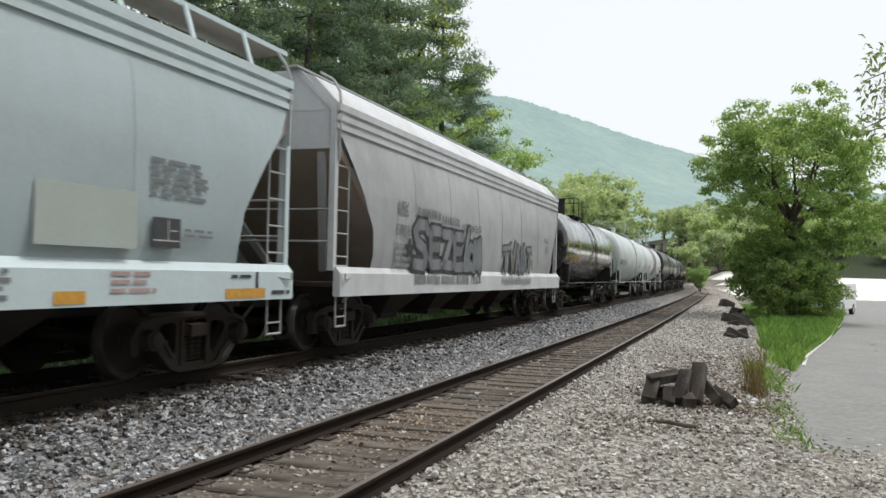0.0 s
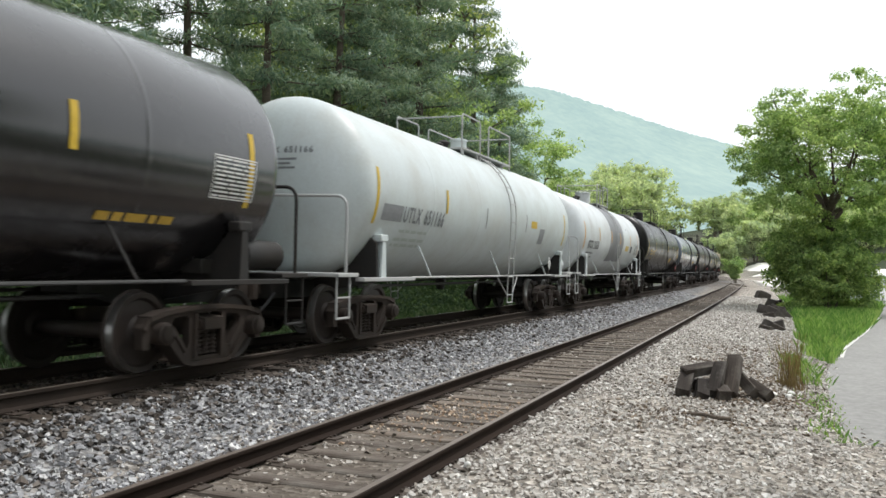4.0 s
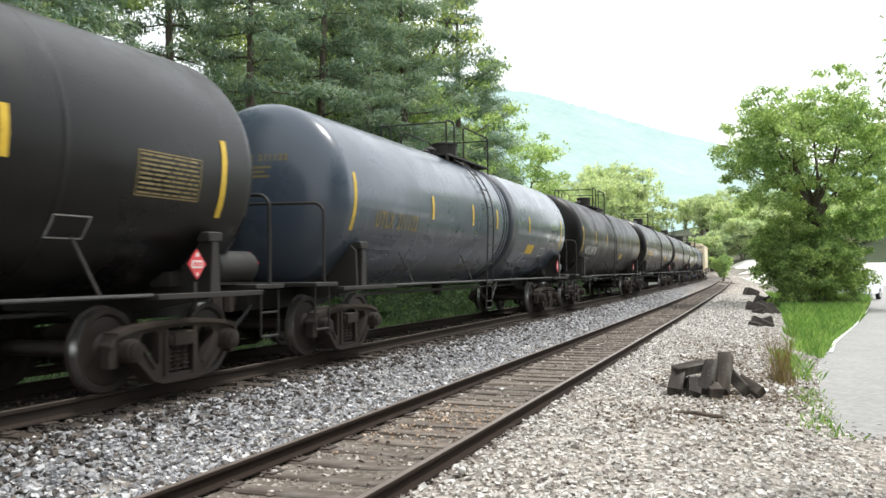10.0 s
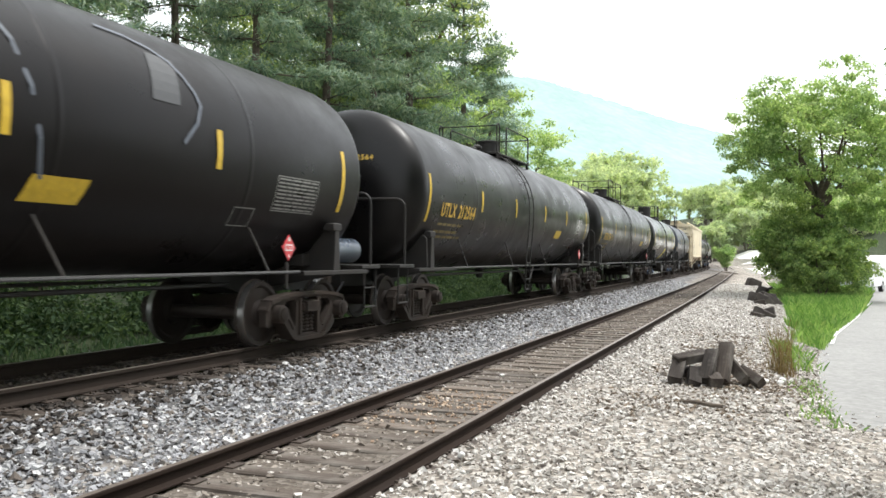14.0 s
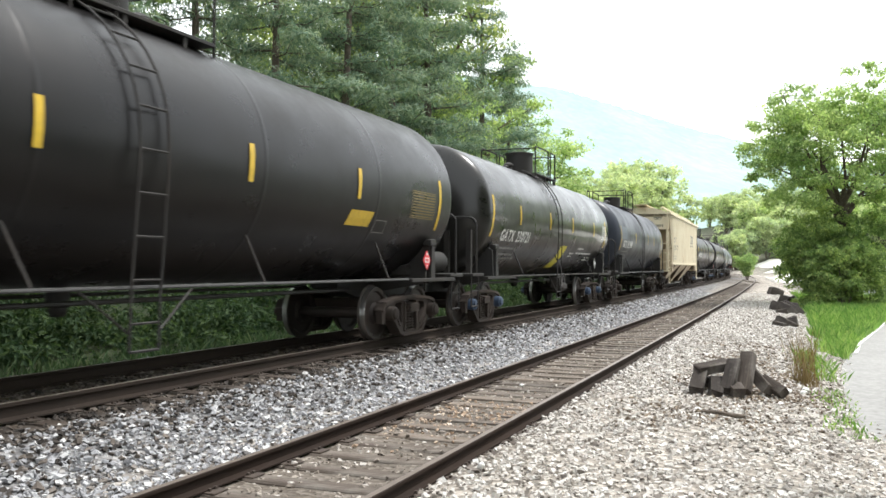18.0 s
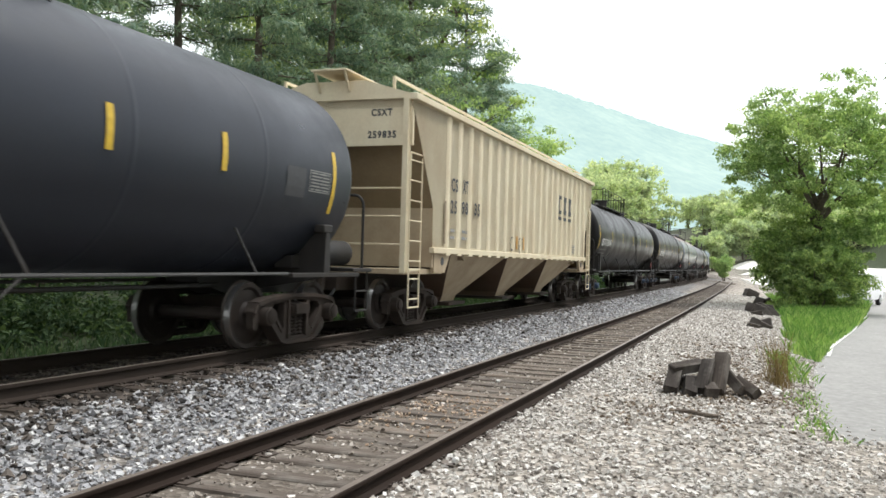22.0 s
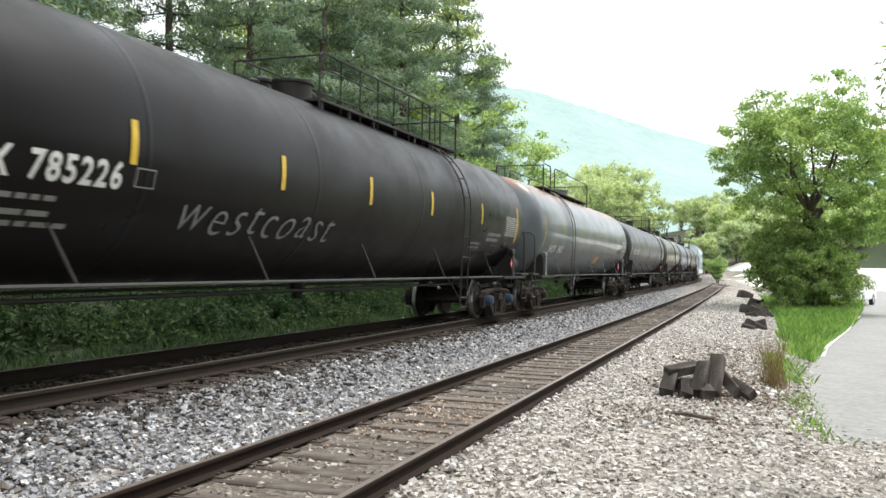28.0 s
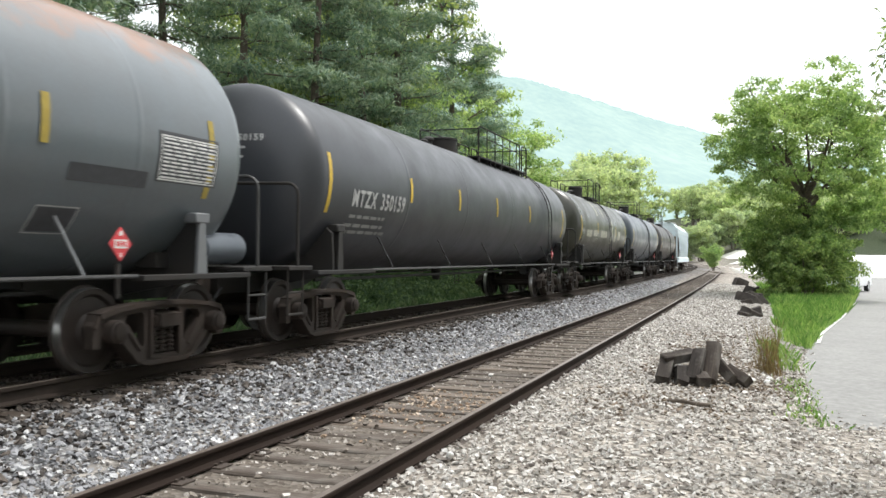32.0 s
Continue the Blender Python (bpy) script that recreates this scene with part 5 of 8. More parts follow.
# ---- the hillside across the valley ----
def hillside():
    m, n, l, b = material("haze_painted_hill")
    big = noise_tex(n, l, 0.012, 6, 0.6, (1, 0.3, 1))
    fine = noise_tex(n, l, 0.09, 4, 0.6, (1, 0.22, 1))
    # pale blue-greens: the haze of the distance is mixed into the hill's colour
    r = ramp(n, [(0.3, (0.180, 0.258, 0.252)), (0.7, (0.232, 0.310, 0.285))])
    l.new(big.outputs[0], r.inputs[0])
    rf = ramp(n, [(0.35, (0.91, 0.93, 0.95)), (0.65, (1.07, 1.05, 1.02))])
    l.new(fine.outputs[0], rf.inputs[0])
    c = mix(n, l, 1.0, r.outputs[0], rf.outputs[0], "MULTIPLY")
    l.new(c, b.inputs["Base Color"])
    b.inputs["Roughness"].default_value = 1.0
    # a weak glow of the slope itself adds to the painted haze
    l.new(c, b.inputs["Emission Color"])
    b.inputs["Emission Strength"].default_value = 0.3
    ang = np.linspace(-0.95, 1.25, 1100)
    rid = np.interp(ang, [-0.95, -0.4, 0.0, 0.115, 0.19, 0.26, 0.31, 0.40, 0.6, 1.25], [150, 330, 350, 322, 281, 241, 217, 168, 110, 60])
    rows = np.linspace(0, 1, 60)
    rng = np.random.default_rng(3)
    V = []
    for f in rows:
        d = 480 + 1150 * f
        z = 14 + rid * f ** 1.15 + rng.uniform(-1.8, 1.8, len(ang)) * f ** 30
        z += 10 * np.sin(ang * 40 + f * 9) * f * (1 - f)
        V.append(np.stack([np.sin(ang) * d, np.cos(ang) * d, z], 1))
    back = np.stack([np.sin(ang) * 1700, np.cos(ang) * 1700, np.full(len(ang), -5.0)], 1)
    V.append(back)
    V = np.concatenate(V)
    k = len(ang)
    i = np.arange(len(rows))[:, None] * k + np.arange(k - 1)[None, :]
    F = np.stack([i, i + 1, i + k + 1, i + k], -1).reshape(-1, 4)
    return tagged(new("hillside", raw_mesh("hillside", V, F, m, True)), "wooded hillside with pale haze painted into its colour", "hill", kind="structure")


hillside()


# ---- railway cars: shared pieces ----
# a car's own space: x along it towards its rear, y across (the lane's side is -y), z up from the rail heads
CACHE = {}


def cached(key, make):
    if key not in CACHE:
        CACHE[key] = make()
    return CACHE[key]


def side_frame():
    """The cast side frame: an arched plate with a spring window and two slanting windows, and thick rims."""
    bm = bmesh.new()
    half = [(0.0, 0.745), (0.42, 0.735), (0.80, 0.70), (1.06, 0.645), (1.16, 0.53), (1.14, 0.29), (1.02, 0.28), (1.01, 0.55), (0.77, 0.55), (0.76, 0.36), (0.70, 0.30), (0.47, 0.08), (0.36, 0.04)]
    outer = half + [(-x, z) for x, z in half[:0:-1]]
    holes = [[(-0.23, 0.66), (0.23, 0.66), (0.23, 0.14), (-0.23, 0.14)]]
    for sx in (-1, 1):
        holes.append([(sx * x, z) for x, z in ((0.35, 0.60), (0.40, 0.635), (0.62, 0.615), (0.67, 0.56), (0.64, 0.46), (0.44, 0.25), (0.37, 0.25), (0.35, 0.30))])
    edges = []
    for ring in [outer] + holes:
        vs = [bm.verts.new((x, -0.055, z)) for x, z in ring]
        edges += [bm.edges.new((a, b)) for a, b in zip(vs, vs[1:] + vs[:1])]
    fill_in = bmesh.ops.triangle_fill(bm, use_beauty=True, edges=edges)
    faces = [g for g in fill_in["geom"] if isinstance(g, bmesh.types.BMFace)]
    grown = bmesh.ops.extrude_face_region(bm, geom=faces)
    for v in [g for g in grown["geom"] if isinstance(g, bmesh.types.BMVert)]:
        v.co.y += 0.11
    y = (0, 1, 0)
    for sx in (-1, 1):
        for a, b, w, h in (((0.0, 0.725), (0.42, 0.715), 0.19, 0.05), ((0.42, 0.715), (0.80, 0.68), 0.19, 0.05), ((0.80, 0.68), (1.06, 0.625), 0.19, 0.06), ((1.06, 0.625), (1.14, 0.50), 0.17, 0.05),
                           ((0.72, 0.34), (0.46, 0.10), 0.20, 0.07), ((0.46, 0.10), (0.34, 0.065), 0.20, 0.05), ((0.34, 0.065), (0.0, 0.065), 0.20, 0.05), ((0.255, 0.65), (0.255, 0.12), 0.17, 0.05), ((0.66, 0.50), (0.42, 0.22), 0.15, 0.045)):
            beam(bm, (sx * a[0], 0, a[1]), (sx * b[0], 0, b[1]), w, h, y)
    box(bm, -0.21, 0.21, -0.12, 0.12, 0.46, 0.585, 0.02)
    box(bm, -0.16, 0.16, -0.135, -0.115, 0.49, 0.555, 0.008)
    bmesh.ops.recalc_face_normals(bm, faces=bm.faces)
    return data_of(bm, "side_frame", M["truck"])


def coil_spring():
    bm = bmesh.new()
    z, prof = 0.16, []
    while z < 0.46:
        prof += [(z, 0.042), (z + 0.006, 0.062), (z + 0.024, 0.062), (z + 0.030, 0.042)]
        z += 0.05
    lathe(bm, prof, 10, "Z")
    return data_of(bm, "spring", M["truck"])


def wheelset():
    bm = bmesh.new()
    for sy in (-1, 1):
        lathe(bm, [(sy * 0.82, 0.10), (sy * 0.815, 0.16), (sy * 0.775, 0.20), (sy * 0.765, 0.36), (sy * 0.80, 0.39), (sy * 0.805, 0.452), (sy * 0.79, 0.457), (sy * 0.715, 0.460), (sy * 0.69, 0.488), (sy * 0.675, 0.480),
                   (sy * 0.67, 0.40), (sy * 0.71, 0.36), (sy * 0.71, 0.20), (sy * 0.66, 0.16), (sy * 0.66, 0.10)], 32, "Y")
    lathe(bm, [(-1.05, 0.075), (-0.84, 0.075), (-0.8, 0.095), (0.8, 0.095), (0.84, 0.075), (1.05, 0.075)], 12, "Y")
    me = data_of(bm, "wheelset", M["wheel"])
    me.materials.append(M["tread"])
    for p in me.polygons:
        c = p.center
        if abs(math.hypot(c.x, c.z) - 0.458) < 0.012 and 0.7 < abs(c.y) < 0.80:
            p.material_index = 1
    return me


def bearing(mat):
    bm = bmesh.new()
    lathe(bm, [(-0.10, 0.10), (-0.10, 0.125), (0.06, 0.125), (0.08, 0.10), (0.10, 0.10), (0.115, 0.075), (0.125, 0.03)], 14, "Y")
    return data_of(bm, "bearing", mat)


def bolster():
    bm = bmesh.new()
    prism(bm, [(-1.15, 0.46), (-1.15, 0.60), (-0.5, 0.68), (0.5, 0.68), (1.15, 0.60), (1.15, 0.46), (0.5, 0.34), (-0.5, 0.34)], 0, -0.19, 0.19)
    lathe(bm, [(0.68, 0.2), (0.76, 0.2)], 16, "Z")
    return data_of(bm, "bolster", M["truck"])


def brake_beam():
    bm = bmesh.new()
    box(bm, -0.05, 0.05, -0.8, 0.8, 0.36, 0.44, 0.01)
    for sy in (-0.74, 0.74):
        box(bm, -0.09, 0.03, sy - 0.05, sy + 0.05, 0.28, 0.56, 0.01)
    return data_of(bm, "brake_beam", M["steel"])


WHEELS = []


def add_truck(car, x, cap="truck", key=""):
    t = hang("truck", cached("bolster", bolster), car, pose(x, 0, 0), "rust-brown cast truck with coil springs")
    for sy in (-0.99, 0.99):
        hang("side_frame", cached("side_frame", side_frame), t, pose(0, sy, 0))
        for ox in (-0.14, 0.0, 0.14):
            hang("spring", cached("spring", coil_spring), t, pose(ox, sy, 0))
        for sx in (-0.889, 0.889):
            hang("bearing", cached("bearing" + cap, lambda: bearing(M[cap])), t, pose(sx, sy * 1.11, 0.457) if sy > 0 else pose(sx, sy * 1.11, 0.457, 0, 0, 180))
    for sx in (-0.889, 0.889):
        w = hang("wheelset", cached("wheelset", wheelset), t, pose(sx, 0, 0.457))
        WHEELS.append((w, car, sx))
        hang("brake_beam", cached("brake_beam", brake_beam), t, pose(sx * 0.42, 0, 0))
    return t


def coupler_mesh():
    bm = bmesh.new()
    box(bm, -0.75, 0.0, -0.09, 0.09, 0.78, 0.94, 0.02)
    prism(bm, [(-0.02, -0.16), (0.16, -0.20), (0.30, -0.10), (0.30, 0.02), (0.20, 0.03), (0.18, 0.12), (0.26, 0.17), (0.20, 0.22), (0.02, 0.18)], 2, 0.72, 1.0)
    return data_of(bm, "coupler", M["truck"])


def hose_mesh():
    bm = bmesh.new()
    pipe(bm, [(-0.15, 0.28, 0.80), (0.0, 0.26, 0.66), (0.16, 0.2, 0.50), (0.3, 0.12, 0.44), (0.38, 0.06, 0.46)], 0.028, 6)
    return data_of(bm, "air_hose", M["hose"])


def add_ends(car, end):
    """Couplers and hoses at both ends; end is where the pulling face is."""
    for sgn, turn in ((1, 0), (-1, 180)):
        hang("coupler", cached("coupler", coupler_mesh), car, pose(sgn * (end - 0.22), 0, 0, 0, 0, turn))
        hang("air_hose", cached("hose", hose_mesh), car, pose(sgn * (end - 0.34), 0, 0, 0, 0, turn))


# writing that lies on a shell
def text_verts(body, size, heavy=0.012):
    cu = bpy.data.curves.new("letters", "FONT")
    cu.body, cu.size, cu.offset, cu.align_x, cu.resolution_u, cu.space_character, cu.space_word = body, size, heavy, "CENTER", 3, 1.22, 1.5
    ob = new("letters", cu)
    me = bpy.data.meshes.new_from_object(ob.evaluated_get(bpy.context.evaluated_depsgraph_get()))
    bpy.data.objects.remove(ob)
    v = np.array([p.co for p in me.vertices])
    f = [tuple(p.vertices) for p in me.polygons]
    bpy.data.meshes.remove(me)
    bpy.data.curves.remove(cu)
    return v, f


def quads(rects):
    """Rectangles (x0, x1, z0, z1), cut into strips that can bend."""
    v, f = [], []
    for x0, x1, z0, z1 in rects:
        k = max(1, int(abs(z1 - z0) / 0.12))
        for i in range(k):
            b = len(v)
            za, zb = z0 + (z1 - z0) * i / k, z0 + (z1 - z0) * (i + 1) / k
            v += [(x0, za), (x1, za), (x1, zb), (x0, zb)]
            f.append((b, b + 1, b + 2, b + 3))
    return np.array(v, float), f


class Shell:
    """A lying cylinder on which marks are laid."""

    def __init__(self, zc, r, wall=None):
        self.zc, self.r, self.wall = zc, r, wall

    def at(self, x, z, out=0.006):
        """A point of the near side at x, given its height z as length along the skin."""
        if self.wall is not None:
            return (x, -self.wall - out, z)
        a = (z - self.zc) / self.r
        return (x, -(self.r + out) * math.cos(a), self.zc + (self.r + out) * math.sin(a))

    def skin(self, z):
        return z if self.wall is not None else self.zc + self.r * math.asin(max(-1, min(1, (z - self.zc) / self.r)))


def mark(car, shell, name, v, f, mat, x=0.0, z=0.0, out=0.006, label="", shear=0.0):
    """Lays flat outlines (x, height) on the shell, moved to x and skin height z."""
    me = bpy.data.meshes.new(name)
    me.from_pydata([shell.at(x + p[0] + shear * p[1], z + p[1], out) for p in v], [], f)
    me.materials.append(M[mat])
    return hang(name, me, car, None, label)


def lettering(car, shell, body, x0, x1, z, mat, height=0.30, name="lettering", label=""):
    v, f = text_verts(body, 1.0, 0.028)
    w = v[:, 0].max() - v[:, 0].min()
    hh = v[:, 1].max() - v[:, 1].min()
    v = np.stack([(v[:, 0] - v[:, 0].min()) / w * (x1 - x0), (v[:, 1] - v[:, 1].min()) / hh * height - height / 2], 1)
    # the initials and the number are two pieces
    xs = np.sort(v[:, 0])
    k = int(np.argmax(np.diff(xs)))
    cut = (xs[k] + xs[k + 1]) / 2 if " " in body else 1e9
    for side in (0, 1):
        part_f = [q for q in f if (v[q[0], 0] > cut) == bool(side)]
        if part_f:
            used = sorted({i for q in part_f for i in q})
            at = {j: i for i, j in enumerate(used)}
            mark(car, shell, name, v[used], [tuple(at[i] for i in q) for q in part_f], mat, x0, shell.skin(z), 0.014, label)


def bars(car, shell, x0, x1, z_top, rows, mat, h=0.06, gap=0.05, seed=1, name="small_lettering"):
    rnd = random.Random(seed)
    r = []
    for k in range(rows):
        x, z = x0, -k * (h + gap)
        stop = x1 - rnd.uniform(0, 0.25) * (x1 - x0)
        while x < stop:
            w = min(rnd.uniform(0.10, 0.34), stop - x)
            if w > 0.05:
                r.append((x, x + w, z - h, z))
            x += w + 0.05
    v, f = quads(r)
    return tagged(mark(car, shell, name, v, f, mat, 0, shell.skin(z_top), 0.008), kind="stuff")


def panel(car, shell, x0, x1, z0, z1, mat, rows=8, name="data_panel", frame_only=False, label=""):
    """A printed panel: a border and close rows of small print."""
    a, b = shell.skin(z0), shell.skin(z1)
    t = 0.014
    r = [(x0, x1, a, a + t), (x0, x1, b - t, b), (x0, x0 + t, a, b), (x1 - t, x1, a, b)]
    if not frame_only:
        rnd = random.Random(int(x0 * 50))
        step = (b - a) / (rows + 0.6)
        for k in range(rows):
            zz, x = a + step * (k + 0.55), x0 + 0.04
            while x < x1 - 0.06:
                w = min(rnd.uniform(0.08, 0.30), x1 - 0.04 - x)
                r.append((x, x + w, zz, zz + step * 0.45))
                x += w + 0.025
    v, f = quads(r)
    return tagged(mark(car, shell, name, v, f, mat, 0, 0, 0.008, label), kind="stuff")


def block(car, shell, x0, x1, z0, z1, mat, name, label="", shear=0.0, out=0.006):
    n = max(1, int((x1 - x0) / 0.4))
    v, f = quads([(x0 + (x1 - x0) * i / n, x0 + (x1 - x0) * (i + 1) / n, shell.skin(z0), shell.skin(z1)) for i in range(n)])
    if shear:
        v[:, 0] += shear * (v[:, 1] - shell.skin(z0))
    return mark(car, shell, name, v, f, mat, 0, 0, out, label)


def placard(car, x, y, z, mat="red", face=0):
    """A diamond sign in its holder, white across the middle."""
    bm = bmesh.new()
    prism(bm, [(0, -0.175), (0.165, 0), (0, 0.175), (-0.165, 0)], 1, -0.006, 0.006)
    p = part("placard", bm, M[mat], car, "red and white hazard diamond" if mat == "red" else "pale hazard diamond", pose(x, y, z, 0, 0, face))
    bm = bmesh.new()
    prism(bm, [(-0.095, -0.045), (0.095, -0.045), (0.095, 0.045), (-0.095, 0.045)], 1, -0.011, -0.007)
    band = part("placard_band", bm, M["ink_white" if mat == "red" else "ink_grey"], p)
    bm = bmesh.new()
    for q in (-0.06, -0.02, 0.02, 0.06):
        box(bm, q - 0.013, q + 0.013, -0.014, -0.011, -0.026, 0.026)
    hang("placard_print", data_of(bm, "placard_print", M["red" if mat == "red" else "ink_white"]), p)
    bm = bmesh.new()
    prism(bm, [(-0.022, 0.085), (0.022, 0.085), (0.03, 0.105), (0.008, 0.145), (-0.03, 0.105)], 1, -0.010, -0.007)
    part("placard_symbol", bm, M["ink_white" if mat == "red" else "ink_grey"], p)
    bm = bmesh.new()
    prism(bm, [(-0.014, -0.135), (0.014, -0.135), (0.014, -0.09), (-0.014, -0.09)], 1, -0.010, -0.007)
    part("placard_number", bm, M["ink_white" if mat == "red" else "ink_grey"], p)
    bm = bmesh.new()
    beam(bm, (0, 0.03, -0.2), (0, 0.03, -0.55), 0.03, 0.05)
    part("placard_post", bm, M["steel"], p)


def rung_mesh(w, mat):
    def make():
        bm = bmesh.new()
        tube(bm, (0, 0, 0), (w, 0, 0), 0.014, 5)
        return data_of(bm, "rung", M[mat])
    return cached(("rung", w, mat), make)


# ---- tank cars ----
def tank_car(sp):
    half, r, zc = sp["half"], sp["r"], 1.0 + sp["r"]
    body, trim = M[sp["paint"]], M[sp.get("trim", "steel")]
    end = half + 2.13
    cyl, head = half + 0.72, r * sp.get("head", 0.42)
    car = tagged(new("tank_car"), sp["label"], "tank car", "freight train cars")
    shell = Shell(zc, r)
    # barrel with its dished heads and weld seams
    bm = bmesh.new()
    prof = []
    for k in range(13):
        a = math.pi / 2 * (1 - k / 12)
        prof.append((-cyl - head * math.sin(a), max(0.01, r * math.cos(a))))
    seams = sp.get("seams", (-0.62, -0.22, 0.22, 0.62))
    for q in seams:
        x = q * cyl
        prof += [(x - 0.06, r), (x - 0.03, r), (x - 0.02, r + 0.0022), (x + 0.02, r + 0.0022), (x + 0.03, r), (x + 0.06, r)]
    prof += [(-a, b) for a, b in prof[:13][::-1]]
    lathe(bm, prof, 64, "X", (0, 0, zc))
    tank = part("tank", bm, body, car, smooth=True)
    for q0, q1, mt in sp.get("bands", ()):
        bm = bmesh.new()
        lathe(bm, [(q0, r + 0.001), (q0, r + 0.009), (q1, r + 0.009), (q1, r + 0.001)], 64, "X", (0, 0, zc))
        part("painted_band", bm, M[mt], tank, "dark grey painted band", smooth=True)
    for q0, q1, mt in sp.get("half_bands", ()):
        # a band that covers the near flank and the top only
        v, f = quads([(q0 + (q1 - q0) * i / 6, q0 + (q1 - q0) * (i + 1) / 6, zc - 0.66 * r, zc + 1.5 * r) for i in range(6)])
        mark(car, shell, "painted_band", v, f, mt, 0, 0, 0.006, "dark grey painted band")
    # sills, bolsters, platforms
    for sgn in (-1, 1):
        bm = bmesh.new()
        prism(bm, [(sgn * (half - 1.3), 0.98), (sgn * (half - 1.3), 0.90), (sgn * (half - 0.6), 0.72), (sgn * (end - 0.42), 0.72), (sgn * (end - 0.42), 1.02)], 1, -0.26, 0.26)
        part("stub_sill", bm, M["steel"], car)
        for sy in (-1, 1):
            bm = bmesh.new()
            prism(bm, [(sy * 0.25, 0.78), (sy * 1.38, 0.98), (sy * 1.40, 1.10), (sy * 1.38, 1.62), (sy * 1.28, 1.70), (sy * 0.9, 1.25), (sy * 0.25, 1.02)], 0, sgn * half - 0.13 + sgn * 0.25, sgn * half - 0.07 + sgn * 0.25)
            part("bolster_web", bm, M["steel"], car)
        for sy in (-1, 1):
            bm = bmesh.new()
            xc = sgn * half + sgn * 0.17
            prism(bm, [(xc - 0.10, 1.0), (xc + 0.10, 1.0), (xc + 0.055, 1.66), (xc - 0.055, 1.66)], 1, sy * 1.39, sy * 1.43)
            prism(bm, [(sy * 1.42, 1.0), (sy * 1.42, 1.66), (sy * 1.22, 1.72), (sy * 1.0, 1.28), (sy * 1.0, 1.0)], 0, xc - 0.025, xc + 0.025)
            box(bm, xc - 0.13, xc + 0.13, min(sy * 1.26, sy * 1.44), max(sy * 1.26, sy * 1.44), 1.64, 1.76, 0.015)
            part("saddle_post", bm, trim, car)
        bm = bmesh.new()
        x0, x1 = sgn * (half + 1.05), sgn * (half + 1.72)
        box(bm, min(x0, x1), max(x0, x1), -1.42, 1.42, 1.07, 1.13, 0.008)
        for sy in (-1, 1):
            xa, xb = sgn * (half - 0.95), sgn * (half + 1.05)
            box(bm, min(xa, xb), max(xa, xb), sy * 1.42 - 0.10, sy * 1.42 + 0.06, 1.00, 1.06, 0.006)
        part("end_platform", bm, M[sp.get("deck", "steel")], car)
        bm = bmesh.new()
        xr = sgn * (half + 1.42)
        top = 2.30
        bend = [(1.38 - 0.17 * (1 - math.cos(a)), top - 0.17 * (1 - math.sin(a))) for a in (0, 0.4, 0.8, 1.2, 1.57)]
        pipe(bm, [(xr, -1.38, 1.13)] + [(xr, -p, q) for p, q in bend] + [(xr + sgn * 0.10, 0, top + 0.015)] + [(xr, p, q) for p, q in bend[::-1]] + [(xr, 1.38, 1.13)], 0.024, 8)
        xs = sgn * (half + 1.66)
        for sy in (-1, 1):
            pipe(bm, [(xs, sy * 1.36, 0.45), (xs, sy * 1.36, 1.1)], 0.018, 6)
            pipe(bm, [(xs, sy * 1.36, 0.45), (xs - sgn * 0.42, sy * 1.36, 0.45), (xs - sgn * 0.42, sy * 1.36, 1.1)], 0.018, 6)
            pipe(bm, [(xs, sy * 1.36, 0.76), (xs - sgn * 0.42, sy * 1.36, 0.76)], 0.014, 6)
        part("end_railing", bm, M[sp.get("rail", "steel")], car)
        if sp.get("uprights") and sgn < 0:
            for yy in (-1.12, -0.62):
                bm = bmesh.new()
                beam(bm, (sgn * (half + 1.15), yy, 1.13), (sgn * (half + 1.15), yy, 2.05), 0.11, 0.09)
                part("jack_post", bm, trim, car)
    # running pipes along the sides and their struts
    for sy in (-1, 1):
        bm = bmesh.new()
        pipe(bm, [(-half + 0.95, sy * 1.44, 1.05), (half - 0.95, sy * 1.44, 1.05)], 0.021, 7)
        k = max(3, int(half / 1.55))
        for i in range(k):
            x = (-half + 1.8) + (2 * half - 3.6) * i / (k - 1)
            sb = bmesh.new()
            beam(sb, (x - 0.10, sy * (r * 0.83), zc - r * 0.58), (x + 0.1, sy * 1.43, 1.06), 0.030, 0.022, (1, 0, 0))
            part("strut", sb, trim, car)
        part("side_rail", bm, M[sp.get("rail", "pipe")], car)
    # ladders up both flanks
    lx = sp.get("ladder", 0.8)
    for sy in (-1, 1):
        bm = bmesh.new()
        stile = []
        for dx in (-0.21, 0.21):
            pts = []
            for k in range(9):
                a = radians(72 - 9 * k)
                pts.append((lx + dx, sy * (r + 0.07) * math.cos(a), zc + (r + 0.07) * math.sin(a)))
            pts += [(lx + dx, sy * (r + 0.07), zc - 0.3), (lx + dx, sy * 1.52, 1.05), (lx + dx, sy * 1.50, 0.42)]
            stile.append(pts)
            pipe(bm, pts, 0.016, 5)
            pipe(bm, [(lx + dx * 4.0, sy * 1.44, 1.05), (lx + dx, sy * 1.50, 0.60)], 0.014, 5)
        tube(bm, (lx - 0.21, sy * 1.50, 0.42), (lx + 0.21, sy * 1.50, 0.42), 0.016, 5)
        ladder = part("ladder", bm, M[sp.get("rail", "steel")], car)
        d = 0.0
        path = [Vector(p) for p in stile[0]]
        for a, b in zip(path, path[1:]):
            ln = (b - a).length
            while d < ln:
                q = a + (b - a) * (d / ln)
                hang("rung", rung_mesh(0.42, sp.get("rail", "steel")), ladder, pose(*q))
                d += 0.43
            d -= ln
    # fittings on top
    top = zc + r
    p0, p1 = sp.get("walk", (-1.1, 2.2))
    bm = bmesh.new()
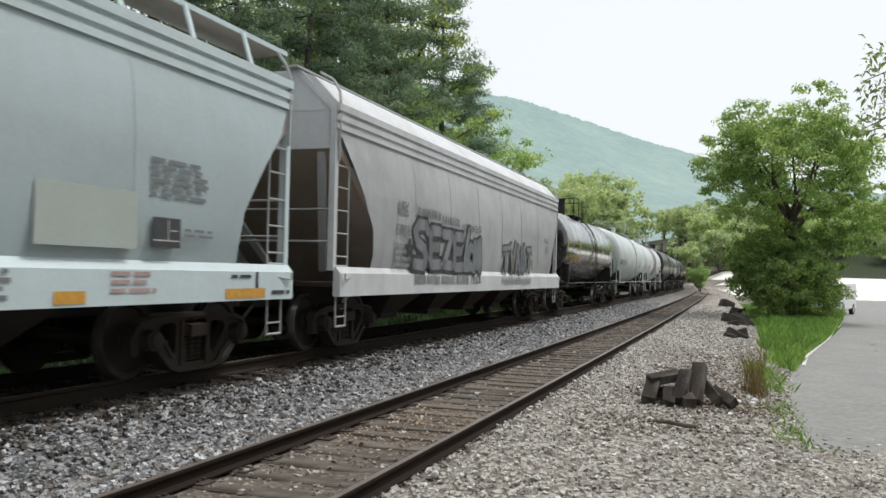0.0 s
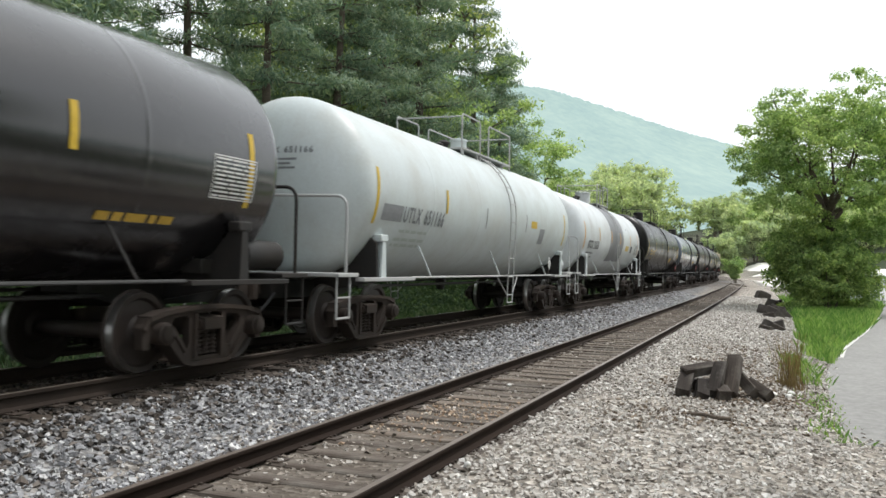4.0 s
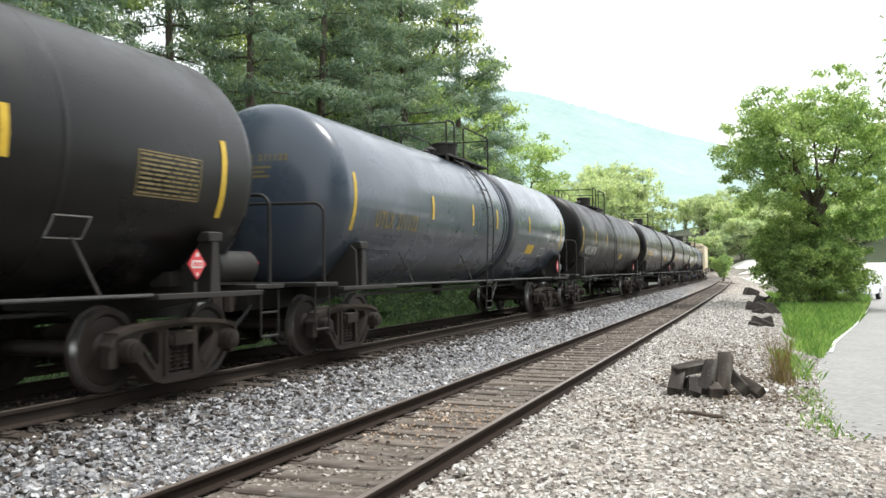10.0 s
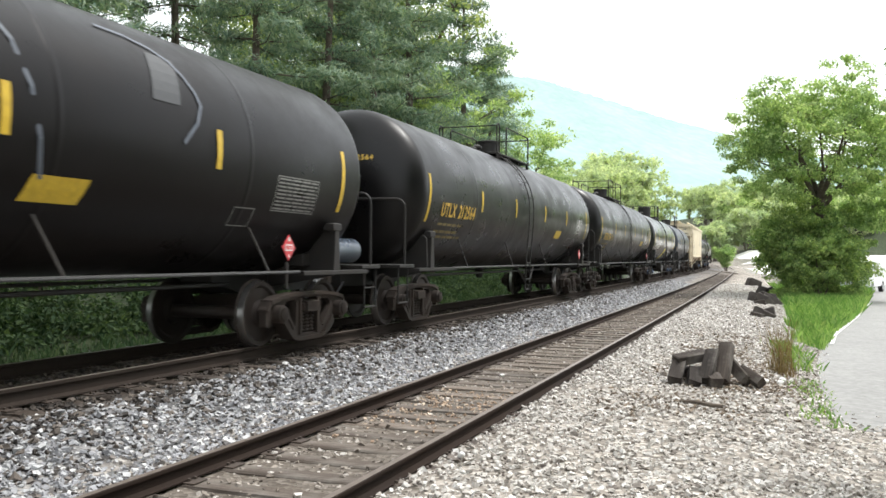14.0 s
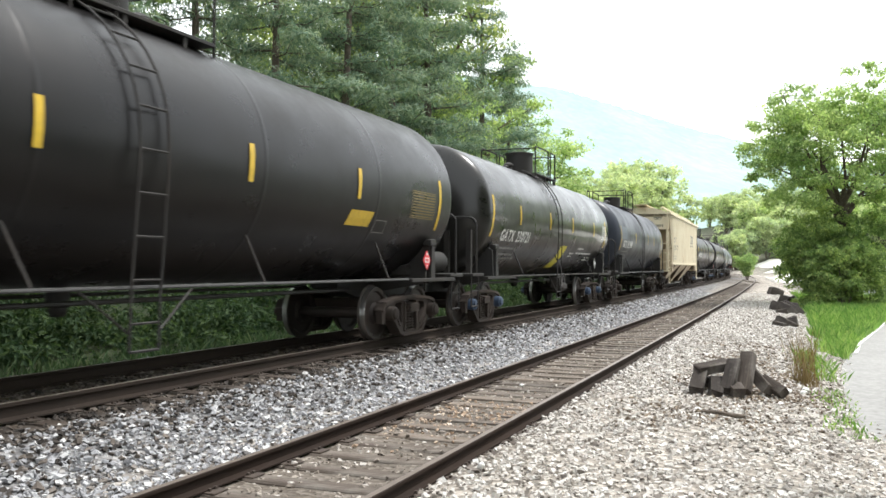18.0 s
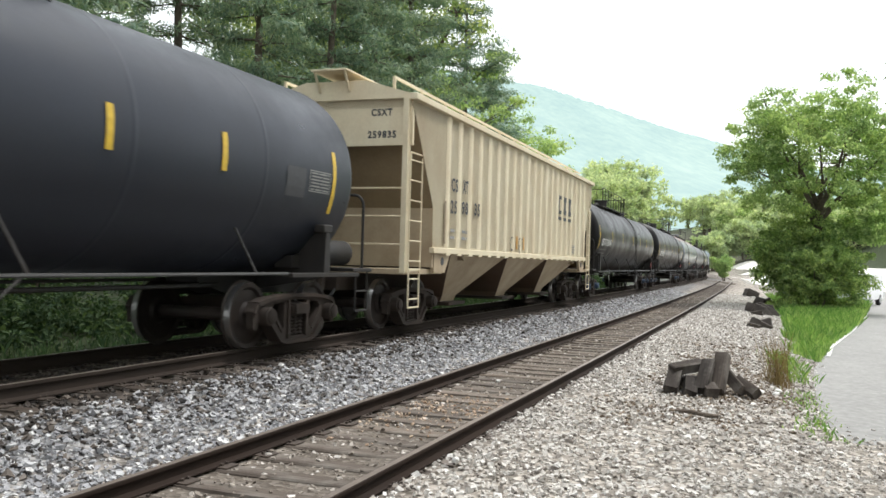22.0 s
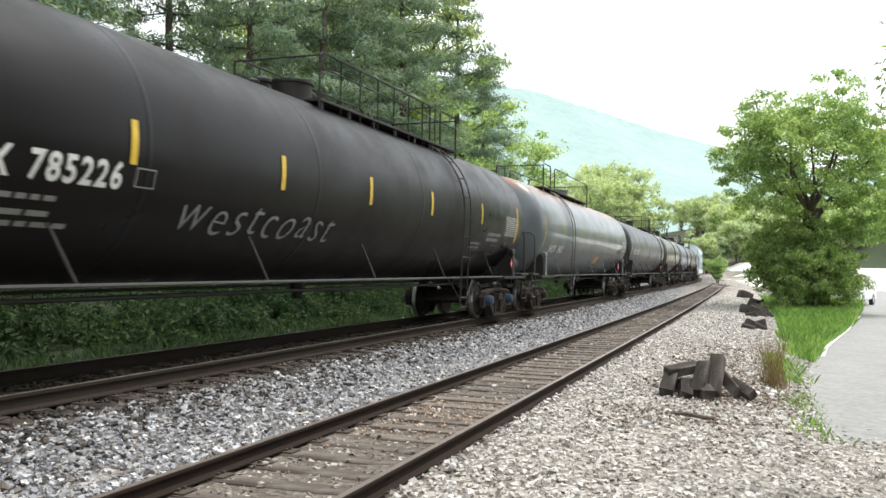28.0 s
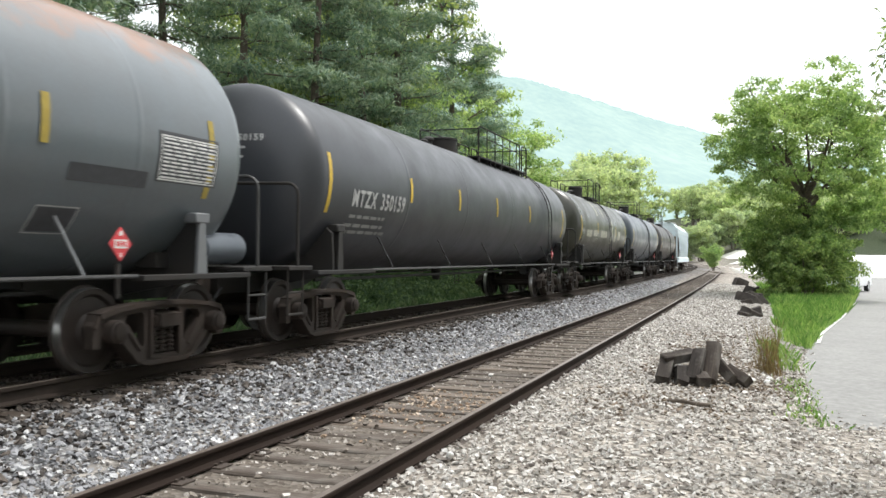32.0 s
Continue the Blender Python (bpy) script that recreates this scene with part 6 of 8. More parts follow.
    for sy in (-1, 1):
        box(bm, p0, p1, sy * 0.66 - 0.17, sy * 0.66 + 0.17, top - 0.10, top - 0.055, 0.006)
        x = p0 + 0.1
        while x < p1:
            beam(bm, (x, sy * 0.78, top - 0.30), (x, sy * 0.78, top - 0.09), 0.05, 0.05)
            x += 1.0
    part("top_walkway", bm, M[sp.get("walkpaint", "steel")], car)
    h = top + 0.70
    gap = (lx - 0.32, lx + 0.32) if p0 + 0.5 < lx < p1 - 0.4 else (p1 - 0.78, p1 - 0.55)
    rail = M[sp.get("rail", "steel")]
    for sy in (-1, 1):
        bm = bmesh.new()
        pipe(bm, [(p0, sy * 0.8, top - 0.24), (p0, sy * 0.8, h - 0.06), (p0 + 0.07, sy * 0.8, h), (gap[0] - 0.07, sy * 0.8, h), (gap[0], sy * 0.8, h - 0.06), (gap[0], sy * 0.8, top - 0.24)], 0.021, 6)
        part("top_railing", bm, rail, car)
        bm = bmesh.new()
        pipe(bm, [(gap[1], sy * 0.8, top - 0.24), (gap[1], sy * 0.8, h - 0.06), (gap[1] + 0.06, sy * 0.8, h), (p1 - 0.06, sy * 0.8, h), (p1, sy * 0.8, h - 0.06), (p1, sy * 0.8, top - 0.24)], 0.021, 6)
        part("grab_rail", bm, rail, car)
        if sp.get("tallrail"):
            x = p0 + 0.75
            while x < p1 - 0.9:
                bm = bmesh.new()
                tube(bm, (x, sy * 0.8, top - 0.24), (x, sy * 0.8, h), 0.014, 5)
                part("railing_post", bm, rail, car)
                x += 0.75
            bm = bmesh.new()
            tube(bm, (p0, sy * 0.8, top + 0.45), (p1, sy * 0.8, top + 0.45), 0.014, 5)
            part("middle_rail", bm, rail, car)
    for x in (p0, p1):
        bm = bmesh.new()
        tube(bm, (x, -0.8, h - 0.06), (x, 0.8, h - 0.06), 0.017, 6)
        part("end_rail", bm, rail, car)
    dx, dome_h = sp.get("dome", 0.3), sp.get("dome_h", 0.48)
    bm = bmesh.new()
    dr = sp.get("dome_r", 0.30)
    lathe(bm, [(top - 0.14, dr + 0.04), (top + 0.03, dr + 0.03), (top + 0.035, dr), (top + dome_h - 0.07, dr), (top + dome_h - 0.065, dr + 0.025), (top + dome_h - 0.02, dr + 0.025), (top + dome_h, dr * 0.85), (top + dome_h + 0.01, 0.04)], 28, "Z", (dx, 0, 0))
    part("manway", bm, trim if sp.get("dark_dome", True) else body, car)
    for ox, rr, hh in ((-0.75, 0.11, 0.3), (0.72, 0.13, 0.34), (1.05, 0.09, 0.24), (-1.05, 0.08, 0.2)):
        bm = bmesh.new()
        lathe(bm, [(top - 0.05, rr), (top + hh * 0.6, rr), (top + hh * 0.65, rr * 1.35), (top + hh * 0.8, rr * 1.35), (top + hh, rr * 0.5)], 12, "Z", (dx + ox, 0.1, 0))
        part("valve", bm, M["steel"], car)
    # brake gear
    bm = bmesh.new()
    lathe(bm, [(-0.48, 0.05), (-0.46, 0.15), (-0.40, 0.20), (0.40, 0.20), (0.46, 0.15), (0.48, 0.05)], 18, "X", (half + 1.0, -1.02, 1.36))
    part("air_reservoir", bm, M[sp.get("reservoir", "steel")], car)
    bm = bmesh.new()
    lathe(bm, [(-0.1, 0.10), (0.12, 0.13), (0.2, 0.06)], 14, "X", (half + 0.2, -0.85, 1.28))
    box(bm, half - 0.1, half + 0.3, -1.0, -0.7, 1.12, 1.3, 0.01)
    part("brake_valve", bm, M["steel"], car)
    bm = bmesh.new()
    lathe(bm, [(-half - 1.52, 0.26), (-half - 1.50, 0.29), (-half - 1.46, 0.29), (-half - 1.44, 0.26)], 18, "X", (0, 0.55, 1.75))
    for k in range(4):
        a = k * math.pi / 4
        tube(bm, (-half - 1.48, 0.55 - 0.27 * math.cos(a), 1.75 - 0.27 * math.sin(a)), (-half - 1.48, 0.55 + 0.27 * math.cos(a), 1.75 + 0.27 * math.sin(a)), 0.012, 5)
    tube(bm, (-half - 1.48, 0.55, 1.1), (-half - 1.48, 0.55, 1.75), 0.03, 6)
    part("brake_wheel", bm, M["steel"], car)
    bm = bmesh.new()
    pipe(bm, [(-half + 1.0, -0.35, 0.86), (half - 1.0, -0.35, 0.86)], 0.03, 6)
    pipe(bm, [(-half + 1.4, 0.3, 0.92), (half - 1.4, 0.3, 0.92)], 0.022, 6)
    lathe(bm, [(0.70, 0.07), (0.74, 0.10), (0.80, 0.10), (0.82, 0.13), (1.02, 0.13)], 16, "Z", (0, 0, 0))
    part("bottom_outlet", bm, M["steel"], car)
    if sp.get("brake_cylinder"):
        bm = bmesh.new()
        lathe(bm, [(-0.36, 0.06), (-0.34, 0.15), (0.30, 0.15), (0.34, 0.10), (0.52, 0.03)], 18, "X", (2.1, -0.85, 0.66))
        box(bm, 1.85, 1.95, -0.95, -0.75, 0.70, 1.02, 0.01)
        box(bm, 2.25, 2.35, -0.95, -0.75, 0.70, 1.02, 0.01)
        box(bm, 1.45, 1.72, -1.0, -0.7, 0.62, 0.95, 0.02)
        part("brake_cylinder", bm, M["steel"], car)
    add_ends(car, end)
    for sgn in (-1, 1):
        add_truck(car, sgn * half, sp.get("cap", "truck"))
    # reflective tape
    tape = sp.get("tape", "yellow")
    for q in sp.get("stripes", ()):
        block(car, shell, q - 0.05, q + 0.05, 2.27, 2.72, tape, "reflective_stripe", out=0.012)
    for q in (-half - 0.58, half + 0.22):
        block(car, shell, q - 0.05, q + 0.05, 1.93, 2.83, tape, "reflective_stripe")
    # writing
    if sp.get("text"):
        x0, x1, z = sp["text_at"]
        lettering(car, shell, sp["text"], x0, x1, z, sp["ink"], sp.get("text_h", 0.29))
        bars(car, shell, x0 + 0.02, x0 + 0.72 * (x1 - x0), z - 0.26, 1, sp.get("ink2", sp["ink"]), 0.055, 0.05, 3)
        bars(car, shell, x0 - 0.05, x0 + 0.80 * (x1 - x0), z - 0.40, 2, sp.get("ink2", sp["ink"]), 0.06, 0.06, 5)
        # the same mark on the front head
        v, f = text_verts(sp["text"], 0.135, 0.006)
        v2, f2 = quads([(-0.35, 0.22, -0.12, -0.085), (-0.3, 0.12, -0.19, -0.155), (-0.28, 0.2, -0.26, -0.225)])
        hv, hf = [], []
        for vv, ff in ((v, f), (v2, f2)):
            b = len(hv)
            for p in vv:
                yy, zz = -p[0] - 0.20, p[1] + 0.50
                q = max(0.0, 1 - (yy * yy + zz * zz) / (r * r))
                hv.append((-cyl - head * math.sqrt(q) - 0.012, yy, zc + zz))
            hf += [tuple(b + k for k in t) for t in ff]
        me = bpy.data.meshes.new("head_lettering")
        me.from_pydata(hv, [], hf)
        me.materials.append(M[sp["ink"]])
        hang("head_lettering", me, car)
    for q in sp.get("panels", ()):
        panel(car, shell, *q)
    for q in sp.get("blocks", ()):
        block(car, shell, *q)
    for q in sp.get("bars", ()):
        bars(car, shell, *q)
    if sp.get("scuffs"):
        strokes(car, shell, sp["scuffs"], "slate_patch", 0.05, name="scuff_mark", label="pale sprayed scuff marks")
    pl = sp.get("placard", "red")
    if pl:
        side = sp.get("side_placard", half - 1.17)
        if side:
            placard(car, side, -1.40, 1.38, pl)
        placard(car, -half - 1.46, -0.14, 1.42, pl, 90 * -1)
    return car


# ---- covered hoppers ----
def hopper_sheet(bm, prof, x_of, n=24):
    """A skin along x: prof gives (y, z) points, x_of(z) how far it reaches."""
    for sy in (-1, 1):
        rows = []
        for yy, zz in prof:
            a0, a1 = x_of(zz)
            rows.append([bm.verts.new((a0 + (a1 - a0) * k / n, sy * yy, zz)) for k in range(n + 1)])
        for a, b in zip(rows, rows[1:]):
            for k in range(n):
                bm.faces.new((a[k], a[k + 1], b[k + 1], b[k]))


def hopper_ladder(car, mat, x, y, z0, z1, w=0.42):
    bm = bmesh.new()
    for q in (-0.5, 0.5):
        tube(bm, (x + q * w, y, z0), (x + q * w, y, z1), 0.017, 5)
    for z in (z0 + 0.01, z1 - 0.01):
        tube(bm, (x - w / 2, y, z), (x + w / 2, y, z), 0.017, 5)
    ladder = part("ladder", bm, M[mat], car)
    z = z0 + 0.16
    while z < z1 - 0.1:
        hang("rung", rung_mesh(w, mat), ladder, pose(x - w / 2, y, z))
        z += 0.36


def round_hopper(sp):
    """A smooth-sided covered hopper on a deep side sill."""
    half = 7.1
    end, bx = half + 2.13, half + 1.42
    skin = M[sp["paint"]]
    car = tagged(new("covered_hopper"), sp["label"], "hopper car", "freight train cars")

    def reach(z):
        q = np.interp(z, [1.3, 1.55, 2.0, 2.6, 3.1, 3.6, 5], [half + 0.12, half + 0.10, half + 0.18, half + 0.62, half + 1.08, bx, bx])
        return -q, q
    bm = bmesh.new()
    hopper_sheet(bm, [(1.53, 1.30), (1.59, 1.6), (1.615, 2.0), (1.615, 2.6), (1.58, 3.1), (1.50, 3.52)], reach)
    bmesh.ops.solidify(bm, geom=bm.faces[:], thickness=0.012)
    part("side_sheet", bm, skin, car)
    for q in (-5.3, -3.2, -1.1, 1.0, 3.1, 5.2):
        for sy in (-1, 1):
            bm = bmesh.new()
            pipe(bm, [(q, sy * 1.60, 1.6), (q, sy * 1.62, 2.0), (q, sy * 1.62, 2.6), (q, sy * 1.585, 3.1), (q, sy * 1.505, 3.5)], 0.005, 4)
            part("weld_seam", bm, skin, car)
    for sy in (-1, 1):
        bm = bmesh.new()
        prism(bm, [(sy * q, z) for q, z in ((1.46, 3.50), (1.54, 3.50), (1.54, 3.58), (1.51, 3.59), (1.51, 3.63), (1.55, 3.64), (1.55, 3.73), (1.51, 3.74), (1.51, 3.78), (1.56, 3.79), (1.56, 3.90), (1.46, 3.90))], 0, -bx, bx)
        part("top_chord", bm, skin, car, "ribbed grey top chord")
    bm = bmesh.new()
    slope = [(1.54, 3.88), (1.30, 3.98), (0.60, 4.16)] if sp.get("flat_roof") else [(1.54, 3.88), (1.10, 4.34), (0.80, 4.45)]
    prism(bm, [(-a, b) for a, b in slope] + slope[::-1] + [(1.50, 3.80), (-1.50, 3.80)], 0, -bx, bx)
    part("roof", bm, skin, car)
    ridge = slope[-1][1]
    for k in range(10):
        x = -bx + 1.2 + (2 * bx - 2.4) * k / 9
        bm = bmesh.new()
        lathe(bm, [(ridge - 0.05, 0.42), (ridge + 0.05, 0.42), (ridge + 0.08, 0.36), (ridge + 0.09, 0.05)], 18, "Z", (x, 0, 0))
        part("roof_hatch", bm, skin, car)
    for sy in (-1, 1):
        bm = bmesh.new()
        if sp.get("flat_roof"):
            box(bm, -bx - 0.1, bx + 0.1, min(sy * 0.72, sy * 1.36), max(sy * 0.72, sy * 1.36), 4.30, 4.335, 0.006)
            board = part("running_board", bm, M["grime"], car, "rust-brown roof walkway")
            bm = bmesh.new()
            box(bm, -bx - 0.1, bx + 0.1, sy * 1.375 - 0.013, sy * 1.375 + 0.013, 4.29, 4.35)
            part("board_edge", bm, skin, board)
            x = -bx + 0.15
            while x < bx:
                bm = bmesh.new()
                beam(bm, (x, sy * 1.52, 3.90), (x, sy * 1.38, 4.32), 0.07, 0.03, (1, 0, 0))
                part("board_bracket", bm, skin, board)
                x += 1.22
        else:
            box(bm, -bx - 0.2, bx + 0.2, sy * 0.76 - 0.14, sy * 0.76 + 0.14, 4.455, 4.485)
            part("running_board", bm, M["railing"], car)
    # side sill
    for sy in (-1, 1):
        bm = bmesh.new()
        prism(bm, [(sy * 1.50, 0.90), (sy * 1.62, 0.90), (sy * 1.62, 1.26), (sy * 1.54, 1.36), (sy * 1.50, 1.36)], 0, -bx, bx)
        part("side_sill", bm, skin, car)
    # sloping end sheets, end posts, ladders
    for sgn in (-1, 1):
        bm = bmesh.new()
        prism(bm, [(sgn * (half + 1.38), 3.86), (sgn * (half + 1.38), 3.20), (sgn * (half - 1.5), 1.05), (sgn * (half - 1.5), 1.20), (sgn * (half + 1.30), 3.30), (sgn * (half + 1.30), 3.86)], 1, -1.50, 1.50)
        part("end_sheet", bm, M["grime"], car)
        bm = bmesh.new()
        box(bm, min(sgn * (half + 1.385), sgn * (half + 1.41)), max(sgn * (half + 1.385), sgn * (half + 1.41)), -1.38, 1.38, 3.2, 3.88)
        part("end_bulkhead", bm, skin, car)
        for sy in (-1, 1):
            bm = bmesh.new()
            beam(bm, (sgn * (bx - 0.02), sy * 1.46, 1.30), (sgn * (bx - 0.02), sy * 1.46, 3.86), 0.12, 0.10, (1, 0, 0))
            beam(bm, (sgn * (bx - 0.02), sy * 1.46, 3.80), (sgn * (bx - 0.02), sy * 0.8, ridge), 0.10, 0.08, (1, 0, 0))
            part("end_post", bm, skin, car)
            bm = bmesh.new()
            beam(bm, (sgn * (bx - 0.1), sy * 1.2, 3.2), (sgn * (half - 0.2), sy * 0.5, 1.3), 0.14, 0.06)
            part("end_brace", bm, skin, car)
        for sy in (-1, 1):
            hopper_ladder(car, "railing", sgn * (bx - 0.28), sy * 1.50, 1.36, 2.95)
            hopper_ladder(car, "railing", sgn * (bx - 0.28), sy * 1.50, 0.42, 0.95, 0.36)
        for z in (1.75, 2.25):
            bm = bmesh.new()
            tube(bm, (sgn * bx, -1.46, z), (sgn * bx, 1.46, z), 0.018, 6)
            part("cross_rail", bm, M["railing"], car)
        bm = bmesh.new()
        pipe(bm, [(sgn * (bx - 0.45), -1.60, 1.2), (sgn * (bx - 0.1), -1.66, 1.16), (sgn * (bx - 0.1), -1.66, 1.26)], 0.014, 5)
        part("grab_iron", bm, M["railing"], car)
        for sy in (-1, 1):
            bm = bmesh.new()
            pipe(bm, [(sgn * (bx - 0.05), sy * 1.53, 3.0), (sgn * (bx - 0.05), sy * 1.54, 3.92), (sgn * (bx - 0.09), sy * 1.50, 4.10), (sgn * (bx - 0.14), sy * 1.36, 4.30), (sgn * (bx - 0.2), sy * 1.1, 4.44)], 0.022, 7)
            part("roof_grab_rail", bm, M["railing"], car)
        bm = bmesh.new()
        box(bm, min(sgn * (half + 0.3), sgn * bx), max(sgn * (half + 0.3), sgn * bx), -1.5, 1.5, 1.04, 1.12, 0.01)
        part("end_platform", bm, M["truck"], car)
        bm = bmesh.new()
        box(bm, min(sgn * (half - 2), sgn * (end - 0.4)), max(sgn * (half - 2), sgn * (end - 0.4)), -0.3, 0.3, 0.70, 1.03, 0.01)
        part("centre_sill", bm, M["steel"], car)
        add_truck(car, sgn * half)
    bm = bmesh.new()
    lathe(bm, [(-0.4, 0.16), (0.4, 0.16)], 14, "Y", (half + 0.7, 0.2, 1.4))
    box(bm, half + 0.5, half + 0.9, -0.9, -0.5, 1.12, 1.5, 0.02)
    part("brake_gear", bm, M["truck"], car)
    # discharge hoppers
    for q in (-4.1, -1.35, 1.35, 4.1):
        bm = bmesh.new()
        top = [(q - 1.25, 1.30), (q + 1.25, 1.30)]
        vs = []
        for z, wx, wy in ((1.35, 1.36, 1.48), (0.46, 0.42, 0.62), (0.36, 0.42, 0.62)):
            vs.append([bm.verts.new((q + a * wx, b * wy, z)) for a, b in ((-1, -1), (1, -1), (1, 1), (-1, 1))])
        for a, b in zip(vs, vs[1:]):
            for k in range(4):
                bm.faces.new((a[k], a[(k + 1) % 4], b[(k + 1) % 4], b[k]))
        bm.faces.new(vs[-1])
        bm.faces.new(vs[0][::-1])
        bmesh.ops.recalc_face_normals(bm, faces=bm.faces)
        part("discharge_hopper", bm, M["truck"], car)
    add_ends(car, end)
    wall, sill = Shell(0, 0, 1.622), Shell(0, 0, 1.622)
    for q in sp.get("tapes", ()):
        block(car, sill, q[0], q[1], 0.93, 1.05, "amber", "reflective_stripe")
    sp["marks"](car, wall, sill)
    return car


def marks_plain(car, wall, sill):
    bars(car, wall, 5.45, 6.5, 2.45, 6, "ink_grey", 0.042, 0.032, 11)
    block(car, wall, 5.50, 5.98, 1.50, 1.82, "ink_black", "data_panel", "black consolidated stencil square")
    for x0, x1, z0, z1 in ((5.52, 5.96, 1.57, 1.582), (5.76, 5.772, 1.582, 1.80), (5.80, 5.92, 1.68, 1.692)):
        block(car, wall, x0, x1, z0, z1, "ink_white", "data_line", out=0.009)
    block(car, wall, 3.9, 5.26, 1.47, 2.05, "pale_patch", "paint_patch", "pale greenish touched-up patch")
    bars(car, wall, 6.05, 6.6, 1.72, 2, "ink_grey", 0.03, 0.03, 4)
    bars(car, sill, 4.9, 5.6, 1.24, 3, "faded_red", 0.045, 0.04, 5)
    bars(car, sill, 2.6, 3.9, 1.25, 4, "ink_grey", 0.04, 0.035, 6)
    bars(car, sill, 7.0, 7.5, 1.22, 1, "ink_black", 0.04, 0.04, 7)
    block(car, sill, 7.56, 7.62, 1.05, 1.26, "ink_black", "lettering")
    bars(car, sill, 7.95, 8.45, 1.02, 1, "ink_black", 0.05, 0.04, 8)


def strokes(car, wall, lines, mat, w=0.035, x=0, z=0, name="graffiti", label="", out=0.012, caps=False):
    """Sprayed lines, each a row of points, as flat bands of width w."""
    v, f = [], []
    for pts in lines:
        pts = [Vector((p[0] + x, p[1] + z)) for p in pts]
        for a, b in zip(pts, pts[1:]):
            d = (b - a)
            if d.length < 1e-4:
                continue
            d.normalize()
            o = Vector((-d.y, d.x)) * w / 2
            k = len(v)
            a2, b2 = a - d * w * 0.3, b + d * w * 0.3
            v += [tuple(a2 - o), tuple(b2 - o), tuple(b2 + o), tuple(a2 + o)]
            f.append((k, k + 1, k + 2, k + 3))
        if caps:
            for p in pts:
                k = len(v)
                v += [(p.x + w / 2 * math.cos(0.785 * i), p.y + w / 2 * math.sin(0.785 * i)) for i in range(8)]
                f.append(tuple(range(k, k + 8)))
    return mark(car, wall, name, v, f, mat, 0, 0, out, label)


def blob(cx, cz, w, h, n=18, dent=0.12, k=3, ph=0.0):
    return [(cx + w / 2 * math.cos(t) * (1 + dent * math.sin(k * t + ph)), cz + h / 2 * math.sin(t) * (1 + dent * math.cos(k * t + ph))) for t in (2 * math.pi * i / n for i in range(n + 1))]


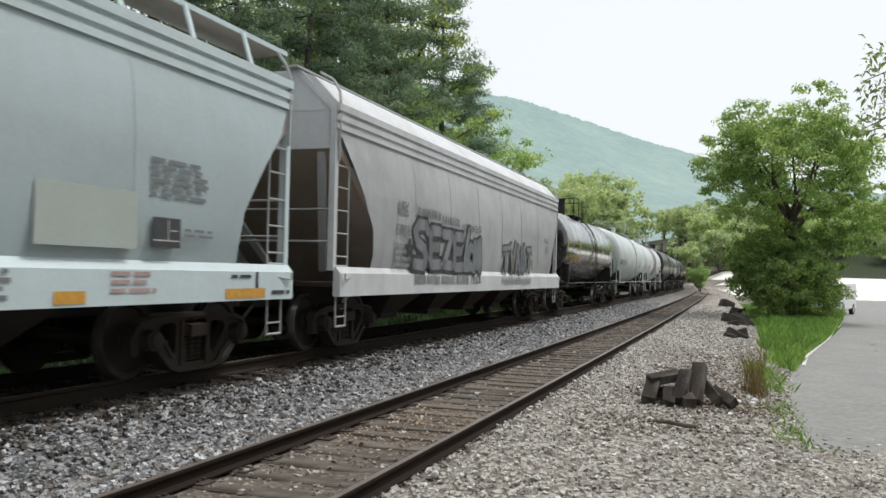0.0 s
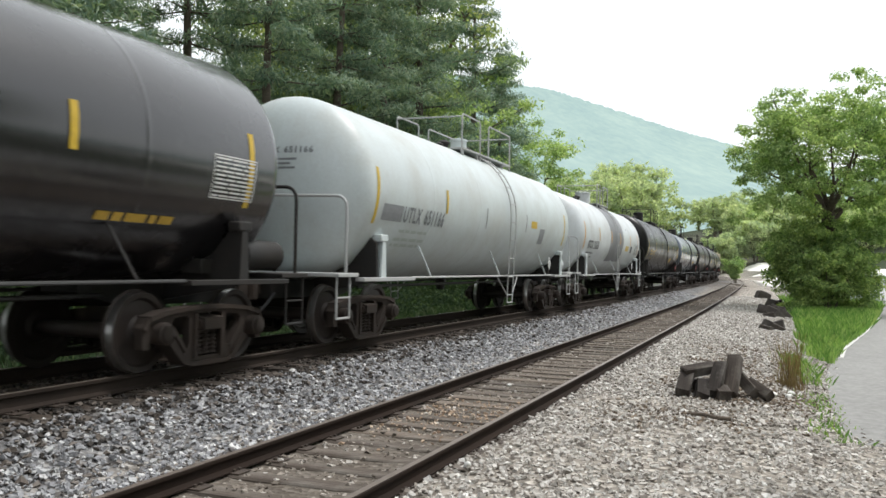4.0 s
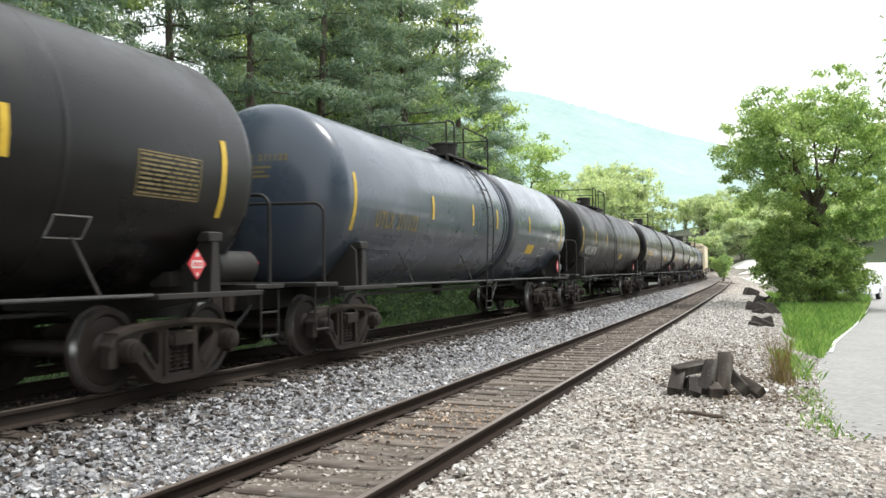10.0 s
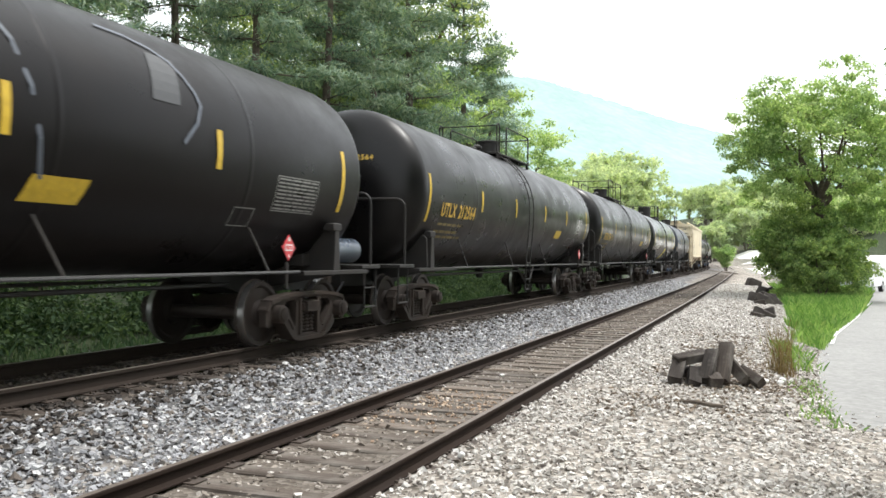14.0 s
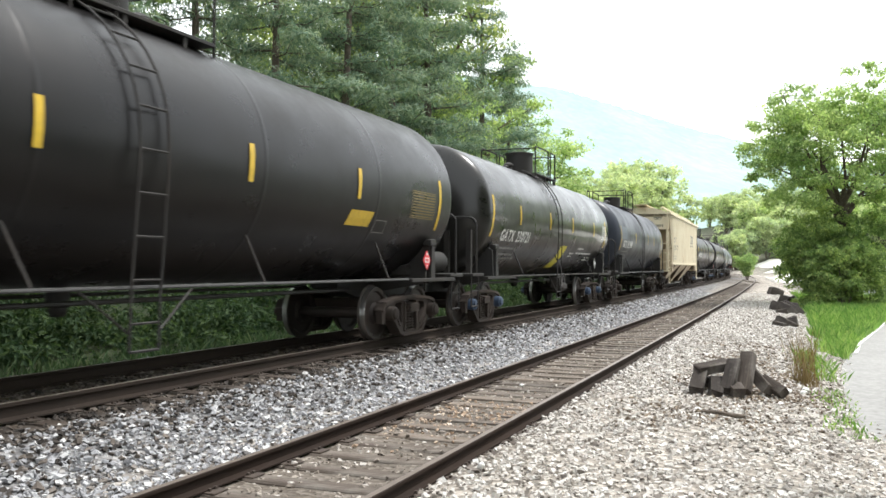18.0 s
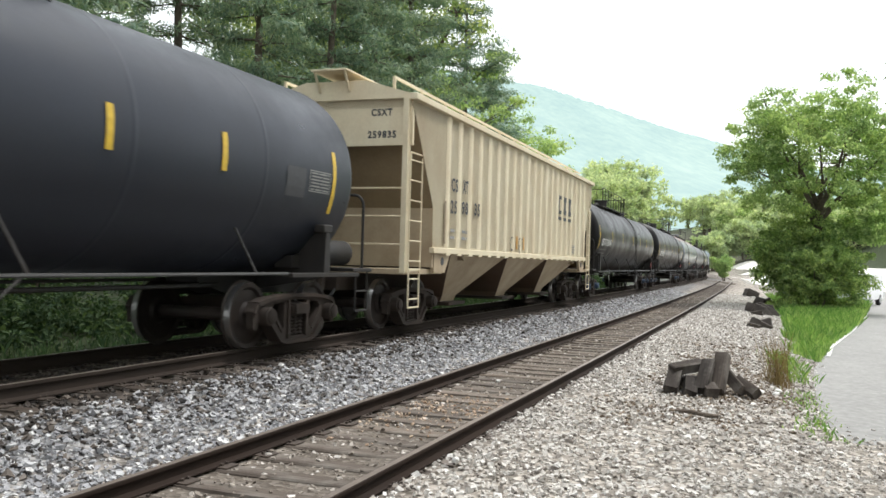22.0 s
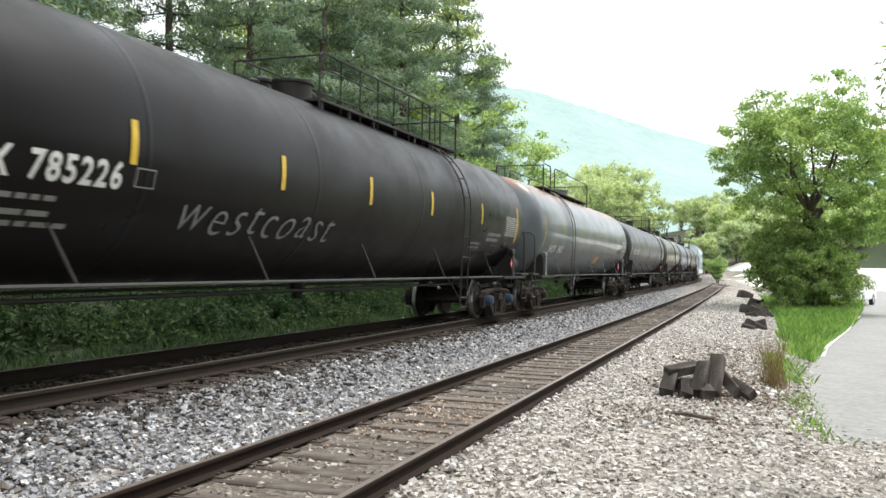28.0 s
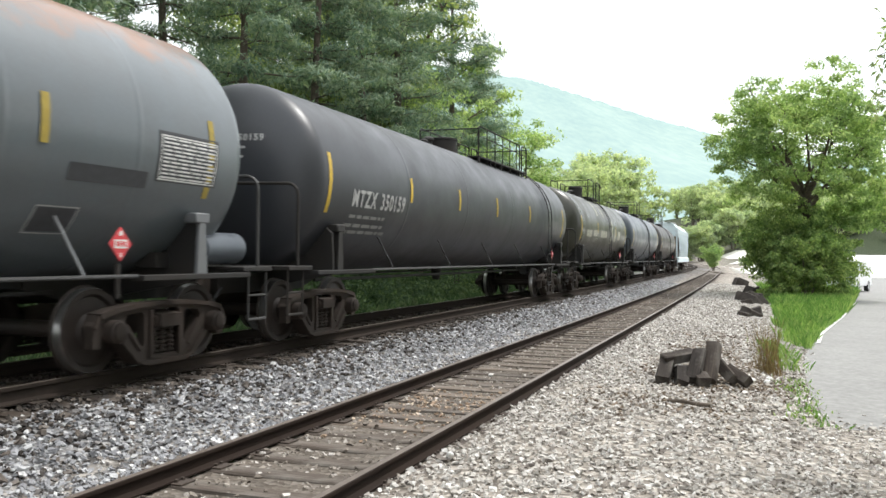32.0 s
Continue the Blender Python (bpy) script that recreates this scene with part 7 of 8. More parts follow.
def marks_sprayed(car, wall, sill):
    lettering(car, wall, "AEX", -6.25, -5.70, 2.46, "ink_grey", 0.26)
    lettering(car, wall, "5788", -6.28, -5.62, 2.06, "ink_grey", 0.22)
    bars(car, wall, -6.3, -5.6, 1.82, 4, "ink_faint", 0.06, 0.06, 2)
    # bulbous silver letters with black outlines
    glyphs = {"s": [(0.36, 0.30), (0.26, 0.40), (-0.14, 0.40), (-0.32, 0.26), (-0.20, 0.06), (0.18, -0.06), (0.30, -0.24), (0.16, -0.38), (-0.34, -0.36)],
              "e": [(0.32, 0.36), (-0.20, 0.36), (-0.28, 0.20), (-0.24, 0.02), (0.20, 0.02), (-0.24, 0.02), (-0.28, -0.20), (-0.18, -0.36), (0.34, -0.34)],
              "z": [(-0.30, 0.34), (0.30, 0.34), (-0.26, -0.32), (0.32, -0.34)], "l": [(0.18, 0.46), (-0.02, -0.02), (-0.12, -0.36), (0.20, -0.36)],
              "c": [(0.26, 0.16), (0.02, 0.24), (-0.20, 0.02), (-0.16, -0.26), (0.24, -0.34)], "n": [(-0.14, -0.38), (-0.10, 0.28), (0.14, -0.30), (0.16, 0.30)], "i": [(0.0, 0.36), (0.0, -0.38)]}
    word = [("s", -5.02, 1.82, 1.0), ("e", -4.22, 1.80, 0.95), ("z", -3.42, 1.78, 0.95), ("e", -2.72, 1.76, 0.92), ("l", -2.12, 1.80, 1.0), ("c", -1.82, 1.72, 0.85), ("n", -1.38, 1.74, 0.9), ("i", -1.05, 1.74, 0.9)]
    piece = [[(x + px * k, z + pz * k) for px, pz in glyphs[g]] for g, x, z, k in word]
    for k, g in enumerate(piece):
        letter = strokes(car, wall, [g], "ink_black", 0.34, label="silver bubble graffiti letter with black outline", out=0.008 + 0.0006 * k, caps=True)
        strokes(letter, wall, [g], "chrome", 0.21, name="graffiti_fill", out=0.014 + 0.0006 * k, caps=True)
    strokes(car, wall, [[(-5.78, 1.60), (-5.62, 1.90), (-5.48, 1.58), (-5.82, 1.78), (-5.44, 1.78), (-5.78, 1.60)]], "ink_black", 0.08)
    rnd = random.Random(5)
    tag = []
    for x0, x1, zz, hh in ((-5.2, -3.9, 2.36, 0.19), (-3.75, -2.6, 2.30, 0.19), (-2.4, -0.95, 2.24, 0.18), (-5.3, -3.9, 1.06, 0.21), (-3.75, -2.9, 1.06, 0.2), (-2.75, -1.9, 1.06, 0.2), (-1.65, -0.9, 1.06, 0.2), (6.0, 6.6, 2.3, 0.16), (6.2, 6.6, 1.95, 0.28)):
        x = x0
        while x < x1:
            w = rnd.uniform(0.03, 0.09)
            tag += [[(x, zz + rnd.uniform(0, 0.03)), (x + rnd.uniform(-0.02, 0.03), zz + hh * rnd.uniform(0.8, 1.0))]]
            x += w + 0.045
    tagged(strokes(car, wall, tag, "ink_black", 0.034), "rows of short black graffiti bars", kind="stuff")
    # a second, angular piece in grey with worn ochre and dark shadow
    ang = [[(1.05, 1.86), (1.75, 1.90)], [(1.40, 1.88), (1.28, 1.45)], [(1.80, 1.98), (2.02, 1.46), (2.36, 2.02)], [(2.45, 1.45), (2.62, 1.96), (2.84, 1.44)], [(2.52, 1.62), (2.80, 1.62)], [(3.02, 1.92), (3.02, 1.44)],
           [(3.20, 1.44), (3.34, 2.00), (3.56, 1.50)], [(3.70, 1.90), (4.22, 1.92)], [(3.96, 1.90), (3.92, 1.46)]]
    ang = [[(x, 1.42 + (z - 1.44) * 1.3) for x, z in g] for g in ang]
    for k, g in enumerate(ang):
        letter = strokes(car, wall, [g], "ink_black", 0.22, label="angular grey graffiti stroke with dark edge", out=0.009 + 0.0005 * k)
        strokes(letter, wall, [[(x + 0.05, z - 0.05) for x, z in g]], "ink_grey", 0.25, name="graffiti_shadow", out=0.007)
        strokes(letter, wall, [g], "chrome", 0.12, name="graffiti_fill", out=0.015 + 0.0005 * k)
    strokes(car, wall, [[(2.12, 1.50), (2.05, 1.80)], [(4.35, 1.48), (4.32, 1.72)]], "ink_olive", 0.13, name="graffiti_fill", out=0.016)
    strokes(car, wall, [[(3.42, 2.0), (3.50, 2.14)], [(1.9, 2.02), (1.96, 2.16)]], "faded_red", 0.07, name="graffiti_fill", out=0.016)
    smear = []
    for k in range(26):
        x = 1.0 + 3.3 * k / 26
        smear.append([(x, 1.0 + rnd.uniform(0, 0.08)), (x + rnd.uniform(0.02, 0.12), 1.24 - rnd.uniform(0, 0.08))])
    tagged(strokes(car, sill, smear, "grey_patch", 0.045), "faint grey graffiti smears", kind="stuff")


def ribbed_hopper(sp):
    """A tan covered hopper with upright ribs and three discharge bays."""
    half = 7.07
    end, bx = half + 2.13, half + 1.42
    skin = M["tan"]
    car = tagged(new("covered_hopper"), sp["label"], "hopper car", "freight train cars")

    def reach(z):
        q = np.interp(z, [1.5, 2.30, 4.05, 5], [half + 0.28, half + 0.30, half + 1.38, half + 1.38])
        return -q, q
    bm = bmesh.new()
    hopper_sheet(bm, [(1.55, 1.52), (1.55, 2.30), (1.55, 3.2), (1.55, 4.05), (1.55, 4.22)], reach)
    bmesh.ops.solidify(bm, geom=bm.faces[:], thickness=0.012)
    part("side_sheet", bm, skin, car)
    n = 21
    for k in range(n):
        x = -6.60 + 0.683 * k
        for sy in (-1, 1):
            bm = bmesh.new()
            prism(bm, [(x - 0.12, sy * 1.552), (x - 0.06, sy * 1.586), (x + 0.06, sy * 1.586), (x + 0.12, sy * 1.552)], 2, 1.50, 4.12)
            part("rib", bm, skin, car)
    for sy in (-1, 1):
        bm = bmesh.new()
        box(bm, -half - 0.3, half + 0.3, sy * 1.545 - 0.05, sy * 1.545 + 0.05, 1.42, 1.53, 0.01)
        for k in range(n):
            x = -6.60 + 0.683 * k
            box(bm, x - 0.12, x + 0.12, sy * 1.545 - 0.058, sy * 1.545 + 0.058, 1.39, 1.44)
        part("side_sill", bm, skin, car)
        bm = bmesh.new()
        box(bm, -bx, bx, sy * 1.555 - 0.085, sy * 1.555 + 0.085, 4.12, 4.24, 0.012)
        part("top_chord", bm, skin, car)
    bm = bmesh.new()
    prism(bm, [(-1.55, 4.22), (-0.6, 4.50), (0.6, 4.50), (1.55, 4.22), (1.5, 4.15), (-1.5, 4.15)], 0, -bx, bx)
    part("roof", bm, skin, car)
    bm = bmesh.new()
    box(bm, -bx + 0.8, bx - 0.8, -0.32, 0.32, 4.49, 4.60, 0.02)
    part("roof_hatch", bm, skin, car)
    bm = bmesh.new()
    box(bm, -bx - 0.28, bx + 0.28, -0.36, 0.36, 4.64, 4.675, 0.006)
    for sgn in (-1, 1):
        beam(bm, (sgn * (bx + 0.24), -0.30, 4.65), (sgn * bx, -0.30, 4.30), 0.04, 0.03)
        beam(bm, (sgn * (bx + 0.24), 0.30, 4.65), (sgn * bx, 0.30, 4.30), 0.04, 0.03)
    part("running_board", bm, skin, car)
    for sy in (-1, 1):
        bm = bmesh.new()
        beam(bm, (-bx + 0.15, sy * 1.12, 4.56), (bx - 0.15, sy * 1.12, 4.56), 0.035, 0.05)
        x = -bx + 0.15
        while x <= bx:
            beam(bm, (x, sy * 1.12, 4.30), (x, sy * 1.12, 4.58), 0.05, 0.04)
            x += 1.32
        part("roof_rail", bm, skin, car)
    for sgn in (-1, 1):
        # sloping end: grimy brown, darkened further to paint the recess's shade
        bm = bmesh.new()
        prism(bm, [(sgn * (half + 1.36), 4.15), (sgn * (half + 1.36), 4.0), (sgn * (half + 0.28), 2.28), (sgn * (half - 1.6), 1.3), (sgn * (half - 1.6), 1.45), (sgn * (half + 0.20), 2.36), (sgn * (half + 1.28), 4.06), (sgn * (half + 1.28), 4.15)], 1, -1.54, 1.54)
        part("end_sheet", bm, M["tan_grime_shade"], car)
        bm = bmesh.new()
        box(bm, min(sgn * (half + 1.30), sgn * (half + 1.36)), max(sgn * (half + 1.30), sgn * (half + 1.36)), -1.54, 1.54, 3.32, 4.2)
        header = part("end_header", bm, skin, car)
        if sgn < 0:
            for body, w, z in (("CSXT", 0.42, 3.86), ("259835", 0.56, 3.46)):
                v, f = text_verts(body, 0.17, 0.008)
                lo, hi = v[:, 0].min(), v[:, 0].max()
                me = bpy.data.meshes.new("end_lettering")
                me.from_pydata([(-half - 1.364, -0.72 - (p[0] - lo) / (hi - lo) * w + (0.06 if w > 0.5 else 0.0), z + p[1]) for p in v], [], [tuple(int(k) for k in t) for t in f])
                me.materials.append(M["ink_black"])
                hang("end_lettering", me, header)
        bm = bmesh.new()
        box(bm, min(sgn * (half + 0.2), sgn * (half + 0.26)), max(sgn * (half + 0.2), sgn * (half + 0.26)), -1.54, 1.54, 1.15, 2.34)
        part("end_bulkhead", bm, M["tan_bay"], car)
        for yy, w, z1 in ((-1.44, 0.14, 4.15), (0.20, 0.10, 3.34), (1.44, 0.14, 4.15)):
            bm = bmesh.new()
            beam(bm, (sgn * (bx - 0.03), yy, 1.05), (sgn * (bx - 0.03), yy, z1), w, 0.10 if w > 0.12 else 0.08, (1, 0, 0))
            part("end_post", bm, skin, car)
        for sy in (-1, 1):
            hopper_ladder(car, "tan", sgn * (bx - 0.33), sy * 1.52, 1.10, 3.2, 0.56)
            hopper_ladder(car, "tan", sgn * (bx - 0.33), sy * 1.52, 0.42, 1.1, 0.5)
        for z in (1.55, 2.05, 2.55):
            bm = bmesh.new()
            tube(bm, (sgn * bx, -1.44, z), (sgn * bx, 1.44, z), 0.018, 6)
            part("cross_rail", bm, skin, car)
        bm = bmesh.new()
        x0, x1 = sgn * (half - 0.55), sgn * bx
        box(bm, min(x0, x1), max(x0, x1), -1.45, 1.45, 1.02, 1.12, 0.01)
        prism(bm, [(sgn * (half - 0.75), 1.45), (sgn * (half + 0.15), 1.45), (sgn * (half + 0.15), 1.05), (sgn * (half - 0.45), 1.05)], 1, -1.545, -1.46)
        prism(bm, [(sgn * (half - 0.75), 1.45), (sgn * (half + 0.15), 1.45), (sgn * (half + 0.15), 1.05), (sgn * (half - 0.45), 1.05)], 1, 1.46, 1.545)
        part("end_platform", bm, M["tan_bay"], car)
        bm = bmesh.new()
        lathe(bm, [(-0.004, 0.08), (0.004, 0.08)], 14, "Y", (sgn * (half - 0.28), -1.552, 1.27))
        part("jacking_hole", bm, M["ink_black"], car)
        bm = bmesh.new()
        box(bm, min(sgn * (half - 2.2), sgn * (end - 0.4)), max(sgn * (half - 2.2), sgn * (end - 0.4)), -0.3, 0.3, 0.70, 1.03, 0.01)
        part("centre_sill", bm, M["truck"], car)
        add_truck(car, sgn * half)
    for q in (-4.15, 0.0, 4.15):
        bm = bmesh.new()
        vs = []
        for z, wx, wy in ((1.46, 2.06, 1.52), (0.50, 0.45, 0.75), (0.38, 0.45, 0.70)):
            vs.append([bm.verts.new((q + a * wx, b * wy, z)) for a, b in ((-1, -1), (1, -1), (1, 1), (-1, 1))])
        for a, b in zip(vs, vs[1:]):
            for k in range(4):
                bm.faces.new((a[k], a[(k + 1) % 4], b[(k + 1) % 4], b[k]))
        bm.faces.new(vs[-1])
        bm.faces.new(vs[0][::-1])
        bmesh.ops.recalc_face_normals(bm, faces=bm.faces)
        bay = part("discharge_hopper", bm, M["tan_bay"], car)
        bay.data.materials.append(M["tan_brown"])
        # end slopes and undersides: rust brown, with their shade painted in too
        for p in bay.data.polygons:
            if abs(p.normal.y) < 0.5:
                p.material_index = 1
        bm = bmesh.new()
        box(bm, q - 0.55, q + 0.55, -0.95, 0.95, 0.30, 0.38, 0.01)
        part("outlet_gate", bm, M["truck"], car)
    bm = bmesh.new()
    box(bm, -half + 1.5, half - 1.5, -0.28, 0.28, 0.78, 1.02, 0.01)
    part("through_sill", bm, M["truck"], car)
    add_ends(car, end)
    wall = Shell(0, 0, 1.566)
    for body, x0, x1, z in (("CS", -6.46, -6.06, 2.80), ("XT", -5.76, -5.42, 2.82), ("25", -6.48, -6.10, 2.36), ("98", -5.80, -5.40, 2.38), ("35", -4.98, -4.58, 2.40)):
        lettering(car, wall, body, x0, x1, z, "ink_black", 0.27)
    for x0, z in ((-6.45, 1.92), (-5.75, 1.92), (-6.45, 1.78), (-5.75, 1.78)):
        bars(car, wall, x0, x0 + 0.35, z, 1, "ink_faint", 0.06, 0.05, int(-x0 * 10))
    # the big lettered emblem, as plain blocks
    for k, x in enumerate((3.30, 3.985, 4.67)):
        if k == 0:
            block(car, wall, x - 0.19, x - 0.07, 2.80, 3.36, "ink_black", "emblem", "dark block emblem")
            block(car, wall, x - 0.07, x + 0.19, 3.25, 3.36, "ink_black", "emblem")
            block(car, wall, x - 0.07, x + 0.19, 2.80, 2.91, "ink_black", "emblem")
        else:
            block(car, wall, x - 0.19, x + 0.19, 2.80, 2.96, "ink_black", "emblem")
            block(car, wall, x - 0.12, x + 0.12, 2.96, 3.20, "ink_black", "emblem")
            block(car, wall, x - 0.19, x + 0.19, 3.20, 3.36, "ink_black", "emblem")
        block(car, wall, x - 0.21, x + 0.21, 2.62, 2.72, "ink_black", "emblem")
    panel(car, wall, 5.05, 5.55, 1.62, 1.9, "ink_grey", 3)
    for q in (-6.8, -1.55, -0.9, 6.95):
        block(car, wall, q, q + 0.10, 1.62, 2.45 if abs(q) > 6 else 1.95, "amber" if abs(q) < 6 else "tan_grime_shade", "reflective_stripe")
    strokes(car, wall, [blob(-1.95, 1.75, 0.3, 0.32, 12), blob(-1.2, 1.72, 0.3, 0.36, 12, 0.2), [(-1.4, 1.6), (-1.0, 1.9)]], "ink_black", 0.03)
    return car


# ---- the train, from its head to its tail ----
Y5 = (-4.4, -1.75, 1.32, 4.1)
TRAIN = []


def add_car(ob, front, rear):
    TRAIN.append((ob, front, rear))


add_car(round_hopper(dict(paint="hopper", flat_roof=True, label="pale grey covered hopper car with ribbed top", tapes=((4.16, 4.56), (6.89, 7.79), (1.5, 1.9), (-1.1, -0.7)), marks=marks_plain)), -4.2, 9.97)
add_car(round_hopper(dict(paint="hopper2", label="grey covered hopper car sprayed with graffiti", tapes=(), marks=marks_sprayed)), 14.3, 28.53)

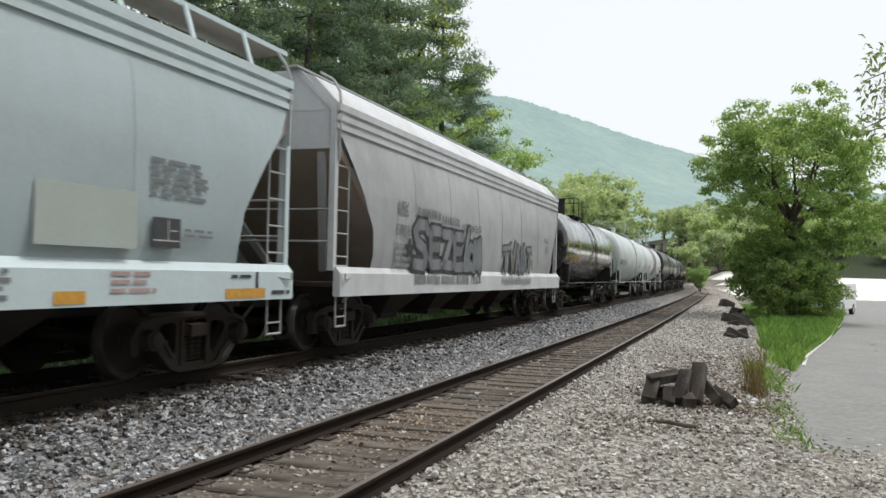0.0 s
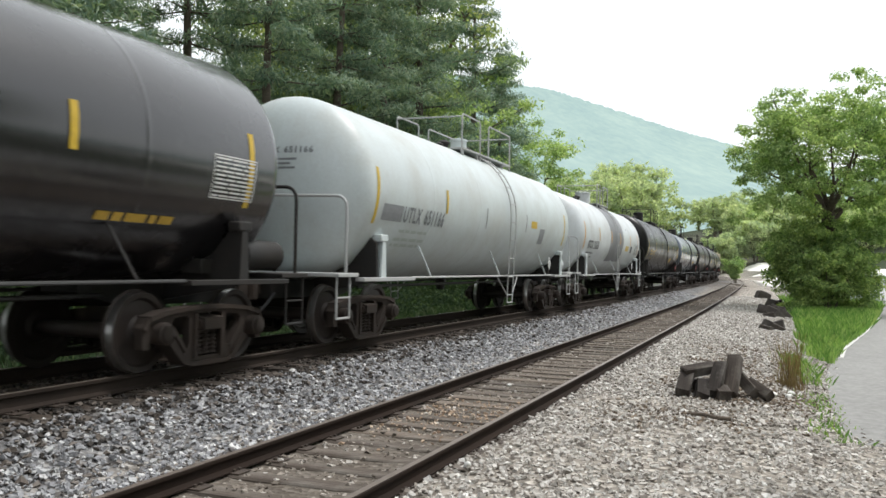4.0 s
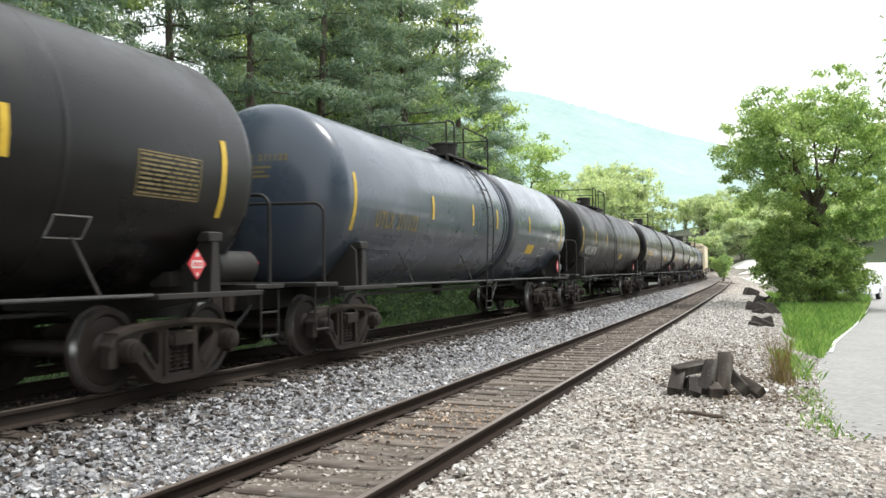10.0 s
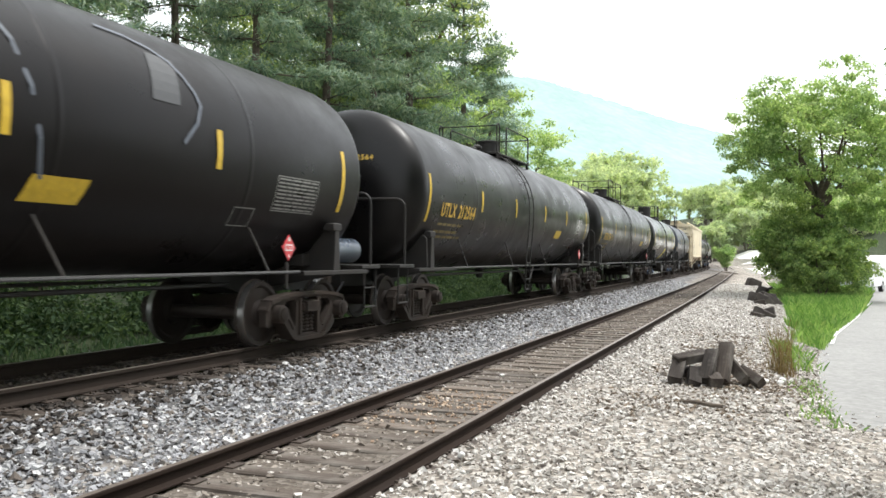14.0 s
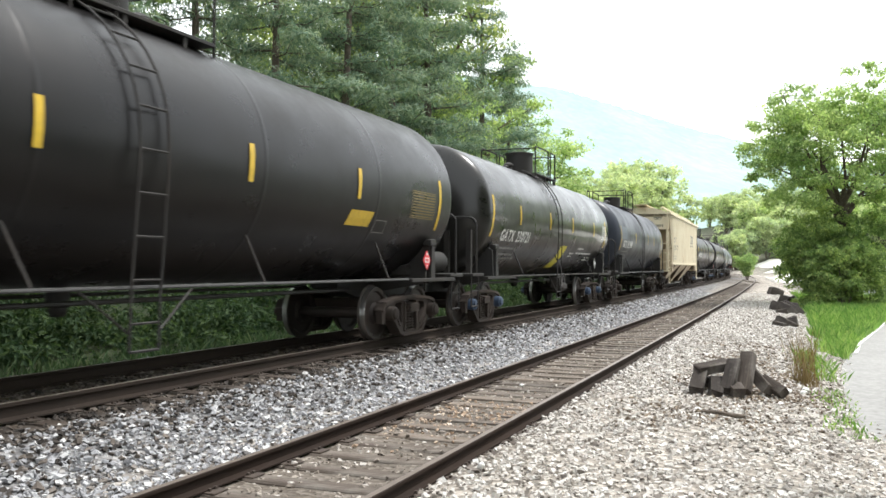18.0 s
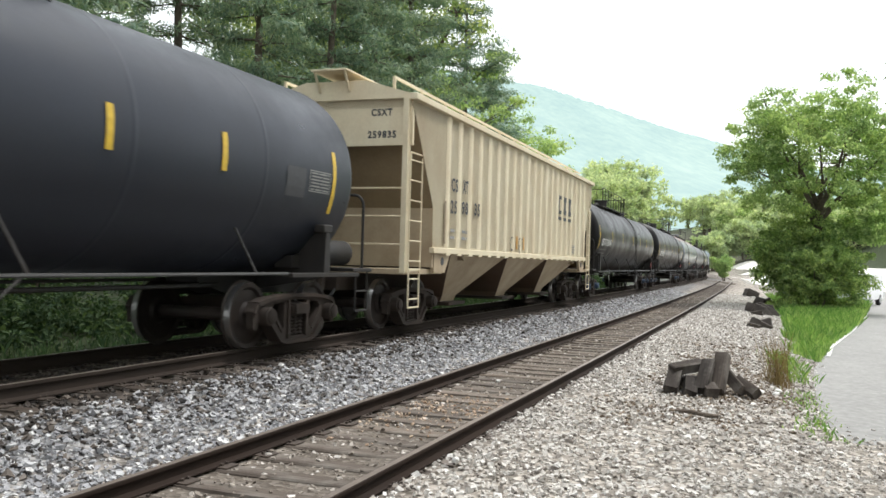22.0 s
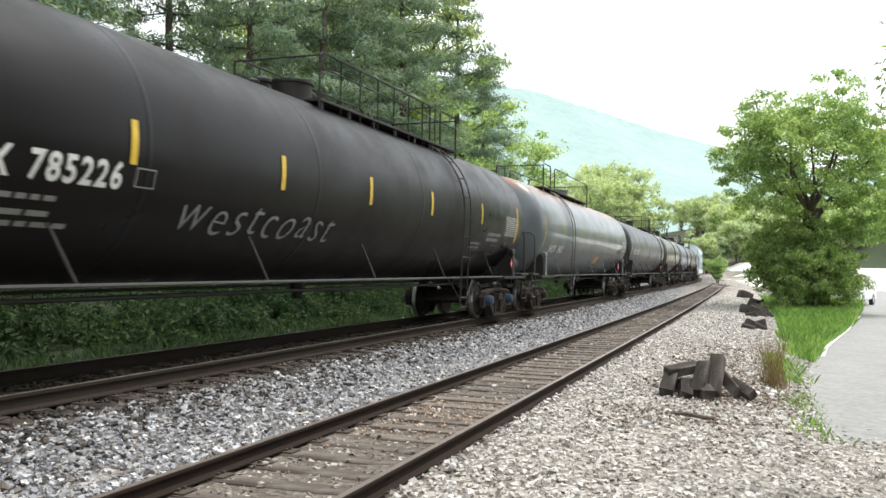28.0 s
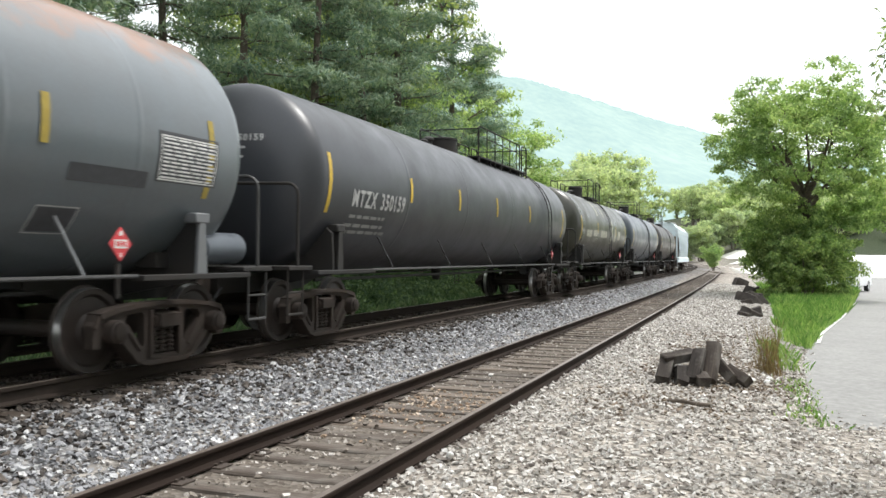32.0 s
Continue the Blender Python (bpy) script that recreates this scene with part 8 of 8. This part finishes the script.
TANKS = [
    (32.94, 43.80, dict(r=1.47, paint="gloss", label="glossy black tank car with yellow numbers", dome_h=0.68, text="NATX 205128", text_at=(-5.30, -3.50, 2.00), ink="ink_yellow", ink2="ink_olive", stripes=(-3.45, -0.55, 2.80),
                        ladder=0.25, walk=(-1.3, 1.0), dome=-0.85, dome_r=0.33, panels=((4.9, 5.75, 2.0, 2.5, "ink_white", 10),), bars=((0.3, 1.0, 1.95, 2, "ink_olive", 0.08, 0.05, 4), (3.3, 4.6, 1.75, 1, "ink_yellow", 0.10, 0.05, 9)), placard="ink_white", side_placard=0)),
    (48.12, 60.28, dict(r=1.50, paint="white", trim="white", rail="railing", deck="railing", walkpaint="railing", reservoir="white", tape="yellow", label="cream white tank car with dark numbers", text="UTLX 651166", text_at=(-5.55, -3.65, 2.14), ink="ink_grey",
                        ink2="pale_patch", stripes=(-3.56,), ladder=0.7, walk=(-0.9, 2.8), dome=1.05, dome_r=0.2, dome_h=0.42, dark_dome=False,
                        blocks=((-6.40, -5.60, 2.00, 2.27, "grey_patch", "paint_patch", "grey painted-over patch"), (2.6, 3.15, 2.28, 2.46, "yellow", "warning_label"), (-1.1, -1.04, 2.1, 2.55, "ink_grey", "reflective_stripe"), (2.1, 2.16, 2.15, 2.6, "ink_grey", "reflective_stripe"), (3.5, 4.0, 1.9, 2.3, "grey_patch", "paint_patch")), placard="ink_white")),
    (64.41, 75.67, dict(r=1.45, paint="bone", trim="bone", rail="railing", deck="railing", walkpaint="railing", reservoir="band", tape="amber", label="white tank car with a dark grey band", text="ETCX 21032", text_at=(-5.48, -3.66, 2.10), ink="ink_black", ink2="ink_grey",
                        stripes=(-3.6, -1.1, 0.95, 3.6), ladder=0.05, walk=(-0.9, 1.4), dome=0.2, dark_dome=False, half_bands=((-1.28, 1.75, "band2"),),
                        panels=((4.95, 5.95, 1.92, 2.36, "ink_grey", 8),), blocks=((2.45, 3.25, 2.02, 2.24, "yellow", "warning_label"), (3.75, 4.15, 1.98, 2.25, "ink_black", "data_panel")), placard="ink_white")),
    (79.98, 94.01, dict(r=1.52, paint="black", label="dull black tank car with yellow numbers", text="UTLX 211102", text_at=(-6.78, -4.92, 2.14), ink="ink_yellow", ink2="ink_olive", stripes=Y5, ladder=0.3, walk=(-1.5, 1.6), dome=-0.75, dome_r=0.27, dome_h=0.52,
                        side_placard=6.87, panels=((5.75, 6.8, 2.08, 2.55, "ink_olive", 9), (4.8, 5.28, 1.62, 1.84, "ink_dim", 2, "data_panel", True), (-4.25, -3.95, 1.95, 2.2, "ink_olive", 2, "data_panel", True)), blocks=((3.05, 3.75, 1.72, 1.96, "yellow", "warning_label", "", 0.35),))),
    (98.35, 112.14, dict(r=1.49, paint="blue", label="faded blue-grey tank car with a dark seam band", text="UTLX 211122", text_at=(-6.65, -4.83, 2.15), ink="ink_olive", ink2="slate_patch", stripes=(-4.1, -1.66, 0.15, 3.2), ladder=-0.6, walk=(-1.45, 1.65), dome=0.6, dome_r=0.31,
                         bands=((1.15, 2.0, "navy"), (0.72, 0.82, "navy"), (0.95, 1.03, "navy")), side_placard=6.92, panels=((5.75, 6.75, 2.10, 2.48, "ink_black", 9), (4.82, 5.3, 1.70, 1.92, "ink_white", 2, "data_panel", True)), blocks=((3.3, 4.05, 1.74, 1.98, "yellow", "warning_label"),), reservoir="pewter")),
    (116.6, 130.58, dict(r=1.50, paint="soot", label="dull black tank car with large white numbers", text="NATX 364178", text_at=(-6.98, -4.85, 2.0), ink="ink_white", ink2="ink_faint", text_h=0.31, stripes=(-5.1, -2.6, 1.1, 4.1), ladder=-0.85, walk=(-1.9, 1.0), dome=0.3, dome_r=0.29, reservoir="blue", scuffs=([(0.40, 3.55), (0.55, 3.35), (0.64, 3.16), (0.68, 3.20), (0.65, 3.53)], [(0.65, 3.53), (0.80, 3.25), (0.96, 3.0), (1.0, 3.06), (0.98, 3.30), (1.0, 3.48)], [(1.0, 3.48), (1.15, 3.32), (1.26, 3.14), (1.38, 2.74), (1.48, 2.3), (1.56, 1.94)], [(2.61, 3.74), (3.0, 3.72), (3.34, 3.62), (3.55, 3.48), (3.67, 3.31), (3.78, 3.12), (3.82, 2.96), (3.70, 2.74), (3.46, 2.5)]),
                         panels=((5.4, 6.5, 1.86, 2.32, "ink_faint", 9), (-4.80, -4.58, 1.9, 2.14, "ink_white", 1, "data_panel", True), (4.6, 5.05, 1.64, 1.87, "ink_faint", 2, "data_panel", True)), blocks=((1.4, 2.1, 1.74, 1.98, "yellow", "warning_label", "", 0.3), (3.0, 3.45, 2.9, 3.45, "sheen", "scuff_mark", "", 0.3)))),
    (134.85, 149.03, dict(r=1.54, paint="black", label="dull black tank car with yellow numbers", text="UTLX 212564", text_at=(-6.98, -4.95, 2.2), ink="ink_yellow", ink2="ink_olive", stripes=(-4.5, -1.73, 1.32, 4.1), ladder=-0.5, walk=(-1.05, 2.1), dome=0.75,
                          side_placard=6.75, reservoir="band", panels=((5.6, 6.6, 2.06, 2.52, "ink_dim", 10), (4.78, 5.24, 1.66, 1.90, "ink_dim", 2, "data_panel", True)), blocks=((2.9, 3.6, 1.85, 2.08, "yellow", "warning_label", "", 0.35),))),
    (153.04, 167.27, dict(r=1.54, paint="black", label="dull black tank car with yellow numbers", text="UTLX 21111", text_at=(-6.93, -5.05, 2.12), ink="ink_yellow", ink2="ink_olive", stripes=(-4.42, -1.72, 1.41, 4.18), ladder=-0.35, walk=(-2.0, 1.65), dome=0.6,
                          side_placard=7.05, panels=((6.1, 7.1, 2.10, 2.56, "ink_olive", 9), (4.9, 5.3, 1.8, 2.0, "ink_faint", 2, "data_panel", True)), blocks=((3.95, 4.7, 1.88, 2.11, "yellow", "warning_label", "", 0.35),))),
    (171.32, 182.84, dict(r=1.49, paint="olive", cap="cap", brake_cylinder=True, label="dusty black tank car with bold white numbers", dome_h=0.66, text="GATX 230721", text_at=(-5.60, -3.30, 1.99), ink="ink_white", ink2="ink_faint", stripes=(-4.3, -1.5, 1.1, 4.08), placard="ink_faint", ladder=-0.7, walk=(-0.6, 1.6), dome=0.5, dome_r=0.40, uprights=True, head=0.34, rail="steel",
                          panels=((5.4, 6.1, 2.2, 2.66, "ink_white", 7),), blocks=((0.17, 0.87, 1.25, 1.88, "label_yellow", "warning_label", "", 0.03),), bars=((1.6, 2.1, 1.7, 2, "ink_white", 0.05, 0.05, 3), (2.4, 4.9, 1.72, 1, "ink_white", 0.05, 0.05, 5), (3.9, 4.9, 1.6, 2, "ink_white", 0.05, 0.05, 6), (2.4, 3.2, 1.86, 1, "ink_white", 0.05, 0.05, 7)))),
    (186.99, 197.79, dict(r=1.48, paint="navy", label="slate blue-black tank car with white numbers", text="GATX 212490", text_at=(-5.46, -3.40, 2.18), ink="ink_white", ink2="ink_faint", stripes=(-2.5, 0.98, 2.88), ladder=-0.8, walk=(-1.6, 0.85), dome=0.0, dome_r=0.36,
                          panels=((4.9, 5.5, 2.2, 2.5, "ink_faint", 6),), blocks=((-6.0, -4.62, 2.36, 2.86, "slate_patch", "paint_patch", "blue-grey repainted patch"), (4.3, 4.8, 2.1, 2.5, "ink_black", "paint_patch")), placard="")),
    (202.16, 216.30, None),
    (220.71, 237.51, dict(r=1.47, paint="soot", cap="cap", label="long dull black tank car with white numbers", text="CBTX 785184", text_at=(-8.46, -6.3, 2.2), ink="ink_white", ink2="ink_faint", stripes=(-5.98, -3.04, 0.3, 3.0, 5.6), ladder=0.9, walk=(-4.8, 1.6), dome=-0.6, uprights=True, head=0.38, tallrail=True,
                          side_placard=8.5, panels=((7.75, 8.75, 2.05, 2.52, "ink_faint", 9), (-6.1, -5.85, 2.08, 2.3, "ink_faint", 1, "data_panel", True)), bars=((6.1, 7.3, 2.1, 2, "ink_faint", 0.07, 0.05, 4), (5.3, 6.2, 1.85, 2, "ink_faint", 0.05, 0.05, 5)))),
    (241.76, 258.84, dict(r=1.51, paint="soot", cap="cap", label="long dull black tank car with scrawled graffiti", text="CBTX 785226", text_at=(-8.45, -6.1, 2.14), ink="ink_white", ink2="ink_faint", stripes=(-5.98, -3.06, -0.3, 2.5, 5.7), ladder=4.45, walk=(-0.8, 5.8), dome=-0.3, dome_r=0.34, dome_h=0.36, uprights=True, head=0.38, tallrail=True,
                          side_placard=8.67, panels=((7.68, 8.68, 2.08, 2.55, "ink_dim", 9), (-5.9, -5.6, 2.05, 2.25, "ink_faint", 1, "data_panel", True), (6.9, 7.4, 1.6, 1.82, "ink_faint", 2, "data_panel", True)), bars=((6.35, 7.5, 2.1, 2, "ink_faint", 0.08, 0.05, 4), (5.3, 6.2, 1.85, 2, "ink_faint", 0.05, 0.05, 5)), scrawl=True)),
    (262.91, 278.67, dict(r=1.51, paint="greyrust", rail="pipe", trim="band", tape="faded_tape", label="long grey tank car rusting along its top", text="SHQX  5432", text_at=(-7.55, -5.55, 1.88), ink="ink_white", ink2="ink_faint", seams=(-0.8, -0.6, -0.4, -0.2, 0, 0.2, 0.4, 0.6, 0.8), stripes=(-5.92, -2.83, -0.01, 2.9, 5.6), ladder=-4.55, walk=(-5.9, 1.9), dome=0.05, dome_r=0.38, dome_h=0.36,
                          panels=((7.2, 8.2, 2.08, 2.56, "ink_white", 11), (5.72, 6.26, 1.47, 1.73, "ink_dim", 2, "data_panel", True)), blocks=((7.17, 8.23, 2.06, 2.60, "ink_black", "data_plate"), (5.75, 6.23, 1.49, 1.71, "ink_black", "data_plate", "", 0.0, 0.004), (1.1, 1.9, 1.5, 1.78, "amber", "warning_label", "", 0.3), (5.95, 7.05, 1.97, 2.14, "ink_black", "paint_patch")), bars=((2.9, 4.7, 1.86, 2, "ink_faint", 0.06, 0.05, 4),), reservoir="pewter")),
    (282.57, 298.52, dict(r=1.46, paint="greyblack", label="long slate grey tank car with white numbers", text="MTZX 350159", text_at=(-7.75, -5.6, 2.2), ink="ink_dim", ink2="ink_faint", stripes=(-5.3, -2.5, 0.4, 3.7), ladder=6.0, walk=(0.9, 5.8), dome=0.4, dome_r=0.36, dome_h=0.34, tallrail=True,
                          panels=((6.6, 7.5, 2.0, 2.4, "ink_faint", 9),))),
    (302.8, 313.8, dict(r=1.46, paint="grimy", deck="steel", label="grimy olive-black tank car with worn cream patches", text="", stripes=(-2.5, 2.5), ladder=0.5, walk=(-1.2, 1.8), dome=0.2,
                        bars=((-4.9, -3.7, 2.35, 1, "cream_patch", 0.26, 0.05, 3), (-3.4, -2.1, 2.38, 1, "cream_patch", 0.24, 0.05, 6), (-1.6, 0.0, 2.40, 1, "cream_patch", 0.27, 0.05, 8)),
                        blocks=((1.1, 1.5, 1.9, 2.9, "cream_patch", "paint_patch"), (2.1, 2.6, 2.0, 2.6, "cream_patch", "paint_patch"), (3.2, 3.9, 2.1, 2.5, "cream_patch", "paint_patch"), (-2.2, -1.9, 3.0, 3.6, "cream_patch", "paint_patch", "", 0.4), (-0.6, -0.4, 3.0, 3.6, "cream_patch", "paint_patch", "", 0.4)))),
    (318.0, 330.4, dict(r=1.48, paint="pewter", label="slate grey tank car near the tail of the train", text="", stripes=(), ladder=0.5, walk=(-1.2, 1.8), dome=0.2, bands=((0.5, 0.9, "navy"),), panels=((1.6, 2.6, 1.75, 2.2, "ink_black", 3),))),
    (334.6, 346.6, dict(r=1.48, paint="sable", label="dull brown-black tank car near the tail of the train", text="", stripes=(), ladder=0.5, walk=(-1.2, 1.8), dome=0.2,
                        bars=((-5.0, -3.6, 2.2, 1, "ink_faint", 0.22, 0.05, 5), (-0.4, 1.2, 2.2, 1, "ink_faint", 0.22, 0.05, 7)), blocks=((3.3, 3.7, 1.9, 2.7, "ink_faint", "paint_patch"), (4.4, 4.8, 1.9, 2.8, "ink_faint", "paint_patch")))),
]

WESTCOAST = "westcoast"
for front, rear, sp in TANKS:
    if sp is None:
        add_car(ribbed_hopper(dict(label="tan ribbed covered hopper car with rust stains")), front, rear)
        continue
    sp["half"] = (rear - front) / 2
    car = tank_car(sp)
    if sp.get("scrawl"):
        sh = Shell(1.0 + sp["r"], sp["r"])
        v, f = text_verts(WESTCOAST, 1.0, -0.012)
        w = v[:, 0].max() - v[:, 0].min()
        v = np.stack([(v[:, 0] - v[:, 0].min()) / w * 3.7, v[:, 1] * 0.75 - 0.16], 1)
        v[:, 1] += 0.03 * np.sin(v[:, 0] * 5)
        mark(car, sh, "graffiti", v, f, "grey_patch", -5.05, sh.skin(1.78), 0.014, "scrawled silver graffiti word", 0.25)
    add_car(car, front, rear)
add_car(round_hopper(dict(paint="hopper", label="pale grey covered hopper car at the tail", tapes=(), marks=lambda car, wall, sill: None)), 350.8, 365.0)


# ---- what moves ----
def gone(t):
    """Metres that the train has rolled since the start."""
    q = (t - 16) / 16
    return 8.421 * t + 0.887 * q ** 2 + 0.029 * q ** 3 - 1.346 * q ** 4


def rolled(front, rear, t):
    """The pose of a car whose truck centres lie at front and rear when t is 0."""
    (xa, ya), (xb, yb) = spot(front - gone(t), MAIN_L), spot(rear - gone(t), MAIN_L)
    return pose((xa + xb) / 2, (ya + yb) / 2, MAIN_Z, 0, 0, math.degrees(math.atan2(yb - ya, xb - xa)))


def motions():
    span = {}
    for ob, front, rear in TRAIN:
        span[ob] = (front, rear)
        walk(ob, [(float(t), rolled(front, rear, t)) for t in range(0, 33)])
    # the wheels turn as the car rolls, while it is near enough to tell
    for w, car, sx in WHEELS:
        front, rear = span[car]
        mid = (front + rear) / 2
        times = [t for t in np.arange(0, 32.001, 1 / 15) if -14 < mid - gone(t) < 34]
        if len(times) < 2:
            continue
        rows = [(float(t), pose(sx, 0, 0.457, 0, -math.degrees((gone(t) - gone(0)) / 0.457), 0)) for t in times]
        if times[0] > 0:
            rows.insert(0, (0.0, rows[0][1]))
        if times[-1] < 31.99:
            rows.append((32.0, rows[-1][1]))
        walk(w, rows)


motions()
